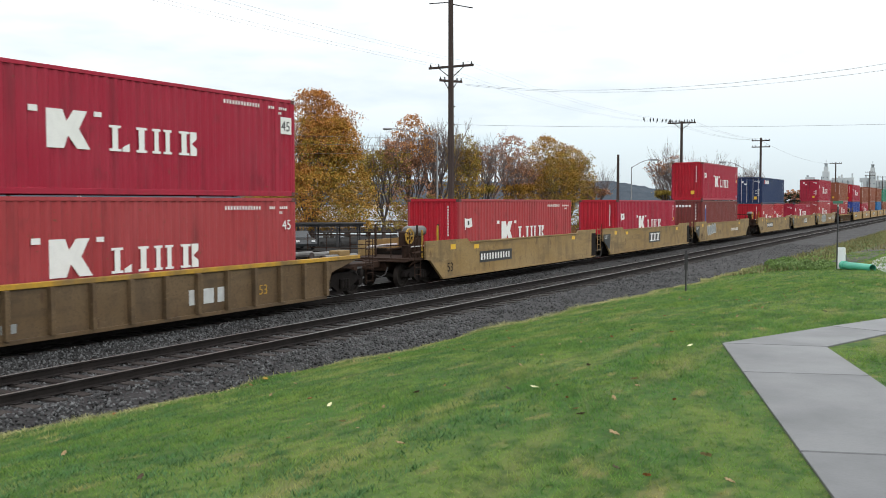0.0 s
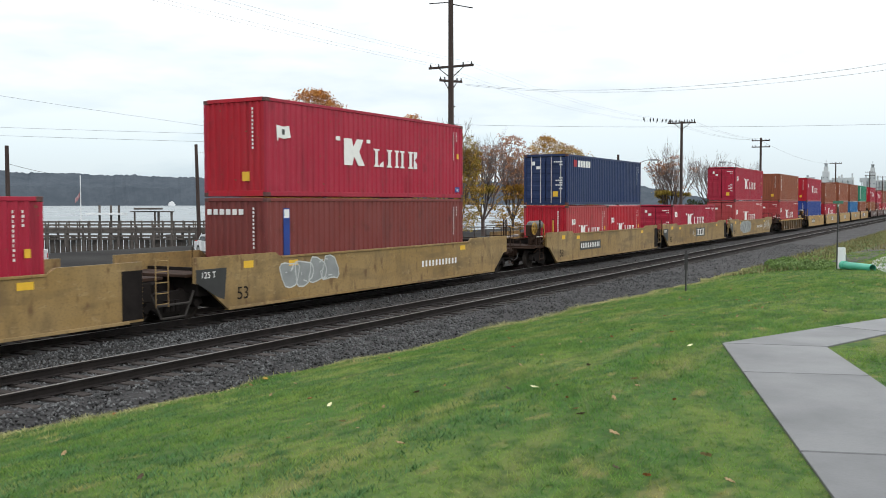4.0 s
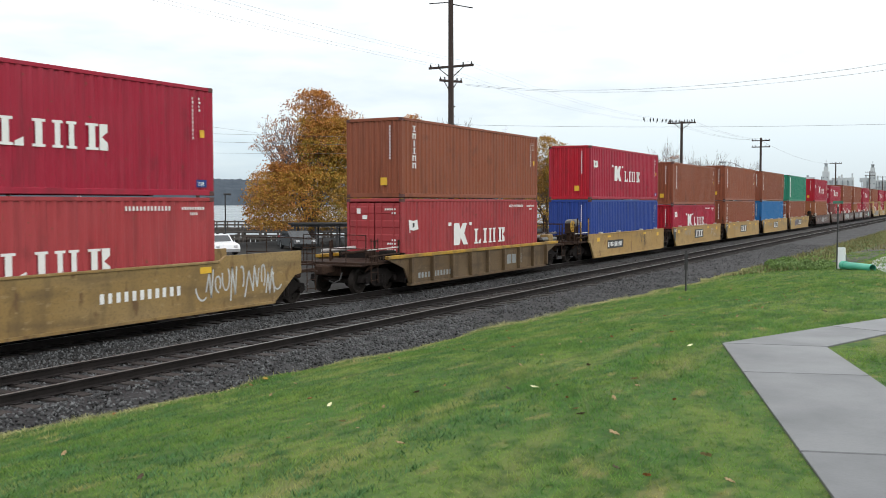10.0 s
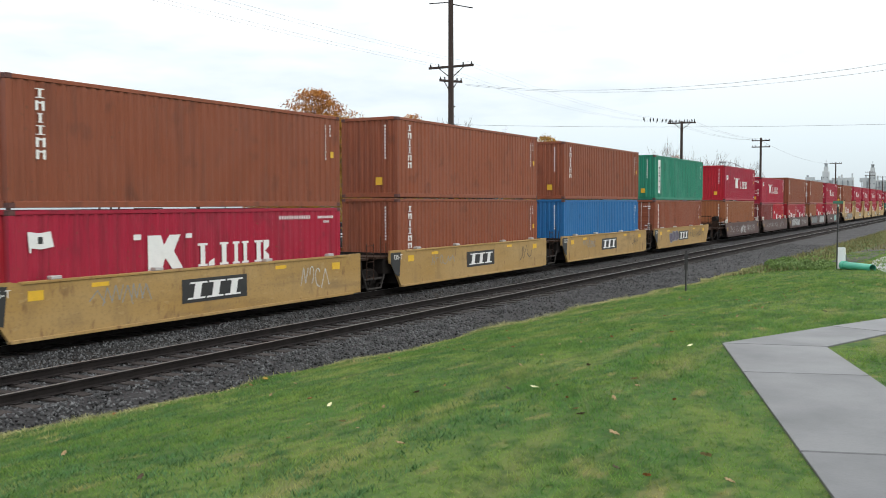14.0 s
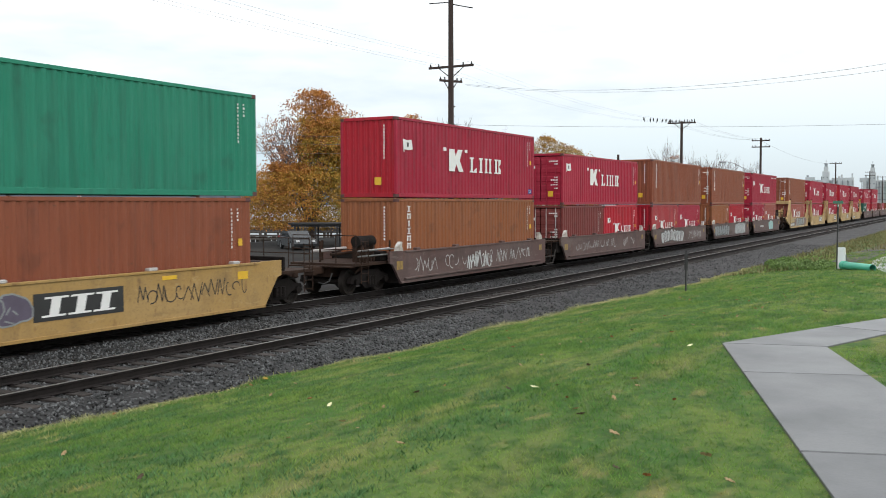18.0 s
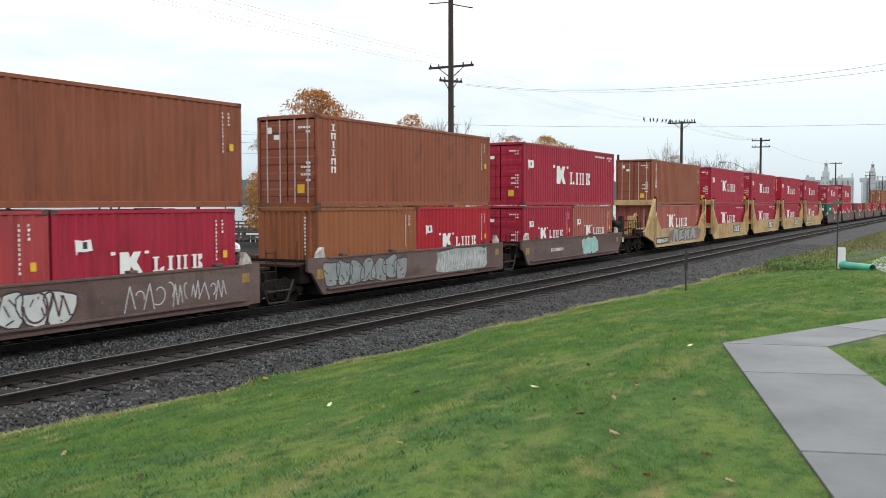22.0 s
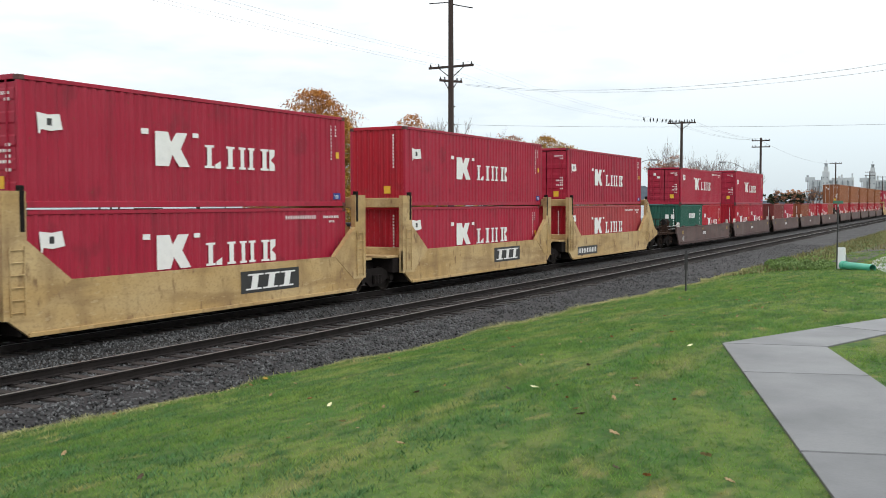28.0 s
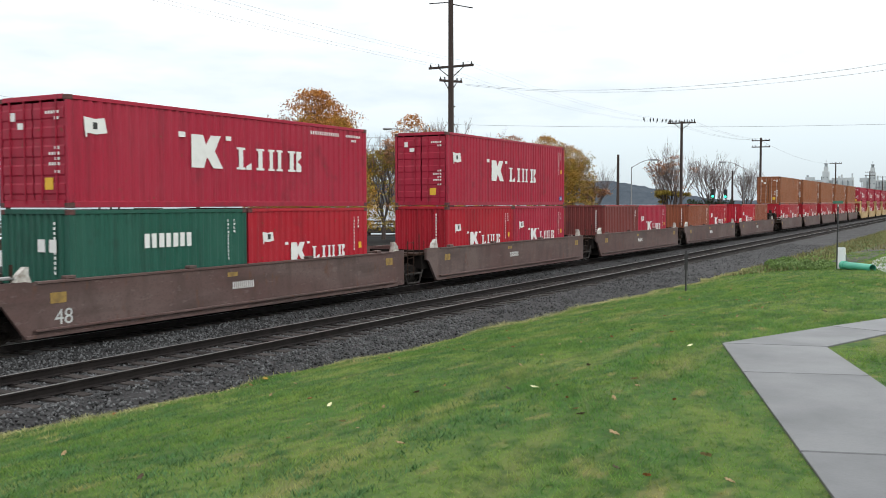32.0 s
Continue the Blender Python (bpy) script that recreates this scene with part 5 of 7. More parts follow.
def build_train():
    C = 6.096
    st53 = ("stickers", [(-5.6, 1.25, 0.42, 0.17), (5.2, 1.25, 0.42, 0.17), (-7.6, 1.3, 0.4, 0.2)])
    st40 = ("stickers", [(-5.9, 1.0, 0.4, 0.22), (-4.2, 1.18, 0.5, 0.1), (2.4, 1.18, 0.5, 0.1), (5.2, 1.0, 0.42, 0.22)])
    fig53 = ("figures", "53", 0.5, -7.9, 0.45, GRIME)
    # lone ribbed car at the head
    load(10.09, [("hc45", K_FADED, "U", 0, LF)], ("hc45", K_RED, "U", 0, LK))
    well_car("rib53", 16.95, "end", "end", 9.55, 9.55, [("figures", "53", 0.4, 4.75, 0.5, CHORD_YELLOW)], True)
    # first three-unit car
    load(34.4, [("hc40", K_FADED, "U", 0, LF)], None)
    load(54.05, [("hc40", K_RED, "K", 0, LK)], None)
    load(73.9, [("hc40", MAROON, "R", 0, "maroon brown corrugated container with blue strip")], ("hc40", K_RED, "K", 0, LK))
    well_car("w53", 34.6 + C, "end", "joint", 9.1, 9.75, [st53, fig53, ("number", -5.0, 0.75, 2.9)], True)
    well_car("w53", 54.0 + C, "joint", "joint", 9.75, 9.95, [st53, ("logo", -1.05, 2.5, 0.66, 0.6)], True)
    well_car("w53", 74.0 + C, "joint", "end", 9.95, 9.1, [st53, fig53, ("number", 2.2, 0.75, 2.8, 0.22, False), ("bubble", -5.9, -3.2, 0.6, 1.45, GRAF_GREY, GRAFFITI, 4)], True)
    # second three-unit car
    load(97.5, [k20(K_FADED), k20(K_BRIGHT)], ("st40", NAVY, "S", 1, "navy blue corrugated container with white name blocks"))
    load(117.05, [("st40", K_RED, "U", 1, LK)], None)
    load(136.8, [("hc40", K_FADED, "U", 1, LF)], ("hc40", K_RED, "K", 1, LK))
    well_car("w53", 97.5 + C, "end", "joint", 9.1, 9.8, [st53, fig53, ("number", -5.0, 0.75, 2.9)], True)
    well_car("w53", 117.05 + C, "joint", "joint", 9.75, 9.9, [st53, fig53, ("logo", -1.0, 2.6, 0.62, 0.62), ("scrawl", -2.0, -1.2, 0.6, 1.1, GRAFFITI, 5)], True)
    well_car("w53", 136.8 + C, "joint", "end", 9.85, 9.1, [st53, fig53, ("number", 1.9, 0.75, 2.7, 0.24, False), ("wash", -5.3, -0.8, 0.4, 1.48, GRAF_SILVER, 8), ("scrawl", -5.5, -0.9, 0.45, 1.42, GRAFFITI, 10, -BW - 0.012, 0.07), ("scrawl", -5.2, -1.0, 0.5, 1.36, GRAF_GREY, 11, -BW - 0.016, 0.05),
             ("scrawl", 5.1, 8.5, 0.5, 1.4, GRAFFITI, 9)], True)
    # lone ribbed car
    load(158.75, [("hc40", K_FADED, "U", 1, LF)], ("hc40", BROWN, "T", 0, LT))
    well_car("rib", 158.65 + C + 0.2, "end", "end", 7.5, 7.7, (), True)
    # yellow five-unit car
    reds = [("st40", K_RED, "K", 0, LK)]
    yellow = [(178.15, [("hc40l", BLUE, "P", 0, "blue corrugated steel container")], ("hc40l", K_RED, "K", 0, LK)),
              (194.35, [("st40", K_RED, "U", 0, LK)], ("hc40", BROWN, "T", 0, LT)),
              (210.1, [("hc40l", BROWN, "T", 0, LT)], ("hc40l", BROWN, "T", 0, LT)),
              (226.0, [("hc40", SKYBLUE, "P", 0, "light blue corrugated steel container")], ("hc40", BROWN, "T", 0, LT)),
              (241.7, [("hc40", BROWN, "T", 1, LT)], ("hc40l", GREEN, "D", 0, "sea green corrugated container with tall white panel"))]
    for i, (s, lo, up) in enumerate(yellow):
        load(s, lo, up)
        ex = [st40]
        if i == 0:
            ex += [("number", -4.1, 0.65, 2.5), ("scrawl", 1.6, 2.8, 0.5, 1.3, BLACK, 12, -BW - 0.004, 0.035)]
        else:
            ex += [("logo", -1.35, 2.5, 0.62, 0.52)]
        if i in (1, 2, 3):
            ex += [("scrawl", -4.2, -2.4, 0.7, 1.2, GRAF_GREY, 14 + i, -BW - 0.004, 0.03), ("scrawl", 3.6, 5.0, 0.5, 1.2, GRAFFITI if i == 1 else BLACK, 24 + i, -BW - 0.004, 0.03)]
        if i == 4:
            ex += [("bubble", -3.6, -1.5, 0.45, 1.2, GRAF_VIOLET, GRAF_GREY, 31), ("scrawl", 1.6, 5.6, 0.55, 1.1, BLACK, 33, -BW - 0.004, 0.03)]
        well_car("w40", s + C, "end" if i == 0 else "joint", "end" if i == 4 else "joint", 7.5 if i == 0 else 7.98, 7.5 if i == 4 else 7.98, ex, True)
    # brown five-unit car
    brown = [(261.8, [("hc40", OCHRE, "T", 0, LT)], ("hc40", K_RED, "K", 0, LK)),
             (277.6, [plain20(MAROON, "maroon brown twenty foot container", 1), k20(K_BRIGHT)], ("st40", K_RED, "K", 1, LK)),
             (292.95, [k20(K_FADED), k20(K_RED)], ("hc40l", BROWN, "T", 0, LT)),
             (309.0, [plain20(OCHRE, "orange-brown twenty foot container"), k20(K_BRIGHT)], ("hc40", BROWN, "T", 1, LT)),
             (324.75, [k20(K_RED, 1), k20(K_RUSTY)], ("hc40l", K_RED, "U", 1, LK))]
    art = [[("scrawl", -5.8, 5.6, 0.55, 1.15, GRAFFITI, 41, -BW - 0.004, 0.03, 26), ("scrawl", -1.2, 0.9, 0.4, 1.2, GRAFFITI, 42, -BW - 0.007, 0.07)],
           [("scrawl", -5.0, 4.6, 0.6, 1.1, GRAFFITI, 43, -BW - 0.004, 0.03, 18)],
           [("bubble", -5.0, 0.3, 0.42, 1.3, GRAFFITI, BLACK, 44), ("scrawl", -4.9, 0.2, 0.5, 1.24, CAR_BROWN, 49, -BW - 0.012, 0.05, 7), ("scrawl", 1.8, 5.3, 0.5, 1.15, GRAFFITI, 45, -BW - 0.004, 0.03)],
           [("bubble", -6.2, -1.3, 0.4, 1.3, GRAF_GREY, BLACK, 46), ("wash", 0.9, 5.3, 0.36, 1.36, GRAF_SILVER, 47), ("scrawl", 1.0, 5.2, 0.42, 1.3, GRAFFITI, 50, -BW - 0.012, 0.075), ("scrawl", 1.2, 5.0, 0.46, 1.26, GRAFFITI, 53, -BW - 0.016, 0.055)],
           [("bubble", 0.7, 2.8, 0.35, 1.32, GRAF_AQUA, GRAFFITI, 48), ("number", -3.6, 0.75, 1.6, 0.16, False)]]
    tag = [("stickers", [(-6.6, 0.75, 0.4, 0.3), (6.0, 0.9, 0.3, 0.25)])]
    for i, (s, lo, up) in enumerate(brown):
        load(s, lo, up)
        well_car("brown", s + C, "end" if i == 0 else "joint", "end" if i == 4 else "joint", 7.6 if i == 0 else 7.88, 7.6 if i == 4 else 7.85, art[i] + tag, True)
    # pale yellow five-unit car with bulkheads
    bulk = [(344.75, [("st40", K_RUSTY, "K", 0, LR)], ("hc40", BROWN, "T", 1, LT)), (360.6, [("st40", K_RED, "U", 0, LK)], ("hc40", K_RED, "K", 1, LK)),
            (376.3, [("st40", K_RED, "U", 0, LK)], ("hc40", K_RED, "K", 1, LK)), (392.3, [("st40", K_RED, "K", 0, LK)], ("hc40l", K_RED, "K", 0, LK)),
            (408.2, [("st40", K_FADED, "U", 0, LF)], ("hc40", K_RED, "K", 1, LK))]
    for i, (s, lo, up) in enumerate(bulk):
        load(s, lo, up)
        ex = [("logo", 0.6, 2.6, 0.62, 0.58)] if 0 < i < 4 else [("number", -6.0 if i == 0 else -5.4, 0.5, 2.7, 0.24)]
        if i == 0:
            ex += [("wash", -3.4, 5.6, 0.42, 1.3, GRAF_WASH, 55), ("angular", -2.3, 3.6, 0.38, 1.38, GRAF_SILVER, BLACK, GRAFFITI, 54), ("scrawl", -5.6, -2.8, 1.0, 1.36, GRAF_GREY, 56, -BW - 0.005, 0.03), ("scrawl", 5.6, 6.6, 1.2, 2.4, GRIME, 57, -BW - 0.018, 0.03, 4), ("scrawl", -6.1, -5.1, 1.5, 2.5, GRIME, 52, -BW - 0.018, 0.035, 3)]
        well_car("bulk", s + C, "end" if i == 0 else "joint", "end" if i == 4 else "joint", 8.6 if i == 0 else 7.88, 8.6 if i == 4 else 7.88, ex, True)
    # brown forty-eight foot five-unit car
    b20 = "brown twenty foot corrugated steel container"
    long_brown = [(429.7, [plain20(DKGREEN, "dark green twenty foot container with white name blocks", 0, "C"), k20(K_BRIGHT)], ("st40", K_RED, "U", 1, LK)),
                  (447.6, [k20(K_BRIGHT), k20(K_RED)], ("hc40", K_RED, "K", 1, LK)), (465.9, [plain20(MAROON, b20), k20(K_RED)], None),
                  (484.0, [plain20(BROWN, b20), k20(K_BRIGHT)], None), (502.2, [k20(K_BRIGHT), plain20(BROWN, b20)], None)]
    for i, (s, lo, up) in enumerate(long_brown):
        load(s, lo, up)
        ex = [("stickers", [(-6.9, 0.9, 0.42, 0.24), (6.8, 0.95, 0.42, 0.24), (-1.2, 1.1, 0.4, 0.12)]), ("number", -1.0, 0.75, 0.9, 0.2, False)]
        if i == 0:
            ex += [("figures", "48", 0.5, -6.8, 0.42, GRAFFITI)]
        well_car("brown48", s + C, "end" if i == 0 else "joint", "end" if i == 4 else "joint", 8.6 if i == 0 else 9.05, 8.4 if i == 4 else 9.05, ex, True)
    # the far tail
    for i in range(5):
        s = 521.7 + 15.75 * i
        load(s, [k20(K_BRIGHT), k20(K_FADED)], ("hc40", OCHRE, "P", 1, LO))
        well_car("brown", s + C, "end" if i == 0 else "joint", "end" if i == 4 else "joint", 7.6 if i == 0 else 7.88, 7.6 if i == 4 else 7.88, tag, True)
    for i in range(5):
        s = 604.5 + 15.75 * i
        load(s, [("st40", K_RED, "K", 0, LK)], ("hc40", K_RED, "K", 1, LK))
        well_car("bulk", s + C, "end" if i == 0 else "joint", "joint", 8.6 if i == 0 else 7.88, 7.88, (), True)


build_train()


# ---- near side: path, lawn, posts ----
def build_path():
    path = tagged(new("footpath"), "damp grey concrete footpath with cut joints across the lawn", "footpath", kind="structure")
    a, l0, b = Vector((14.60, 3.28)), Vector((7.25, 0.815)), Vector((14.97, 1.84))
    d = (a - l0).normalized()
    n = Vector((d.y, -d.x)) * 1.505
    # slabs along the walk, from the corner towards the viewer
    cuts = [0.0, 2.51, 6.41, 10.3, 14.1]
    slabs = []
    for c0, c1 in zip(cuts, cuts[1:]):
        p, q = a - d * (c0 + 0.016), a - d * (c1 - 0.016)
        slabs.append([p, q, q + n, p + n])
    slabs[0][3] = b - d * 0.02
    # slabs of the branch that leads away along the track
    t = (Vector((19.63, 1.365)) - a).normalized()
    t2 = (Vector((17.04, 1.18)) - b).normalized()
    e0, e1 = a + t * 3.3, b + t2 * 2.4
    slabs.append([a + t * 0.02, b + t2 * 0.02, e1, e0])
    for i in range(5):
        slabs.append([e0 + t * (3.2 * i + 0.035), e1 + t * (3.2 * i + 0.035), e1 + t * 3.2 * (i + 1), e0 + t * 3.2 * (i + 1)])
    for s in slabs:
        g = Geo()
        top = [(p.x, p.y, ground_z(p.x, min(p.y, 3.0)) + 0.016) for p in s]
        k = len(top)
        ctr = Vector((sum(p[0] for p in top) / k, sum(p[1] for p in top) / k, 0))
        ins = []
        for p in top:
            w = Vector((p[0], p[1], 0))
            w = w + (ctr - w).normalized() * 0.012
            ins.append((w.x, w.y, p[2] + 0.008))
        g.add(ins + top + [(x, y, z - 0.14) for x, y, z in top],
              [tuple(range(k))] + [(i, (i + 1) % k, k + (i + 1) % k, k + i) for i in range(k)] + [(k + i, k + (i + 1) % k, 2 * k + (i + 1) % k, 2 * k + i) for i in range(k)])
        part("slab", g, CONCRETE, path)


build_path()

def build_grass():
    pts = []
    for x0, x1, y0, y1, n in ((4.5, 12, -1.5, 12.6, 90000), (12, 20, -1, 12.3, 70000), (20, 34, 0, 11.6, 50000), (34, 60, 0, 10.4, 36000)):
        x, y = rng.uniform(x0, x1, n), rng.uniform(y0, y1, n)
        pts.append(np.stack([x, y], 1))
    fx = rng.uniform(5, 50, 16000)
    pts.append(np.stack([fx, np.array([lawn_edge(v) for v in fx]) - np.abs(rng.normal(0.0, 0.16, 16000))], 1))
    p = np.concatenate(pts)
    edge = np.interp(p[:, 0], np.linspace(0, 70, 700), [lawn_edge(v) for v in np.linspace(0, 70, 700)])
    d, n0 = np.array((0.948, 0.318)), p - np.array((14.60, 3.28))
    along, across = n0 @ d, n0[:, 0] * d[1] - n0[:, 1] * d[0]
    t = np.array((5.12, -1.95)) / math.hypot(5.12, 1.95)
    along2, across2 = n0 @ t, n0[:, 0] * t[1] - n0[:, 1] * t[0]
    ok = (p[:, 1] < edge + 0.05) & ~((along < 0.35) & (across > 0.0) & (across < 1.54)) & ~((along2 > -0.1) & (across2 < 0.0 + 1.45) & (across2 > 0.0))
    p = p[ok]
    n = len(p)
    z = np.array([ground_z(a, b) for a, b in p])
    to_edge = edge[ok] - p[:, 1]
    dry = np.clip(0.5 + 0.5 * np.sin(p[:, 0] * 0.83 + 1.2 * np.sin(p[:, 0] * 0.31)) + np.clip((p[:, 0] - 20) / 30, 0, 0.4), 0, 1)
    fringe = rng.uniform(0, 1, n) < np.exp(-np.clip(to_edge, 0, 9) / (0.10 + 0.30 * dry)) * (0.25 + 0.65 * dry)
    patch = np.sin(p[:, 0] * 1.3 + 2 * np.sin(p[:, 1] * 0.7)) * np.sin(p[:, 1] * 1.7 + 1.5 * np.sin(p[:, 0] * 0.9))
    h = rng.uniform(0.012, 0.034, n) * (1 + 1.3 * np.clip(patch, 0, 1)) * (0.8 + 0.02 * p[:, 0])
    h[fringe] *= 2.0
    w = rng.uniform(0.0035, 0.007, n) * (0.8 + 0.045 * p[:, 0])
    a = rng.uniform(0, 6.283, n)
    lean = rng.uniform(0.4, 1.6, n) * h
    b = rng.uniform(0, 6.283, n)
    v = np.empty((n, 3, 3))
    v[:, 0] = np.stack([p[:, 0] - np.cos(a) * w, p[:, 1] - np.sin(a) * w, z - 0.004], 1)
    v[:, 1] = np.stack([p[:, 0] + np.cos(a) * w, p[:, 1] + np.sin(a) * w, z - 0.004], 1)
    v[:, 2] = np.stack([p[:, 0] + np.cos(b) * lean, p[:, 1] + np.sin(b) * lean, z + h], 1)
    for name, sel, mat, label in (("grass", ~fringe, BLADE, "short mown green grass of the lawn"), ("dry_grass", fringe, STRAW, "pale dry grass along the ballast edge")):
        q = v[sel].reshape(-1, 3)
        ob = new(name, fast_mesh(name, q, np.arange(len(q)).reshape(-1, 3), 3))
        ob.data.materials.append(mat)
        tagged(ob, label, "grass", kind="stuff")


def build_tufts():
    r = np.random.default_rng(31)
    m = 1500
    cx = 5 + 40 * r.uniform(0, 1, m) ** 1.8
    cy = r.uniform(0.5, 12.3, m)
    keep = np.array([b < lawn_edge(a) - 0.1 and not (a < 22 and b < 3.9) for a, b in zip(cx, cy)])
    cx, cy = cx[keep], cy[keep]
    k = 46
    rad = r.uniform(0.04, 0.17, (len(cx), 1)) * (0.7 + 0.03 * cx[:, None])
    x = (cx[:, None] + r.normal(0, 1, (len(cx), k)) * rad * 1.5).ravel()
    y = (cy[:, None] + r.normal(0, 1, (len(cx), k)) * rad * 0.8).ravel()
    n = len(x)
    z = np.array([ground_z(a, b) for a, b in zip(x, y)])
    h, w, a, b = r.uniform(0.02, 0.055, n), r.uniform(0.004, 0.009, n), r.uniform(0, 6.283, n), r.uniform(0, 6.283, n)
    v = np.empty((n, 3, 3))
    v[:, 0] = np.stack([x - np.cos(a) * w, y - np.sin(a) * w, z - 0.004], 1)
    v[:, 1] = np.stack([x + np.cos(a) * w, y + np.sin(a) * w, z - 0.004], 1)
    v[:, 2] = np.stack([x + np.cos(b) * h * 0.9, y + np.sin(b) * h * 0.9, z + h], 1)
    ob = new("grass_tufts", fast_mesh("grass_tufts", v.reshape(-1, 3), np.arange(3 * n).reshape(-1, 3), 3))
    ob.data.materials.append(TUFT)
    tagged(ob, "denser dark green tufts in the lawn", "grass", kind="stuff")


TUFT = material("dark_tuft_grass", (0.085, 0.19, 0.06), 0.8, dark=(0.045, 0.12, 0.045), scale=0.8, amount=0.8, bump=0, per_island=0.25)
build_tufts()
STRAW = material("dry_straw_grass", (0.42, 0.40, 0.18), 0.8, dark=(0.20, 0.25, 0.07), scale=1.2, amount=0.8, bump=0, per_island=0.3)
WEED = material("rough_weeds", (0.145, 0.15, 0.055), 0.8, dark=(0.22, 0.175, 0.085), scale=0.35, amount=0.9, bump=0, per_island=0.35)
SHRUB = material("shrub_leaves", (0.14, 0.23, 0.055), 0.6, dark=(0.08, 0.14, 0.035), scale=3, amount=0.6, bump=0, per_island=0.35)
build_grass()


def leaf_cloud(centres, size, mat, name, parent, seed, label=""):
    """Small folded leaves, two triangles each, at the places given."""
    r = np.random.default_rng(seed)
    c = np.asarray(centres, float)
    n = len(c)
    u = r.normal(size=(n, 3))
    u /= np.linalg.norm(u, axis=1)[:, None]
    w = np.cross(u, r.normal(size=(n, 3)))
    w /= np.linalg.norm(w, axis=1)[:, None]
    s = size * r.uniform(0.6, 1.3, (n, 1))
    v = np.stack([c - u * s, c + w * s * 0.6, c + u * s, c - w * s * 0.6], 1).reshape(-1, 3)
    f = np.arange(4 * n).reshape(-1, 4)
    ob = new(name, fast_mesh(name, v, f, 4))
    ob.data.materials.append(mat)
    ob.parent = parent
    tagged(ob, label, kind="stuff")
    return ob


def build_weeds():
    n = 26000
    x = rng.uniform(44, 150, n) ** 1.0
    y = rng.uniform(-4, 10.6, n)
    keep = np.array([(b < lawn_edge(a) + 0.25) and (b > 6.2 or a > 62) for a, b in zip(x, y)])
    x, y = x[keep], y[keep]
    n = len(x)
    z = np.array([ground_z(a, b) for a, b in zip(x, y)])
    h = rng.uniform(0.06, 0.28, n)
    a = rng.uniform(0, 6.283, n)
    w = rng.uniform(0.02, 0.05, n)
    v = np.empty((n, 3, 3))
    v[:, 0] = np.stack([x - np.cos(a) * w, y - np.sin(a) * w, z - 0.02], 1)
    v[:, 1] = np.stack([x + np.cos(a) * w, y + np.sin(a) * w, z - 0.02], 1)
    v[:, 2] = np.stack([x + rng.normal(0, 0.12, n), y + rng.normal(0, 0.12, n), z + h], 1)
    ob = new("weeds", fast_mesh("weeds", v.reshape(-1, 3), np.arange(3 * n).reshape(-1, 3), 3))
    ob.data.materials.append(WEED)
    tagged(ob, "rough green and straw-coloured weeds beside the track", "weeds", kind="stuff")
    for i, (cx, cy, rx, ry, hz) in enumerate(((47.5, 7.6, 1.5, 0.8, 0.5), (45.6, 6.6, 1.4, 0.7, 0.42), (44.0, 5.7, 1.1, 0.6, 0.35), (51, 8.4, 1.8, 0.9, 0.4))):
        bush = tagged(new("bush"), "low dark green leafy shrub at the lawn's edge", "bush", group="shrubs by the track")
        bush.location = (cx, cy, ground_z(cx, cy))
        r = np.random.default_rng(60 + i)
        m = 2600
        th, q = r.uniform(0, 6.283, m), np.sqrt(r.uniform(0, 1, m))
        px, py = np.cos(th) * q * rx, np.sin(th) * q * ry
        top = hz * np.sqrt(np.clip(1 - q ** 2, 0.03, 1)) * (0.75 + 0.35 * np.sin(px * 3.1) * np.cos(py * 4.0))
        pz = top * r.uniform(0.25, 1.1, m) ** 0.6
        leaf_cloud(np.stack([px, py, pz], 1), 0.055, SHRUB, "foliage", bush, 70 + i)
        stems = Geo()
        for k in range(9):
            stems.rod((0, 0, -0.05), (r.uniform(-rx, rx) * 0.6, r.uniform(-ry, ry) * 0.6, hz * 0.6), 0.015, 4, 0.006)
        part("stems", stems, WOOD_POLE, bush)


build_weeds()


def flat_patch(name, outline, mat, label, lift=0.012):
    g = Geo()
    g.add([(x, y, ground_z(x, y) + lift) for x, y in outline], [tuple(range(len(outline)))])
    bm = bmesh.new()
    me = g.mesh(name)
    bm.from_mesh(me)
    bmesh.ops.triangulate(bm, faces=bm.faces)
    for _ in range(3):
        bmesh.ops.subdivide_edges(bm, edges=bm.edges, cuts=1, use_grid_fill=True)
    for v in bm.verts:
        v.co.z = ground_z(v.co.x, v.co.y) + lift
    bm.to_mesh(me)
    bm.free()
    me.materials.append(mat)
    return tagged(new(name, me), label, "ground", kind="structure")


WET_GRAVEL = material("wet_gravel", (0.27, 0.275, 0.28), 0.35, dark=(0.12, 0.12, 0.12), scale=0.7, amount=0.8, grain=12, grain_amount=0.5, bump=0.4)
flat_patch("gravel_lot", [(38.5, 2.5), (36.5, -1), (44, -4), (70, -6), (66, 3.2), (48, 4.0), (42.5, 3.5)], WET_GRAVEL, "puddled pale gravel lot beside the lawn", 0.02)
flat_patch("dirt_track", [(48, 4.4), (60, 4.0), (66, 3.6), (120, 3.6), (120, 5.4), (70, 5.4), (58, 6.2), (50, 6.0)], DIRT, "brown dirt vehicle track through the weeds", 0.02)


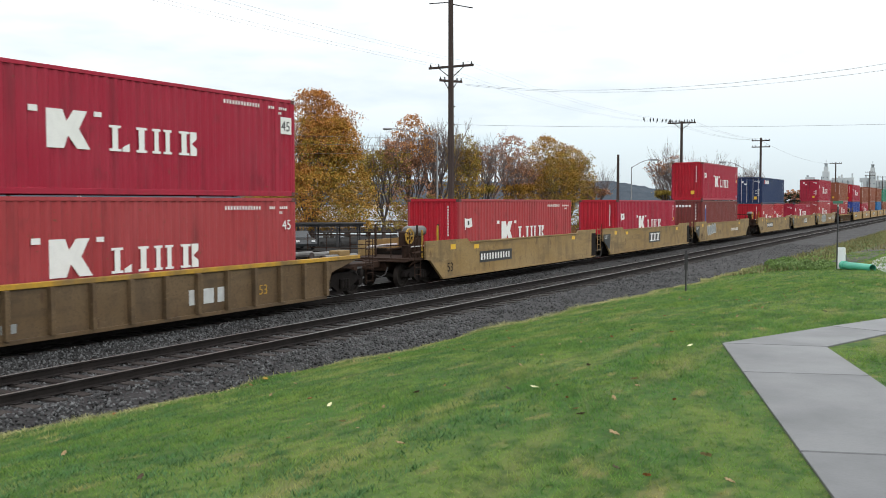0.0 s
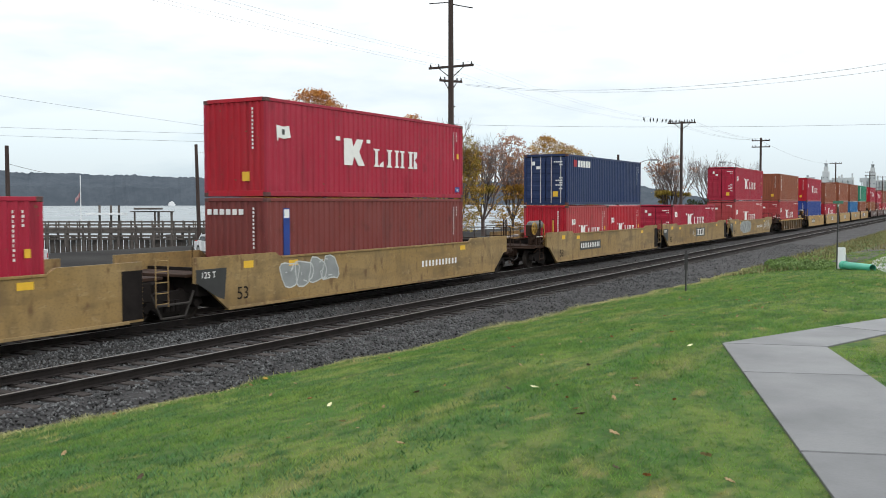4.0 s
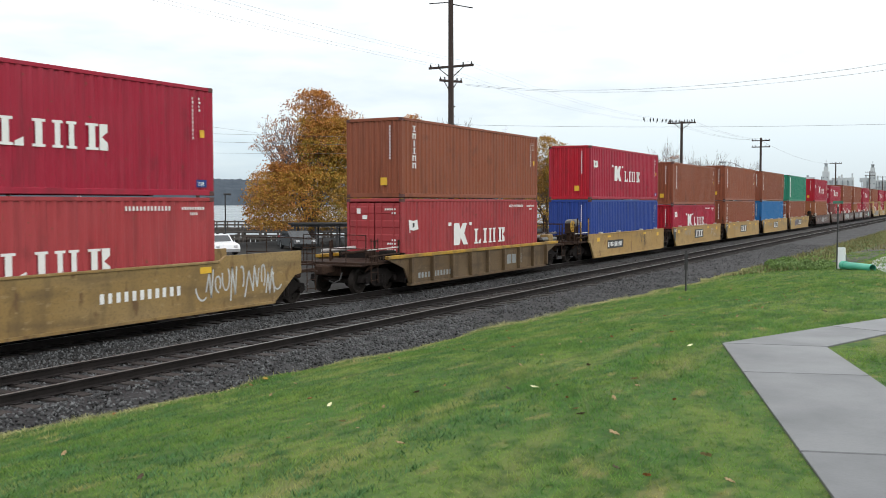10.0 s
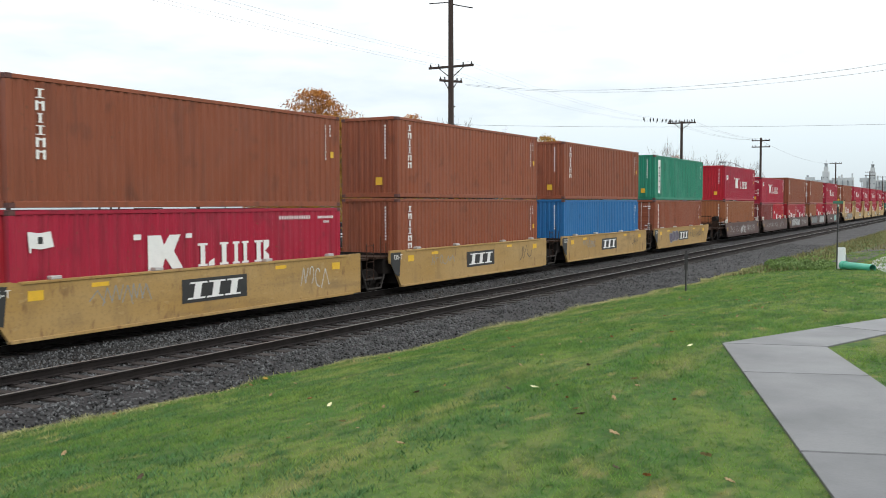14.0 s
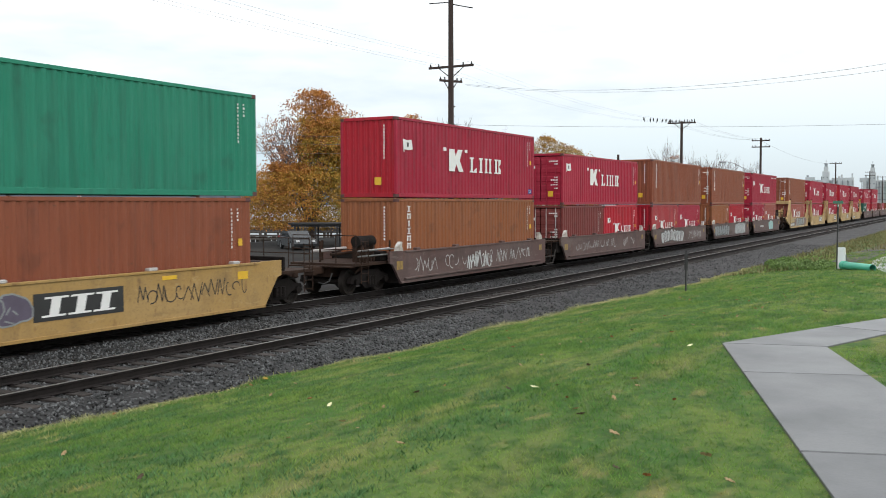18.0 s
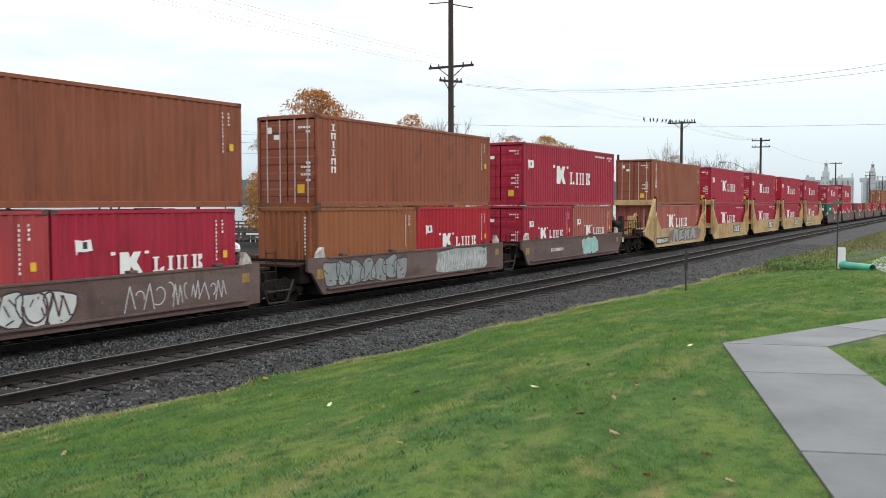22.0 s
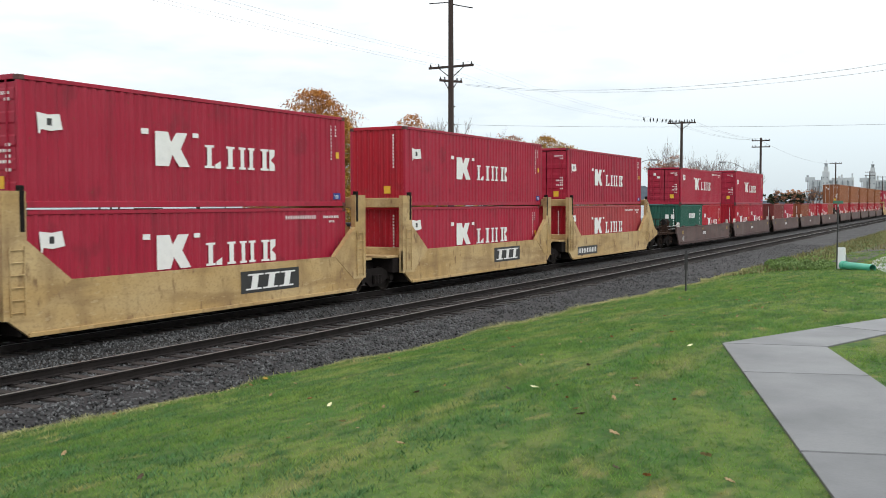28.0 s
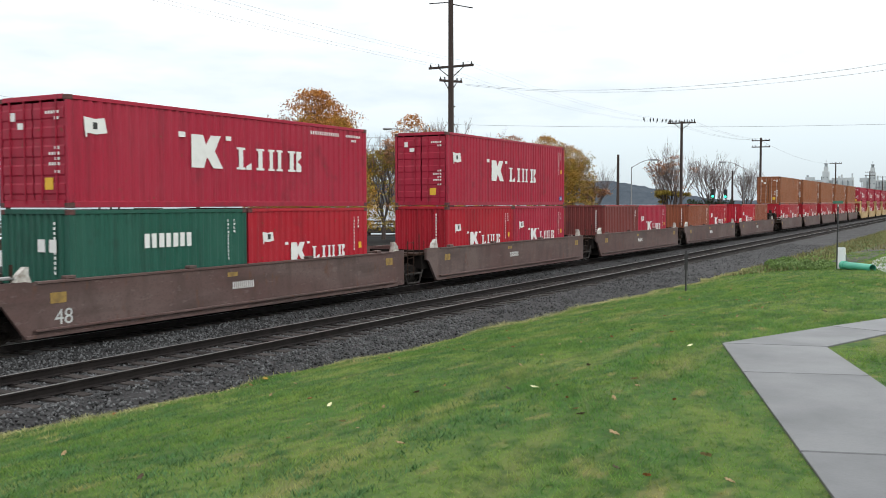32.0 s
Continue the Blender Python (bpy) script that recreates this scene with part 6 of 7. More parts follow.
def street_post():
    p = tagged(new("street_sign"), "dark steel post with two green street name blades", "street sign")
    p.location = (42.8, 4.9, ground_z(42.8, 4.9))
    part("post", Geo().box(-0.03, 0.03, -0.03, 0.03, -0.3, 2.62, 0.005), DARK_METAL, p)
    part("blade", Geo().box(-0.22, 0.22, -0.012, 0.012, 2.62, 2.72, 0.004), SIGN_GREEN, p, "green blade seen nearly edge-on")
    part("blade", Geo().box(-0.012, 0.012, -0.2, 0.2, 2.75, 2.87, 0.004), SIGN_GREEN, p, "green blade facing along the track")
    for z in (2.65,):
        part("blade_lettering", Geo().box(-0.17, 0.17, -0.016, -0.012, z, z + 0.02), WHITE, p, "street name as a plain bar")


SIGN_GREEN = material("green_sign_sheet", (0.06, 0.19, 0.13), 0.4, scale=4, amount=0.2, bump=0)
PIPE_GREEN = material("sea_green_plastic", (0.07, 0.42, 0.29), 0.35, scale=3, amount=0.25, grain_amount=0.1, bump=0.02)
WHITE_PLASTIC = material("white_plastic", (0.75, 0.77, 0.78), 0.4, scale=3, amount=0.15, bump=0.02)
street_post()


def drain_pipe():
    p = tagged(new("drain_pipe"), "sea green plastic drain pipe lying on the grass, open end", "pipe")
    x0, y0, x1, y1 = 42.3, 4.65, 40.7, 3.35
    zc = ground_z(41.5, 4.0) + 0.13
    d = (Vector((x1, y1, 0)) - Vector((x0, y0, 0)))
    L = d.length
    prof = [(0.145, 0.0), (0.155, 0.0), (0.155, L), (0.145, L)]
    g = Geo().lathe([(r, o) for r, o in prof], 22, (0, 0, 0), axis="x")
    q = part("pipe_wall", g, PIPE_GREEN, p)
    part("collar", Geo().lathe([(0.155, 0.05), (0.18, 0.05), (0.18, 0.28), (0.155, 0.28)], 22, (0, 0, 0), axis="x"), PIPE_GREEN, p)
    p.matrix_basis = Matrix.Translation((x0, y0, zc)) @ Euler((0, 0, math.atan2(d.y, d.x))).to_matrix().to_4x4()
    b = tagged(new("pipe_marker"), "white plastic pipe bend standing beside the post", "pipe marker")
    b.location = (42.6, 4.7, ground_z(42.6, 4.7))
    part("bend", Geo().prism([(-0.16, 0.02), (0.32, 0.02), (0.34, 0.26), (0.2, 0.34), (0.16, 0.62), (0.02, 0.86), (-0.14, 0.92)], -0.14, 0.14), WHITE_PLASTIC, b)
    part("dark_band", Geo().box(0.1, 0.3, -0.16, -0.14, 0.3, 0.62).box(0.1, 0.3, 0.14, 0.16, 0.3, 0.62), DARK_METAL, b, "dark strip")


drain_pipe()


def marker_sign():
    s = tagged(new("track_marker"), "grey metal trackside marker on a thin post", "trackside sign")
    x, y = 33.6, 8.85
    z = ground_z(x, y)
    s.location = (x, y, z)
    part("post", Geo().box(-0.025, 0.025, -0.025, 0.025, -0.2, 1.45, 0.004), DARK_METAL, s)
    part("plate", Geo().box(-0.008, 0.008, -0.06, 0.06, 0.75, 1.35, 0.003), DARK_METAL, s, "small grey plate turned to the track")


marker_sign()


def fallen_leaf(x, y, mat, size, k):
    def make():
        pts = []
        for i in range(12):
            a = 6.283 * i / 12
            q = (1.0, 0.72, 0.9, 0.6, 0.82, 0.66, 0.95, 0.7, 0.78, 0.58, 0.88, 0.75)[i]
            pts.append((math.cos(a) * q, math.sin(a) * q * 0.62, 0.4 * abs(math.cos(a * 0.5 + 1)) + 0.12 * (i % 2)))
        g = Geo()
        n = len(pts)
        g.v = [(0, 0, 0.08)] + pts + [(0, 0, 0.05)] + [(p[0], p[1], p[2] - 0.03) for p in pts]
        g.f = [(0, 1 + i, 1 + (i + 1) % n) for i in range(n)] + [(n + 1, n + 2 + (i + 1) % n, n + 2 + i) for i in range(n)]
        return g
    ob = part("fallen_leaf", shared(("fallen_leaf",), make), mat)
    ob.matrix_basis = Matrix.Translation((x, y, (ground_z(x, y) if y < lawn_edge(x) else bed_z(y, x)) + 0.035)) @ Euler((0.3 * math.sin(k), 0.4 * math.cos(k * 2), k)).to_matrix().to_4x4() @ Matrix.Scale(size, 4)
    return tagged(ob, {LEAF_TAN: "curled tan fallen leaf lying on the lawn", LEAF_ORANGE: "orange-brown fallen leaf lying on the lawn", LEAF_YELLOW: "bright yellow fallen leaf at the lawn's edge", LEAF_PALE: "pale cream fallen leaf lying on the lawn", LEAF_DARK: "dark brown wet fallen leaf lying on the lawn"}[mat], "leaf", group="fallen leaves")


LEAF_TAN = material("tan_leaf", (0.34, 0.24, 0.12), 0.7, scale=6, amount=0.4, bump=0.05)
LEAF_ORANGE = material("orange_brown_leaf", (0.32, 0.12, 0.04), 0.7, scale=6, amount=0.4, bump=0.05)
LEAF_YELLOW = material("yellow_leaf", (0.34, 0.24, 0.03), 0.7, scale=6, amount=0.3, bump=0.05)
LEAF_DARK = material("dark_brown_leaf", (0.07, 0.045, 0.025), 0.7, scale=6, amount=0.4, bump=0.05)
LEAF_PALE = material("cream_leaf", (0.75, 0.72, 0.45), 0.7, scale=6, amount=0.2, bump=0.05)


def build_leaves():
    fallen_leaf(13.9, 11.65, LEAF_YELLOW, 0.1, 1.0)
    fallen_leaf(10.5, 4.6, LEAF_PALE, 0.06, 2.0)
    for k, (x, y, m, size) in enumerate(((10.49, 8.0, LEAF_ORANGE, 0.075), (9.79, 7.14, LEAF_PALE, 0.05), (8.88, 3.38, LEAF_DARK, 0.05), (8.27, 2.83, LEAF_TAN, 0.065), (9.79, 3.35, LEAF_TAN, 0.06), (7.1, 2.16, LEAF_ORANGE, 0.055),
                                         (7.35, 4.57, LEAF_TAN, 0.05), (7.91, 1.9, LEAF_TAN, 0.07), (10.02, 2.75, LEAF_ORANGE, 0.05), (13.97, 3.6, LEAF_PALE, 0.06), (10.57, 6.31, LEAF_DARK, 0.05), (10.59, 3.34, LEAF_TAN, 0.05),
                                         (5.98, 6.45, LEAF_DARK, 0.045), (8.41, 5.97, LEAF_TAN, 0.045), (7.27, 1.57, LEAF_TAN, 0.05), (12.79, 5.83, LEAF_TAN, 0.06), (12.41, 4.62, LEAF_DARK, 0.05))):
        fallen_leaf(x, y, m, size, 0.7 + 2.3 * k)
    r = random.Random(5)
    for i in range(90):
        x = r.uniform(6.5, 32)
        y = r.uniform(0.6, lawn_edge(x) - 0.3)
        if x > 8 and y < 3.5 and x < 20:
            y += 3.2
        fallen_leaf(x, min(y, lawn_edge(x) - 0.2), r.choice((LEAF_TAN, LEAF_TAN, LEAF_ORANGE, LEAF_DARK)), r.uniform(0.025, 0.05), i * 1.7)


build_leaves()


# ---- far side: water, hills, pier, trees, poles ----
def build_water():
    g = Geo().add([(-4500, 64, -3.2), (4800, 64, -3.2), (4800, 4800, -3.2), (-4500, 4800, -3.2)], [(0, 1, 2, 3)])
    m = material("grey_sea_water", (0.13, 0.17, 0.19), 0.28, dark=(0.1, 0.14, 0.16), scale=0.02, amount=0.6, grain=0.5, grain_amount=0.3, bump=0.4)
    ob = new("water", g.mesh("water"))
    ob.data.materials.append(m)
    tagged(ob, "calm pale grey sea inlet behind the pier", "water", kind="structure")


build_water()
# Distance haze is put into this blue-grey base colour.
HAZY_HILL = material("hazed_wooded_hill", (0.088, 0.105, 0.125), 1.0, dark=(0.06, 0.075, 0.092), scale=0.012, amount=0.7, grain=0.06, grain_amount=0.6, bump=0, spec=0.0)


def build_hills():
    g = Geo()
    n = 420
    top, foot = [], []
    for i in range(n):
        a = radians(8 + 62 * i / (n - 1))
        r = 3450 + 60 * math.sin(i * 0.07)
        h = 108 + 14 * math.sin(i * 0.021 + 1.0) + 5 * noise.noise(Vector((i * 0.11, 0, 0)))
        h *= float(np.interp(math.degrees(a), (8, 13, 16, 19, 24, 70), (0.05, 0.08, 0.4, 0.72, 0.85, 1.04)))
        h += 9 * max(noise.noise(Vector((i * 0.9, 4, 0))), 0) + 5 * random.Random(i).random()
        top.append(((r + 300) * math.cos(a), (r + 300) * math.sin(a), h))
        foot.append((r * math.cos(a), r * math.sin(a), -3.3))
    mid = [((a[0] + b[0]) / 2 - 60, (a[1] + b[1]) / 2 - 60, a[2] * 0.55 + 6 * noise.noise(Vector((i * 0.3, 9, 0)))) for i, (a, b) in enumerate(zip(top, foot))]
    g.v = foot + mid + top
    for i in range(n - 1):
        g.f += [(i, i + 1, n + i + 1, n + i), (n + i, n + i + 1, 2 * n + i + 1, 2 * n + i)]
    ob = new("backdrop_hills", g.mesh("backdrop_hills"))
    ob.data.materials.append(HAZY_HILL)
    tagged(ob, "long wooded shoreline across the water, haze in its blue-grey colour", "hills", kind="structure")


build_hills()


# trees
BARK = material("grey_brown_bark", (0.11, 0.085, 0.075), 0.9, dark=(0.05, 0.04, 0.036), scale=3, amount=0.6, streak=4, grain=14, grain_amount=0.5, bump=0.4)
TWIG = material("pale_twig_bark", (0.17, 0.135, 0.128), 0.9, dark=(0.1, 0.08, 0.07), scale=3, amount=0.5, grain=10, grain_amount=0.3, bump=0.1)


# The dark noise clumps put shade within the foliage into the leaf colour.
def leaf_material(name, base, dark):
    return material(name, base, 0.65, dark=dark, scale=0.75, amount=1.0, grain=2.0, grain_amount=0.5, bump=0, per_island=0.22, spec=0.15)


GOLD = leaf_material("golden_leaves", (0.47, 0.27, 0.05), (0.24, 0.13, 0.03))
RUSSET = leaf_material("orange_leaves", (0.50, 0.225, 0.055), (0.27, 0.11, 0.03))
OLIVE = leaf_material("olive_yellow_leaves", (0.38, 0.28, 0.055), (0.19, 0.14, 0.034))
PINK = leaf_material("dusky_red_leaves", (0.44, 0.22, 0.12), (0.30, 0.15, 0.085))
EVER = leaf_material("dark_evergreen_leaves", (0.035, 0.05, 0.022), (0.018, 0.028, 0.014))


def tree(x, y, height, spread, label, leaves=(), seed=1, clear=0.16, levels=5, upright=0.5, twig_r=0.012, leaf_size=0.09, base_z=-0.5, bark=BARK, fill=0.5, crown=(0.3, 0.7, 0.95, 1.0, 0.85, 0.55, 0.1)):
    """A trunk that forks into limbs and twigs; leaves: (material, count, lowest, highest, side lean) in shares of the height."""
    r = random.Random(seed)
    t = tagged(new("tree"), label, "tree", group="trees by the water")
    t.location = (x, y, base_z)
    thick, thin = Geo(), Geo()
    tips = []

    def grow(p, d, length, rad, level):
        q = p + d * length
        bend = Vector((r.uniform(-1, 1), r.uniform(-1, 1), r.uniform(-0.3, 0.6))) * 0.12 * length
        mid = p + d * length * 0.5 + bend
        g = thick if level <= 2 else thin
        sides = 7 if level < 2 else (5 if level == 2 else 3)
        g.rod(p, mid, rad, sides, rad * 0.82, caps=False)
        g.rod(mid, q, rad * 0.82, sides, max(rad * 0.6, twig_r * 0.6), caps=False)
        if level >= 3:
            tips.append(mid), tips.append(q)
        if level >= levels:
            return
        for k in range(3 if level < 4 else 2 + (r.random() < 0.4)):
            side = Vector((r.uniform(-1, 1), r.uniform(-1, 1), r.uniform(-0.35, 0.75)))
            nd = (d * (0.75 + upright * 0.5) + side * (0.62 if level else 0.8) + Vector((0, 0, upright * 0.35))).normalized()
            start = p + (q - p) * r.uniform(0.45, 1.0) if k else q
            grow(start, nd, length * r.uniform(0.6, 0.86), max(rad * 0.6, twig_r), level + 1)

    trunk_h = height * clear
    base_r = height * 0.018
    thick.rod((0, 0, -0.2), (0, 0, trunk_h * 0.25), base_r * 1.6, 9, base_r * 1.1, caps=False)
    thick.rod((0, 0, trunk_h * 0.25), (0.03 * height * r.uniform(-1, 1), 0, trunk_h), base_r * 1.1, 9, base_r, caps=False)
    limbs = 7
    for k in range(limbs):
        a = 6.283 * k / limbs + r.uniform(-0.4, 0.4)
        out = r.uniform(0.45, 1.0) if k else 0.05
        d = Vector((math.cos(a) * out * spread / height * 2.2, math.sin(a) * out * spread / height * 2.2, 0.8 + upright * 0.6)).normalized()
        grow(Vector((0, 0, trunk_h * r.uniform(0.75, 1.0))), d, (height - trunk_h) * r.uniform(0.26, 0.34), base_r * r.uniform(0.5, 0.7), 1)
    hi = max(v[2] for v in thin.v)
    k = height / hi
    wide = max(max(abs(v[0]) for v in thin.v), 0.1)
    kx = spread / wide
    for g in (thick, thin):
        g.v = [(v[0] * kx, v[1] * kx, v[2] * k) for v in g.v]
    tips = [Vector((p.x * kx, p.y * kx, p.z * k)) for p in tips]
    part("trunk", thick, bark, t)
    tw = part("fine_branching", thin, TWIG, t)
    tagged(tw, kind="stuff")
    for i, (mat, count, lo, hi_, lean) in enumerate(leaves):
        count = int(count * 2.1)
        rr = np.random.default_rng(seed * 10 + i)

        def sided(a):
            side = (a[:, 0] * 0.6 - a[:, 1] * 0.8) * lean
            return a[side > -0.1 * spread + rr.normal(0, 0.1 * spread, len(a))] if lean else a
        arr = np.array([tuple(p) for p in tips])
        arr = sided(arr[(arr[:, 2] >= lo * height) & (arr[:, 2] <= hi_ * height)])
        bunches = [arr[rr.integers(0, len(arr), max(count // 30, 14))]] if len(arr) else []
        if fill:
            m = int(max(count // 30, 14) * fill * 3)
            zf = rr.uniform(lo, hi_, m)
            q = np.interp(zf, (0.0, 0.12, 0.3, 0.5, 0.75, 0.9, 1.0), crown) * spread * np.sqrt(rr.uniform(0.2, 1.0, m))
            th = rr.uniform(0, 6.283, m)
            env = sided(np.stack([np.cos(th) * q, np.sin(th) * q, zf * height], 1))
            bunches.append(env[:int(len(env) / 2)])
        if not bunches:
            continue
        centres = np.concatenate(bunches)
        c = centres[rr.integers(0, len(centres), count)] + rr.normal(0, 0.0185 * height, (count, 3)) * np.array((1, 1, 0.55))
        c[:, 2] = np.maximum(c[:, 2], lo * height * 0.9)
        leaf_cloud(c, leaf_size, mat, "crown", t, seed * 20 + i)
    return t


def build_trees():
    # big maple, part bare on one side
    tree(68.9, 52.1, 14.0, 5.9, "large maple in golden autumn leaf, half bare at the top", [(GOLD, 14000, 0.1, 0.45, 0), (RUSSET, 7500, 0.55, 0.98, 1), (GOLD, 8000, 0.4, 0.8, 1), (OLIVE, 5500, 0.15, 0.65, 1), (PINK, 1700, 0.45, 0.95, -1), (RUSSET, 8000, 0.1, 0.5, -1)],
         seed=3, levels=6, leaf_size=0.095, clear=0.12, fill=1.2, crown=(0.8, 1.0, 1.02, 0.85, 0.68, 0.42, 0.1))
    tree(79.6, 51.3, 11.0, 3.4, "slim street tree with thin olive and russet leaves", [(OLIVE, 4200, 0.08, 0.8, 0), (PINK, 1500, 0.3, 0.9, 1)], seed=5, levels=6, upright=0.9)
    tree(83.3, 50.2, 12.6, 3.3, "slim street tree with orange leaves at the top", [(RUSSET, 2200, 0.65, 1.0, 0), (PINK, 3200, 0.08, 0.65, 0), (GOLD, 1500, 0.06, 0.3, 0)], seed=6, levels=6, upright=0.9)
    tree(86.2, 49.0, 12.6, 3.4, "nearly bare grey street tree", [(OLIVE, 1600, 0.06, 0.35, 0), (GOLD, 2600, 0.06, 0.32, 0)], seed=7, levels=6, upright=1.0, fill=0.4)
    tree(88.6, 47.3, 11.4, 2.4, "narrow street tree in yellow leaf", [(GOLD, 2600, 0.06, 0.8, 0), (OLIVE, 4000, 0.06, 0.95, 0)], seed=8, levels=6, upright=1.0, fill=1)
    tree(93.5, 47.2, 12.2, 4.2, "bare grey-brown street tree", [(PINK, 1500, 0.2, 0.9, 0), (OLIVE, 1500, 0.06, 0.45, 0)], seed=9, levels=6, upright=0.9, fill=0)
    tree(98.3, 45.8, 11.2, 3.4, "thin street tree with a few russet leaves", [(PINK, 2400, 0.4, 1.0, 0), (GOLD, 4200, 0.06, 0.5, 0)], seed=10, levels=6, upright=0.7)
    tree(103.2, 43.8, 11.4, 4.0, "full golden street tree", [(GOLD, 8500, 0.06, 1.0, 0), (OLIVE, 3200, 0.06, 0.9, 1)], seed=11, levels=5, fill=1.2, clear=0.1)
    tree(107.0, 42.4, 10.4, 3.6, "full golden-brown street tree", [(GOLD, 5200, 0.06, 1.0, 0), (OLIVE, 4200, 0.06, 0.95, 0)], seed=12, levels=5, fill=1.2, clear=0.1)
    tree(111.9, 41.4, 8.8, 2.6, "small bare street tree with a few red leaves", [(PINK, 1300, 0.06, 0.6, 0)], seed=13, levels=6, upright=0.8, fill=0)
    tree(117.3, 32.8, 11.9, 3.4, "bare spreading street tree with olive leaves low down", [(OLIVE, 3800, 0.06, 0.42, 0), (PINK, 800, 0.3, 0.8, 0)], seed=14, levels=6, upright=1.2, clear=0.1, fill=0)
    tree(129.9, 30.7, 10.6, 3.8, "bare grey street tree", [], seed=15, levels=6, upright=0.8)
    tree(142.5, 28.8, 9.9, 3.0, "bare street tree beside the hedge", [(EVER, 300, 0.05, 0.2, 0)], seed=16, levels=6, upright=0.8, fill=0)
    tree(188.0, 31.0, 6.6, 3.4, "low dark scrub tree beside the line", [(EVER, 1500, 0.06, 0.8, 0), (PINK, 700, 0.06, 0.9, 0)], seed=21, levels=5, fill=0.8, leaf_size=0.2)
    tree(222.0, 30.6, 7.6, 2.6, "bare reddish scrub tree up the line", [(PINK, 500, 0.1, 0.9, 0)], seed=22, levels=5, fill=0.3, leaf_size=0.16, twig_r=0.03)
    # dark hedge under the far trees
    for i, (x, y) in enumerate(((126.0, 32.0), (130.5, 30.6), (134.5, 29.4), (139.0, 27.6))):
        h = tagged(new("hedge"), "dark evergreen hedge under bare trees", "hedge", group="hedges by the crossing")
        h.location = (x, y, -0.5)
        rr = np.random.default_rng(90 + i)
        m = 1700
        c = np.stack([rr.uniform(-2.4, 2.4, m), rr.uniform(-1.0, 1.0, m), rr.uniform(0.1, 3.9, m) ** 1.0], 1)
        c[:, 2] *= 0.75 + 0.3 * np.cos(c[:, 0] * 0.9 + i)
        leaf_cloud(c, 0.2, EVER, "foliage", h, 95 + i)
        part("stems", Geo().rod((-1, 0, -0.1), (-1.2, 0, 2.5), 0.06, 5).rod((1, 0, -0.1), (1.1, 0, 2.5), 0.06, 5), BARK, h)


build_trees()


# poles and wires
def utility_pole(x, y, top, arms, label, r0=0.19, lean=0.0):
    """arms: (height, half length, turn in degrees, braces)."""
    p = tagged(new("utility_pole"), label, "utility pole", group="wooden utility poles")
    p.location = (x, y, -0.5)
    part("pole", Geo().rod((0, 0, -0.3), (lean, 0, top + 0.5), r0, 12, r0 * 0.72), WOOD_POLE, p)
    for z, half, turn, brace in arms:
        c, s = math.cos(radians(turn)), math.sin(radians(turn))
        g = Geo().box(-0.06, 0.06, -half, half, -0.07, 0.07, 0.01)
        arm = part("crossarm", g, WOOD_POLE, p)
        arm.matrix_local = Matrix.Translation((0, 0, z + 0.5)) @ Euler((0, 0, radians(turn))).to_matrix().to_4x4()
        for k in (-0.92, -0.55, 0.55, 0.92):
            part("insulator", shared(("insulator",), lambda: Geo().lathe([(0.0, 0.0), (0.05, 0.0), (0.06, 0.06), (0.03, 0.08), (0.05, 0.14), (0.0, 0.18)], 8, (0, 0, 0.07), axis="z")), DARK_METAL, arm, loc=(0, k * half, 0))
        if brace:
            for sg in (-1, 1):
                part("brace", Geo().rod((0.05, sg * half * 0.55, -0.06), (0.05, 0, -0.75), 0.03, 5), WOOD_POLE, arm)
    return p


def build_poles():
    main = utility_pole(54.4, 29.8, 18.6, [(11.98, 1.65, 0, True), (11.05, 0.85, 60, True)], "tall dark wooden utility pole with crossarms and wires", 0.22)
    for s in (-1, 1):
        part("post_insulator", Geo().rod((0.1 * s, -0.1 * s, 16.5 + (0.12 if s < 0 else 0)), (0.2 * s, -1.5 * s, 16.4 - 0.25 * s), 0.035, 8), DARK_METAL, main, "grey horizontal line insulator")
    part("cable_bracket", Geo().box(-0.1, 0.5, -0.05, 0.05, 9.9, 9.98), DARK_METAL, main)
    utility_pole(106.1, 28.6, 12.25, [(12.05, 1.55, 8, True)], "wooden utility pole with a single wide crossarm")
    utility_pole(139.5, 26.3, 12.3, [(11.9, 1.25, 10, False), (11.0, 1.25, 10, False)], "wooden utility pole with two crossarms")
    utility_pole(231.9, 27.2, 12.25, [(12.0, 1.3, 10, False)], "distant wooden utility pole")
    utility_pole(317.8, 27.5, 12.8, [(12.4, 1.4, 10, False), (11.4, 1.4, 10, False)], "distant wooden utility pole")
    utility_pole(363.8, 27.3, 12.25, [(12.0, 1.4, 10, False)], "distant wooden utility pole")
    utility_pole(87.0, 29.5, 7.7, [], "short dark wooden pole with no crossarm", 0.16)
    utility_pole(117.9, 25.5, 7.0, [], "short thin wooden pole", 0.15)
    utility_pole(46.9, 64.3, 7.55, [], "dark wooden pole at the shore", 0.2)
    utility_pole(57.0, 54.4, 7.85, [], "dark wooden pole beside the car park", 0.17, -0.25)


build_poles()
WIRE = material("dark_wire", (0.16, 0.17, 0.18), 0.7, bump=0)


def wire(a, b, sag, r=0.012, label="thin dark overhead wire"):
    n = 16
    g = Geo().tube([Vector(a).lerp(Vector(b), i / n) - Vector((0, 0, 4 * sag * (i / n) * (1 - i / n))) for i in range(n + 1)], r * 0.62, 5)
    return tagged(part("overhead_wire", g, WIRE), label, "wire", group="overhead wires")


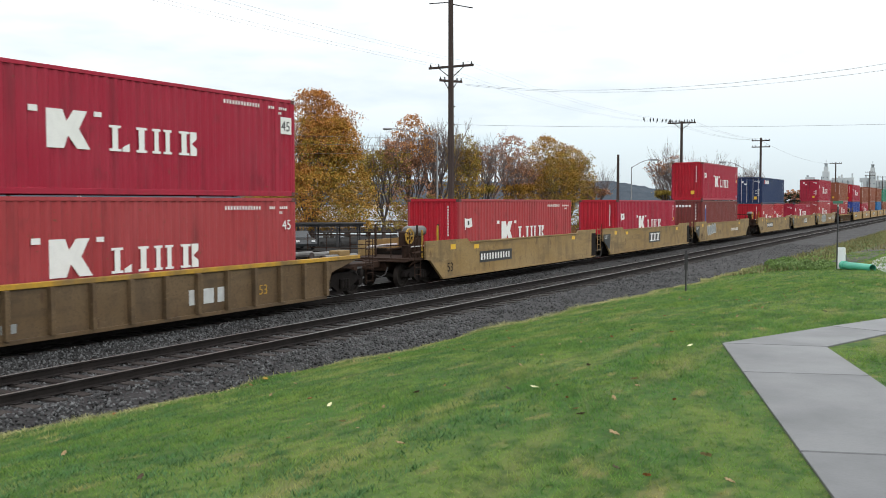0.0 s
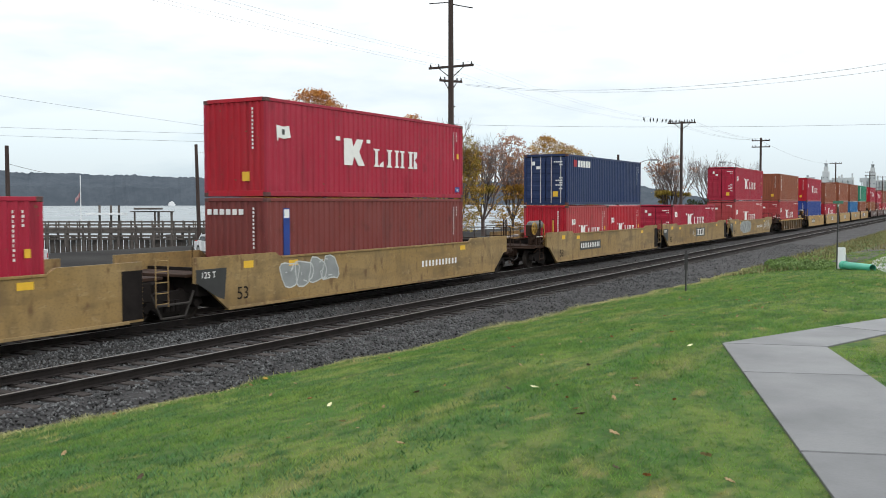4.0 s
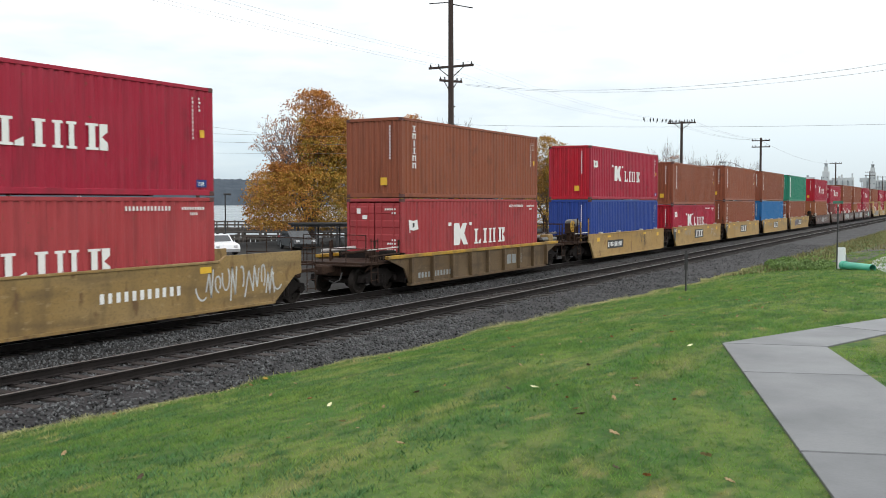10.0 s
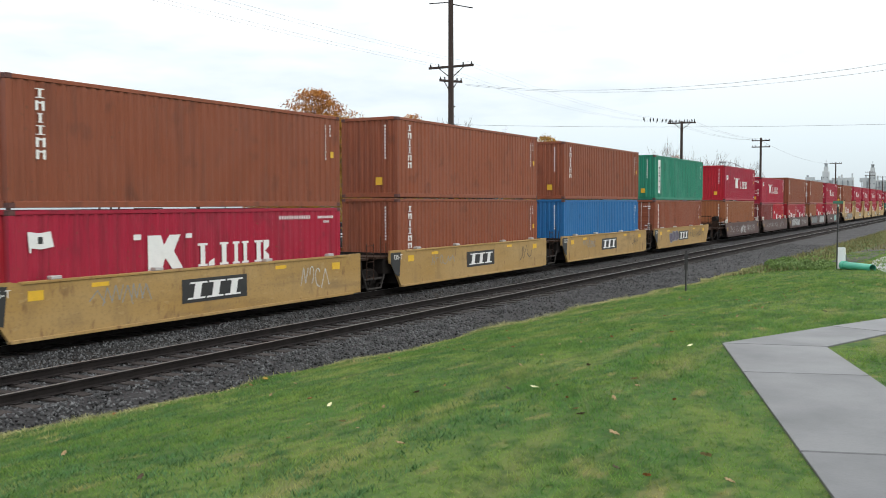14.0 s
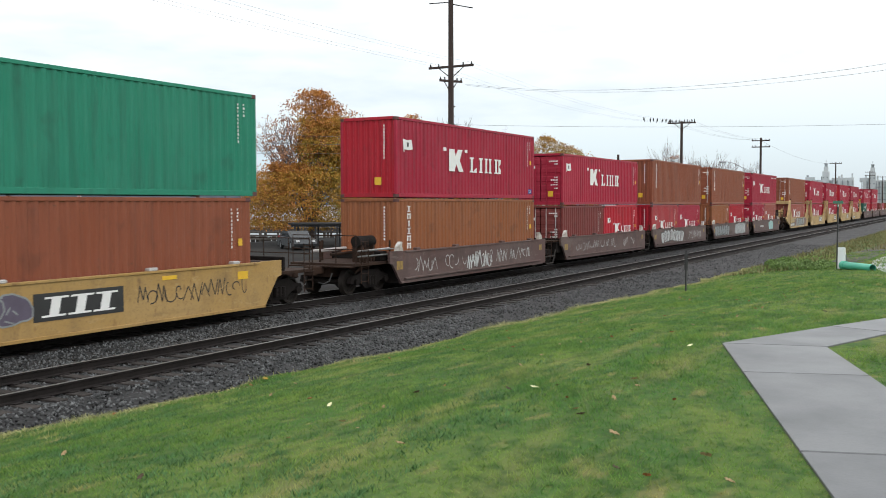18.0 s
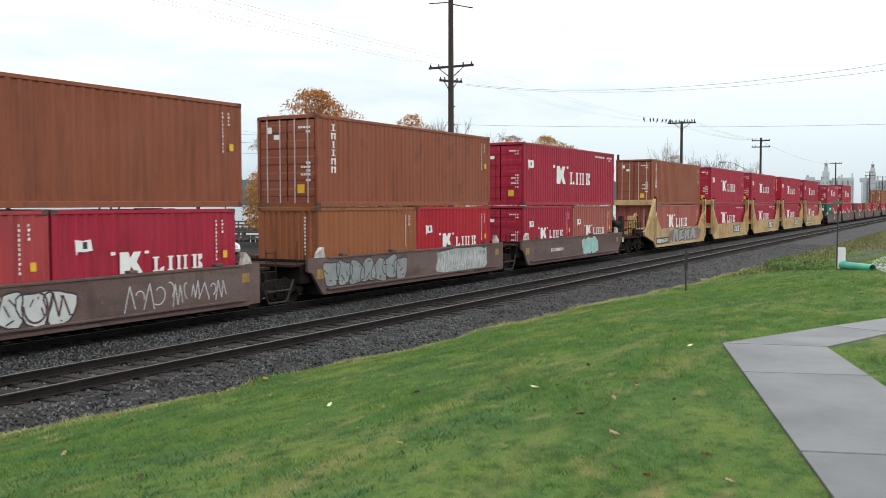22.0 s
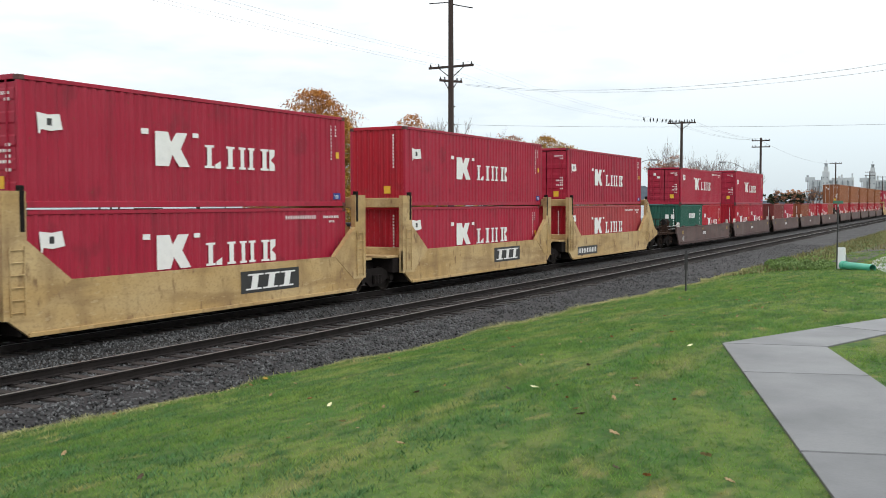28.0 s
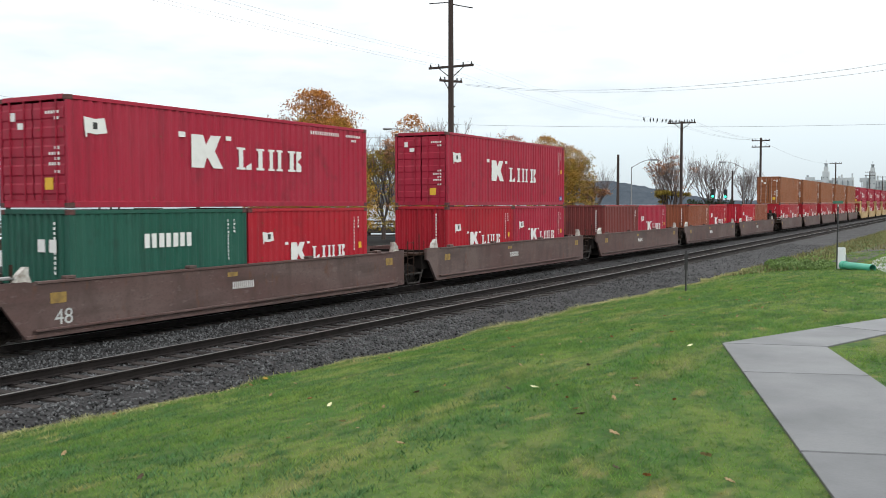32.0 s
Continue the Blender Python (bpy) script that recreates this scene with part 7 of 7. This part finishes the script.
def build_wires():
    for k in (-1.5, -0.9, 0.9, 1.5):
        wire((54.4, 29.8 + k, 12.15), (-15, 31 + k, 14.5), 1.0, 0.006)
        wire((54.4, 29.8 + k, 12.15), (106.1, 28.6 + k, 12.2), 0.9, 0.006)
    for k in (-1.4, 1.4):
        wire((54.4, 29.8 + k, 16.2), (-20, 31 + k, 18.0), 1.2, 0.008)
    for k in (-1.4, -0.8, 0.8, 1.4):
        wire((106.1, 28.6 + k, 12.2), (139.5, 26.3 + k * 0.8, 12.05), 0.5, 0.012)
    wire((55.2, 29.2, 10.9), (38, -14, 11.0), 2.0, 0.012)
    wire((55.2, 29.0, 10.8), (39, -14, 10.6), 1.9, 0.010)
    wire((54.6, 29.8, 8.25), (70, -14, 8.4), 0.5, 0.014)
    wire((20, 55.2, 11.1), (75.6, 51.6, 8.7), 0.35, 0.014)
    wire((38, 70.5, 9.0), (67, 42, 8.55), 0.12, 0.016)
    wire((38, 70.5, 8.4), (67, 42, 7.9), 0.12, 0.018)
    wire((57.0, 54.4, 7.2), (72, 43, 7.6), 0.1, 0.014)
    wire((46.9, 64.3, 6.2), (52, 66, 5.6), 0.05, 0.03)
    wire((139.5, 26.3, 11.9), (231.9, 27.2, 12.0), 1.0, 0.016)


build_wires()


FEATHER = material("dark_bird_feathers", (0.03, 0.03, 0.033), 0.7, scale=8, amount=0.4, bump=0)


def bird():
    """A small dark bird that perches: body, head, tail, legs."""
    b = tagged(new("bird"), "small dark bird perched on the overhead line", "bird", group="birds on the line")
    part("body", Geo().lathe([(0.0, -0.13), (0.05, -0.1), (0.085, -0.02), (0.075, 0.06), (0.03, 0.12), (0.0, 0.13)], 10, (0, 0, 0.13), axis="z"), FEATHER, b)
    part("head", Geo().lathe([(0.0, -0.05), (0.04, -0.03), (0.05, 0.0), (0.035, 0.04), (0.0, 0.05)], 8, (0.02, 0, 0.28), axis="z").rod((0.06, 0, 0.28), (0.12, 0, 0.27), 0.015, 5, 0.003), FEATHER, b)
    part("tail", Geo().box(-0.1, -0.06, -0.03, 0.03, -0.12, 0.06, 0.005), FEATHER, b)
    for sy in (-0.025, 0.025):
        part("leg", Geo().rod((0, sy, -0.01), (0, sy, 0.04), 0.008, 5), FEATHER, b)
    return b


def build_birds():
    first = bird()
    spots = [(106.1 - 0.14 * q, 28.6 + q, 12.12) for q in (-1.38, -1.1, -0.6, -0.3, 0.25, 0.62, 1.05, 1.3)]
    for u in (0.80, 0.84, 0.86, 0.885, 0.92, 0.945, 0.975):
        spots.append((54.4 + 51.7 * u, 29.8 - 1.2 * u + 0.9, 12.15 + 0.05 * u - 3.6 * u * (1 - u)))
    first.matrix_basis = pose(*spots[0], 0, 0, 200)
    for k, q in enumerate(spots[1:]):
        copy_thing(first, pose(*q, 0, 0, 160 + 47 * k))


build_birds()


def street_lamp(x, y, h, arm, turn, label, r=0.07):
    p = tagged(new("street_lamp"), label, "street lamp", group="cobra-head street lamps")
    p.location = (x, y, -0.5)
    part("post", Geo().rod((0, 0, 0), (0, 0, h), r * 1.3, 10, r * 0.8), GREY_METAL, p)
    g = Geo()
    prev = Vector((0, 0, h - 0.1))
    for i in range(1, 9):
        a = i / 8
        q = Vector((math.cos(radians(turn)) * arm * a, math.sin(radians(turn)) * arm * a, h - 0.1 + 0.9 * math.sin(a * 1.57)))
        g.rod(prev, q, r * 0.6, 7)
        prev = q
    part("arm", g, GREY_METAL, p)
    c, s = math.cos(radians(turn)), math.sin(radians(turn))
    head = Geo().box(-0.1, 0.75, -0.16, 0.16, -0.1, 0.08, 0.05)
    hd = part("lamp_head", head, GREY_METAL, p)
    hd.matrix_local = Matrix.Translation(prev) @ Euler((0, 0, radians(turn))).to_matrix().to_4x4()
    return p


street_lamp(75.5, 42.8, 9.6, 4.2, 120, "pale grey street lamp with a long curved arm")
street_lamp(102.2, 33.1, 7.6, 2.2, -60, "grey street lamp with a curved arm by the crossing")
street_lamp(128.9, 26.4, 8.2, 2.5, 120, "grey street lamp with a curved arm")
GLOW_GREEN = material("lit_green_signal", (0.05, 0.9, 0.55), 0.4, bump=0, emit=2.2)


def traffic_light(x, y, z):
    t = tagged(new("traffic_light"), "traffic light showing green on a grey post", "traffic light", group="traffic lights at the crossing")
    t.location = (x, y, -0.5)
    part("post", Geo().rod((0.2, 0, 0), (0.2, 0, z + 1.0), 0.06, 8), DARK_METAL, t)
    hs = part("housing", Geo().box(-0.15, 0.15, -0.2, 0.2, z + 0.2, z + 1.35, 0.03), DARK_METAL, t)
    for i, m in enumerate((GLOW_GREEN, DARK_METAL, DARK_METAL)):
        part("lens", Geo().rod((-0.2, 0, z + 0.42 + 0.36 * i), (-0.15, 0, z + 0.42 + 0.36 * i), 0.15, 14), m, hs, "lit green lens" if i == 0 else "unlit lens")


traffic_light(121.7, 28.7, 4.0)
traffic_light(122.4, 27.3, 3.95)


def parking_lamp():
    p = tagged(new("parking_lamp"), "dark parking lot lamp with a flat head", "street lamp")
    p.location = (59.4, 53.8, -0.5)
    part("post", Geo().rod((0, 0, 0), (0, 0, 4.35), 0.06, 8, 0.05), DARK_METAL, p)
    part("lamp_head", Geo().box(-0.1, 0.6, -0.12, 0.12, 4.3, 4.45, 0.02), DARK_METAL, p)


parking_lamp()


def picnic_shelter():
    """An open shelter under the trees: posts and a flat roof on beams."""
    sh = tagged(new("picnic_shelter"), "dark open picnic shelter with a flat roof under the trees", "shelter")
    sh.location = (64.3, 47.0, -0.5)
    sh.rotation_euler = (0, 0, math.atan2(-5.0, 2.8))
    part("roof", Geo().box(-3.1, 3.1, -1.2, 1.2, 1.86, 2.0, 0.02), DARK_METAL, sh)
    for yy in (-0.9, 0.9):
        part("roof_beam", Geo().box(-2.9, 2.9, yy - 0.06, yy + 0.06, 1.68, 1.86), DARK_METAL, sh)
        for xx in (-2.6, -0.9, 0.9, 2.6):
            part("post", shared(("shelter_post",), lambda: Geo().box(-0.07, 0.07, -0.07, 0.07, -0.05, 1.68, 0.01)), DARK_METAL, sh, loc=(xx, yy, 0))


picnic_shelter()


# pier
TIMBER = material("weathered_pier_timber", (0.10, 0.085, 0.075), 0.85, dark=(0.045, 0.04, 0.036), scale=2, amount=0.6, grain=12, grain_amount=0.4, bump=0.3, per_object=0.25)


def build_pier():
    a, b = Vector((66.2, 107.3, 0)), Vector((94.0, 57.4, 0))
    d = (b - a).normalized()
    L = (b - a).length
    pier = tagged(new("pier"), "long weathered timber pier with railings on piles", "pier")
    pier.matrix_basis = Matrix.Translation(a) @ Euler((0, 0, math.atan2(d.y, d.x))).to_matrix().to_4x4()
    # deck towards the water is +y here
    part("deck", Geo().box(0, L, 0.0, 4.0, 0.1, 0.28, 0.02), TIMBER, pier)
    part("edge_beam", Geo().box(0, L, -0.2, 0.0, -0.15, 0.2, 0.02), TIMBER, pier)
    for y in (0.05, 3.9):
        for z in (0.55, 0.92):
            part("rail", Geo().box(0, L, y - 0.04, y + 0.04, z, z + 0.11, 0.01), TIMBER, pier)
        for i in range(int(L / 1.25)):
            part("rail_post", shared(("rail_post", y), lambda: Geo().box(-0.07, 0.07, y - 0.07, y + 0.07, 0.2, 1.08, 0.01)), TIMBER, pier, loc=(i * 1.25, 0, 0))
    for i in range(int(L / 2.5)):
        for y in (0.3, 3.6):
            part("pile", shared(("pile",), lambda: Geo().rod((0, 0, -6), (0, 0, 0.15), 0.17, 8)), TIMBER, pier, loc=(i * 2.5, y, 0))
        part("cross_brace", shared(("pier_brace",), lambda: Geo().box(-1.2, 1.2, 0.1, 0.22, -1.1, -0.85)), TIMBER, pier, loc=(i * 2.5, 0, 0))
    rr = random.Random(17)
    for i in range(int(L / 0.62)):
        k = rr.randrange(4)
        part("wall_plank", shared(("wall_plank", k), lambda: Geo().box(-0.27, 0.27, 0.62, 0.7, -6, (-0.75, -0.6, -0.95, -0.5)[k])), TIMBER, pier, loc=(i * 0.62, rr.uniform(0, 0.06), 0))
    for z in (-0.35, -0.75):
        part("waler", Geo().box(0, L, 0.12, 0.28, z, z + 0.16), TIMBER, pier)
    # lower landing towards the shore
    low = tagged(new("landing_fence"), "dark timber shore fence with rails below the pier", "fence")
    low.matrix_basis = Matrix.Translation(a + Vector((-d.y, d.x, 0)) * -9 + Vector((0, 0, -0.5))) @ Euler((0, 0, math.atan2(d.y, d.x))).to_matrix().to_4x4()
    for z in (0.15, 0.5, 0.85):
        part("rail", Geo().box(0, L, -0.05, 0.05, z, z + 0.12, 0.01), TIMBER, low)
    for i in range(int(L / 1.9)):
        part("fence_post", shared(("fence_post",), lambda: Geo().rod((0, 0, -1), (0, 0, 1.25), 0.12, 8)), TIMBER, low, loc=(i * 1.9, 0.1, 0))
    # flagpole
    f = tagged(new("flagpole"), "white flagpole on the pier with a small flag", "flagpole")
    f.location = (79.1, 94.8, 0.28)
    part("pole", Geo().rod((0, 0, 0), (0, 0, 6.3), 0.07, 8, 0.05), WHITE_PLASTIC, f)
    fl = Geo()
    for i in range(5):
        x0, x1 = -0.16 * i, -0.16 * (i + 1)
        z0, z1 = 4.3 - 0.17 * i, 4.3 - 0.17 * (i + 1)
        fl.add([(x0, 0.05 * math.sin(i * 1.6), z0), (x1, 0.05 * math.sin(i * 1.6 + 1.6), z1), (x1, 0.05 * math.sin(i * 1.6 + 1.6), z1 - 0.55), (x0, 0.05 * math.sin(i * 1.6), z0 - 0.55),
                (x0, 0.05 * math.sin(i * 1.6) + 0.01, z0), (x1, 0.05 * math.sin(i * 1.6 + 1.6) + 0.01, z1), (x1, 0.05 * math.sin(i * 1.6 + 1.6) + 0.01, z1 - 0.55), (x0, 0.05 * math.sin(i * 1.6) + 0.01, z0 - 0.55)],
               [(0, 1, 2, 3), (7, 6, 5, 4), (0, 4, 5, 1), (3, 2, 6, 7)])
    part("flag", fl, FLAG_CLOTH, f, "drooping dark red and white flag")
    # gangway and dock shelter out on the water
    g = tagged(new("gangway"), "white floating gangway held by three dark piles", "gangway")
    g.location = (91, 104, -3.2)
    dd = Vector((2.3, -4.2, 0)).normalized()
    g.rotation_euler = (0, 0, math.atan2(dd.y, dd.x))
    part("walkway", Geo().box(-2.6, 2.6, -0.7, 0.7, 4.75, 5.05, 0.03), WHITE_PLASTIC, g)
    for x in (-1.2, 0.4, 1.5):
        part("pile", Geo().rod((x, 0.8, -2), (x, 0.8, 6.1), 0.16, 8), TIMBER, g)
    s = tagged(new("dock_shelter"), "dark timber dock frame with a flat roof", "dock shelter")
    s.location = (94, 98.4, -3.2)
    s.rotation_euler = (0, 0, math.atan2(dd.y, dd.x))
    part("roof", Geo().box(-2.2, 1.2, -1.0, 1.0, 5.5, 5.75, 0.03).box(-2.9, 3.0, -0.3, 0.3, 5.15, 5.3, 0.02), TIMBER, s)
    for x in (-2.4, 0.4, 0.9, 2.7):
        part("post", Geo().rod((x, 0, -2), (x, 0, 5.3), 0.13 if x < 0.5 else 0.17, 8), TIMBER, s)


FLAG_CLOTH = material("flag_cloth", (0.30, 0.12, 0.13), 0.8, dark=(0.5, 0.5, 0.52), scale=2.5, amount=0.9, bump=0.05)
build_pier()


def boat():
    b = tagged(new("ferry"), "small white ferry far off on the water", "boat")
    b.location = (2160, 2175, -3.2)
    b.rotation_euler = (0, 0, radians(-40))
    part("hull", Geo().prism([(-11, 2), (-10, 7), (10, 7), (11, 2), (9, 0), (-9, 0)], -4, 4), WHITE_PLASTIC, b)
    part("cabin", Geo().box(-8, 7, -3, 3, 7, 12, 0.4), WHITE_PLASTIC, b)
    part("bridge", Geo().box(-3, 3, -2, 2, 12, 14, 0.4), WHITE_PLASTIC, b)


boat()

# parked vehicles
CAR_WHITE = material("white_car_paint", (0.7, 0.71, 0.72), 0.25, scale=1, amount=0.1, grain_amount=0.05, bump=0)
CAR_DARK = material("dark_grey_car_paint", (0.05, 0.055, 0.06), 0.3, 0.2, scale=1, amount=0.2, grain_amount=0.05, bump=0)
GLASS = material("dark_car_glass", (0.02, 0.025, 0.03), 0.08, scale=1, amount=0.1, grain_amount=0, bump=0)
TYRE = material("black_tyre_rubber", (0.02, 0.02, 0.02), 0.85, bump=0.05)
TAIL_RED = material("red_tail_lens", (0.4, 0.02, 0.02), 0.2, bump=0)


def vehicle(kind, x, y, turn, mat, label):
    v = tagged(new(kind), label, "car" if kind != "pickup_truck" else "pickup truck", group="parked vehicles")
    v.location = (x, y, -0.5)
    v.rotation_euler = (0, 0, radians(turn))
    L, w = (5.6, 0.98) if kind == "pickup_truck" else (4.7, 0.92)
    h = L / 2
    if kind == "pickup_truck":
        body = [(-h, 0.5), (-h, 1.2), (0.1, 1.2), (0.15, 1.18), (1.6, 1.16), (h - 0.1, 1.0), (h, 0.6), (h - 0.1, 0.42), (-h + 0.1, 0.42)]
        cab = [(-0.9, 1.15), (-0.75, 1.85), (0.55, 1.88), (1.35, 1.15)]
    elif kind == "suv":
        body = [(-h, 0.5), (-h, 1.1), (-h + 0.1, 1.15), (1.2, 1.12), (h - 0.15, 0.95), (h, 0.6), (h - 0.1, 0.38), (-h + 0.1, 0.38)]
        cab = [(-h + 0.12, 1.1), (-h + 0.35, 1.72), (0.3, 1.76), (1.2, 1.1)]
    else:
        body = [(-h, 0.45), (-h, 0.9), (-1.6, 0.98), (1.1, 0.95), (h - 0.2, 0.78), (h, 0.5), (h - 0.1, 0.3), (-h + 0.1, 0.3)]
        cab = [(-1.75, 0.95), (-1.1, 1.42), (0.2, 1.44), (1.15, 0.93)]
    part("body", Geo().prism(body, -w, w), mat, v)
    part("cabin", Geo().prism([(a, z) for a, z in cab], -w + 0.1, w - 0.1), mat, v)
    glass = [(cab[0][0] + 0.2, cab[0][1] + 0.06), (cab[1][0] + 0.12, cab[1][1] - 0.12), (cab[2][0] - 0.02, cab[2][1] - 0.12), (cab[3][0] - 0.22, cab[3][1] + 0.06)]
    for s in (-1, 1):
        ya, yb = sorted((s * (w - 0.1), s * (w - 0.085)))
        part("side_window", Geo().prism(glass, ya, yb), GLASS, v, "dark side glass")
    for (xa, za), (xb, zb), nm in ((cab[2], cab[3], "windscreen"), (cab[1], cab[0], "rear_window")):
        o = 0.012 if nm == "windscreen" else -0.012
        part(nm, Geo().add([(xa + (xb - xa) * t + o, yy, za + (zb - za) * t + 0.01) for t in (0.12, 0.9) for yy in (-w + 0.2, w - 0.2)] +
                           [(xa + (xb - xa) * t - o, yy, za + (zb - za) * t - 0.02) for t in (0.12, 0.9) for yy in (-w + 0.2, w - 0.2)],
                           [(0, 1, 3, 2), (4, 6, 7, 5), (0, 4, 5, 1), (2, 3, 7, 6), (0, 2, 6, 4), (1, 5, 7, 3)]), GLASS, v, "dark glass")
    for xx in (-h + 0.95, h - 0.95):
        for s in (-1, 1):
            wl = part("wheel", shared(("car_tyre",), lambda: Geo().lathe([(0.22, -0.1), (0.34, -0.1), (0.36, 0.0), (0.34, 0.1), (0.22, 0.1)], 18, (0, 0, 0))), TYRE, v, loc=(xx, s * (w - 0.08), 0.36))
            part("rim", shared(("car_rim",), lambda: Geo().rod((0, -0.08, 0), (0, 0.08, 0), 0.22, 14)), GREY_METAL, wl)
    for s in (-1, 1):
        part("headlight", Geo().box(h - 0.08, h - 0.01, s * 0.62 - 0.14, s * 0.62 + 0.14, 0.62, 0.78, 0.02), WHITE_PLASTIC, v)
        part("tail_light", Geo().box(-h - 0.01, -h + 0.05, s * (w - 0.14) - 0.08, s * (w - 0.14) + 0.08, 0.72, 1.0, 0.02), TAIL_RED, v)


vehicle("pickup_truck", 31.2, 44.6, 125, CAR_WHITE, "white pickup truck parked beyond the tracks")
vehicle("car", 50.1, 46.2, 240, CAR_WHITE, "white car parked beyond the tracks")
vehicle("car", 59.5, 46.5, 235, CAR_DARK, "dark grey sedan parked beyond the tracks")
vehicle("car", 81.4, 48.0, 115, CAR_WHITE, "white car parked under the street trees")


# grain terminal far up the line
TERMINAL = material("pale_terminal_concrete", (0.50, 0.53, 0.54), 0.8, dark=(0.34, 0.37, 0.38), scale=0.15, amount=0.7, grain=1.0, grain_amount=0.3, bump=0.05)
TERM_DARK = material("grey_terminal_steel", (0.26, 0.285, 0.30), 0.7, scale=0.3, amount=0.6, bump=0)


def terminal(x, y, turn, n, tower_at, label, seed):
    """A row of concrete silos under galleries, a slim stepped head tower, roof machinery and outside walkways."""
    r = random.Random(seed)
    t = tagged(new("grain_terminal"), label, "industrial building", group="grain terminal")
    t.location = (x, y, -0.5)
    t.rotation_euler = (0, 0, radians(turn))
    w = n * 3.4
    for i in range(n):
        part("silo", shared(("silo",), lambda: Geo().rod((0, 0, 0), (0, 0, 17), 1.7, 16)), TERMINAL, t, loc=(0, i * 3.4, 0))
    for a, b, z0, z1 in ((-1.5, w * 0.42, 17, 19.4), (w * 0.42, w * 0.8, 17, 18.2), (w * 0.8, w, 17, 20.0)):
        part("gallery", Geo().box(-1.4, 1.4, a, b, z0, z1, 0.08), TERMINAL, t)
    part("headhouse", Geo().box(-2.2, 2.2, tower_at - 1.9, tower_at + 1.9, 0, 23.5, 0.1), TERMINAL, t)
    for k, (half, z0, z1) in enumerate(((1.25, 23.5, 26.6), (0.8, 26.6, 28.2), (1.0, 28.2, 28.7))):
        part("tower_stage", Geo().box(-half, half, tower_at - half, tower_at + half, z0, z1, 0.05), TERMINAL if k == 0 else TERM_DARK, t)
    part("mast", Geo().rod((0, tower_at, 28.7), (0, tower_at, 31.0), 0.12, 5), TERM_DARK, t)
    for k in range(9):
        yy, h = r.uniform(-1, w - 1), r.uniform(0.9, 3.2)
        if abs(yy - tower_at) > 2.2:
            part("roof_bin", Geo().box(-0.7, 0.7, yy - r.uniform(0.3, 0.8), yy + r.uniform(0.3, 0.8), 18.0, 19.3 + h, 0.05), TERM_DARK if k % 2 else TERMINAL, t)
    for z in (5.5, 9.5, 13.5):
        part("catwalk", Geo().box(-2.1, -1.8, 0, w - 4, z, z + 0.35), TERM_DARK, t)
    for k in range(n + 2):
        part("downpipe", shared(("term_pipe",), lambda: Geo().rod((-1.95, 0, 0), (-1.95, 0, 18), 0.16, 5)), TERM_DARK, t, loc=(0, k * 3.0 - 1.2, 0))
    for k in range(6):
        part("window", shared(("term_window",), lambda: Geo().box(-2.26, -2.2, -0.4, 0.4, 0, 0.9)), TERM_DARK, t, loc=(0, tower_at - 1.1 + 2.2 * (k % 2), 12 + 3.6 * (k // 2)))


terminal(650, 67, 0, 8, 15.0, "pale concrete grain terminal with a slim head tower far off", 3)
terminal(684, 38, 0, 8, 19.5, "second pale grain terminal far off beside the tracks", 8)


# ---- ties of both tracks, the nearest one by one ----
def build_ties():
    def make():
        return Geo().box(-0.115, 0.115, -1.3, 1.3, -0.33, -0.172, 0.012)
    me = shared(("tie",), make)
    plate = shared(("tie_plate",), lambda: Geo().box(-0.09, 0.09, -0.17, 0.17, -0.174, -0.158, 0.004))
    r = random.Random(3)
    for i in range(240):
        x = 4.0 + i * 0.545
        tie = part("tie", me, TIE, near_track, loc=(x + r.uniform(-0.03, 0.03), r.uniform(-0.06, 0.06), r.uniform(-0.012, 0.006)))
        tie.rotation_euler = (0, 0, r.uniform(-0.025, 0.025))
        if x < 40:
            for s in (-1, 1):
                part("tie_plate", plate, RAIL_SIDE, near_track, loc=(x, s * HALF_GAUGE, 0.002))
    for track, x0, x1 in ((near_track, 134.8, 400), (far_track, -30, 300)):
        g = Geo()
        x = x0
        while x < x1:
            g.box(x - 0.115, x + 0.115, -1.3, 1.3, -0.33, -0.176)
            x += 0.545
        tagged(part("far_ties", g, TIE, track, "dark wooden ties"), kind="stuff")


build_ties()


# ---- what moves ----
def motions():
    times = [0.0, 0.1, 0.2, 1.0] + [2.0 * i for i in range(1, 16)] + [31.0, 31.8, 31.9, 32.0]
    for thing, s, y, z in MOVING:
        walk(thing, [(t, pose(s - run(t), y, z)) for t in times])
    # wheels turn as the train rolls; the steps are under a quarter turn
    spins = [(i / FPS, -math.degrees((run(i / FPS) - run(0.0)) / 0.42)) for i in range(32 * FPS + 1)]
    for k, (w, x, z) in enumerate(WHEELS):
        walk(w, [(t, pose(x, 0, z, 0, a, 0)) for t, a in spins])


motions()
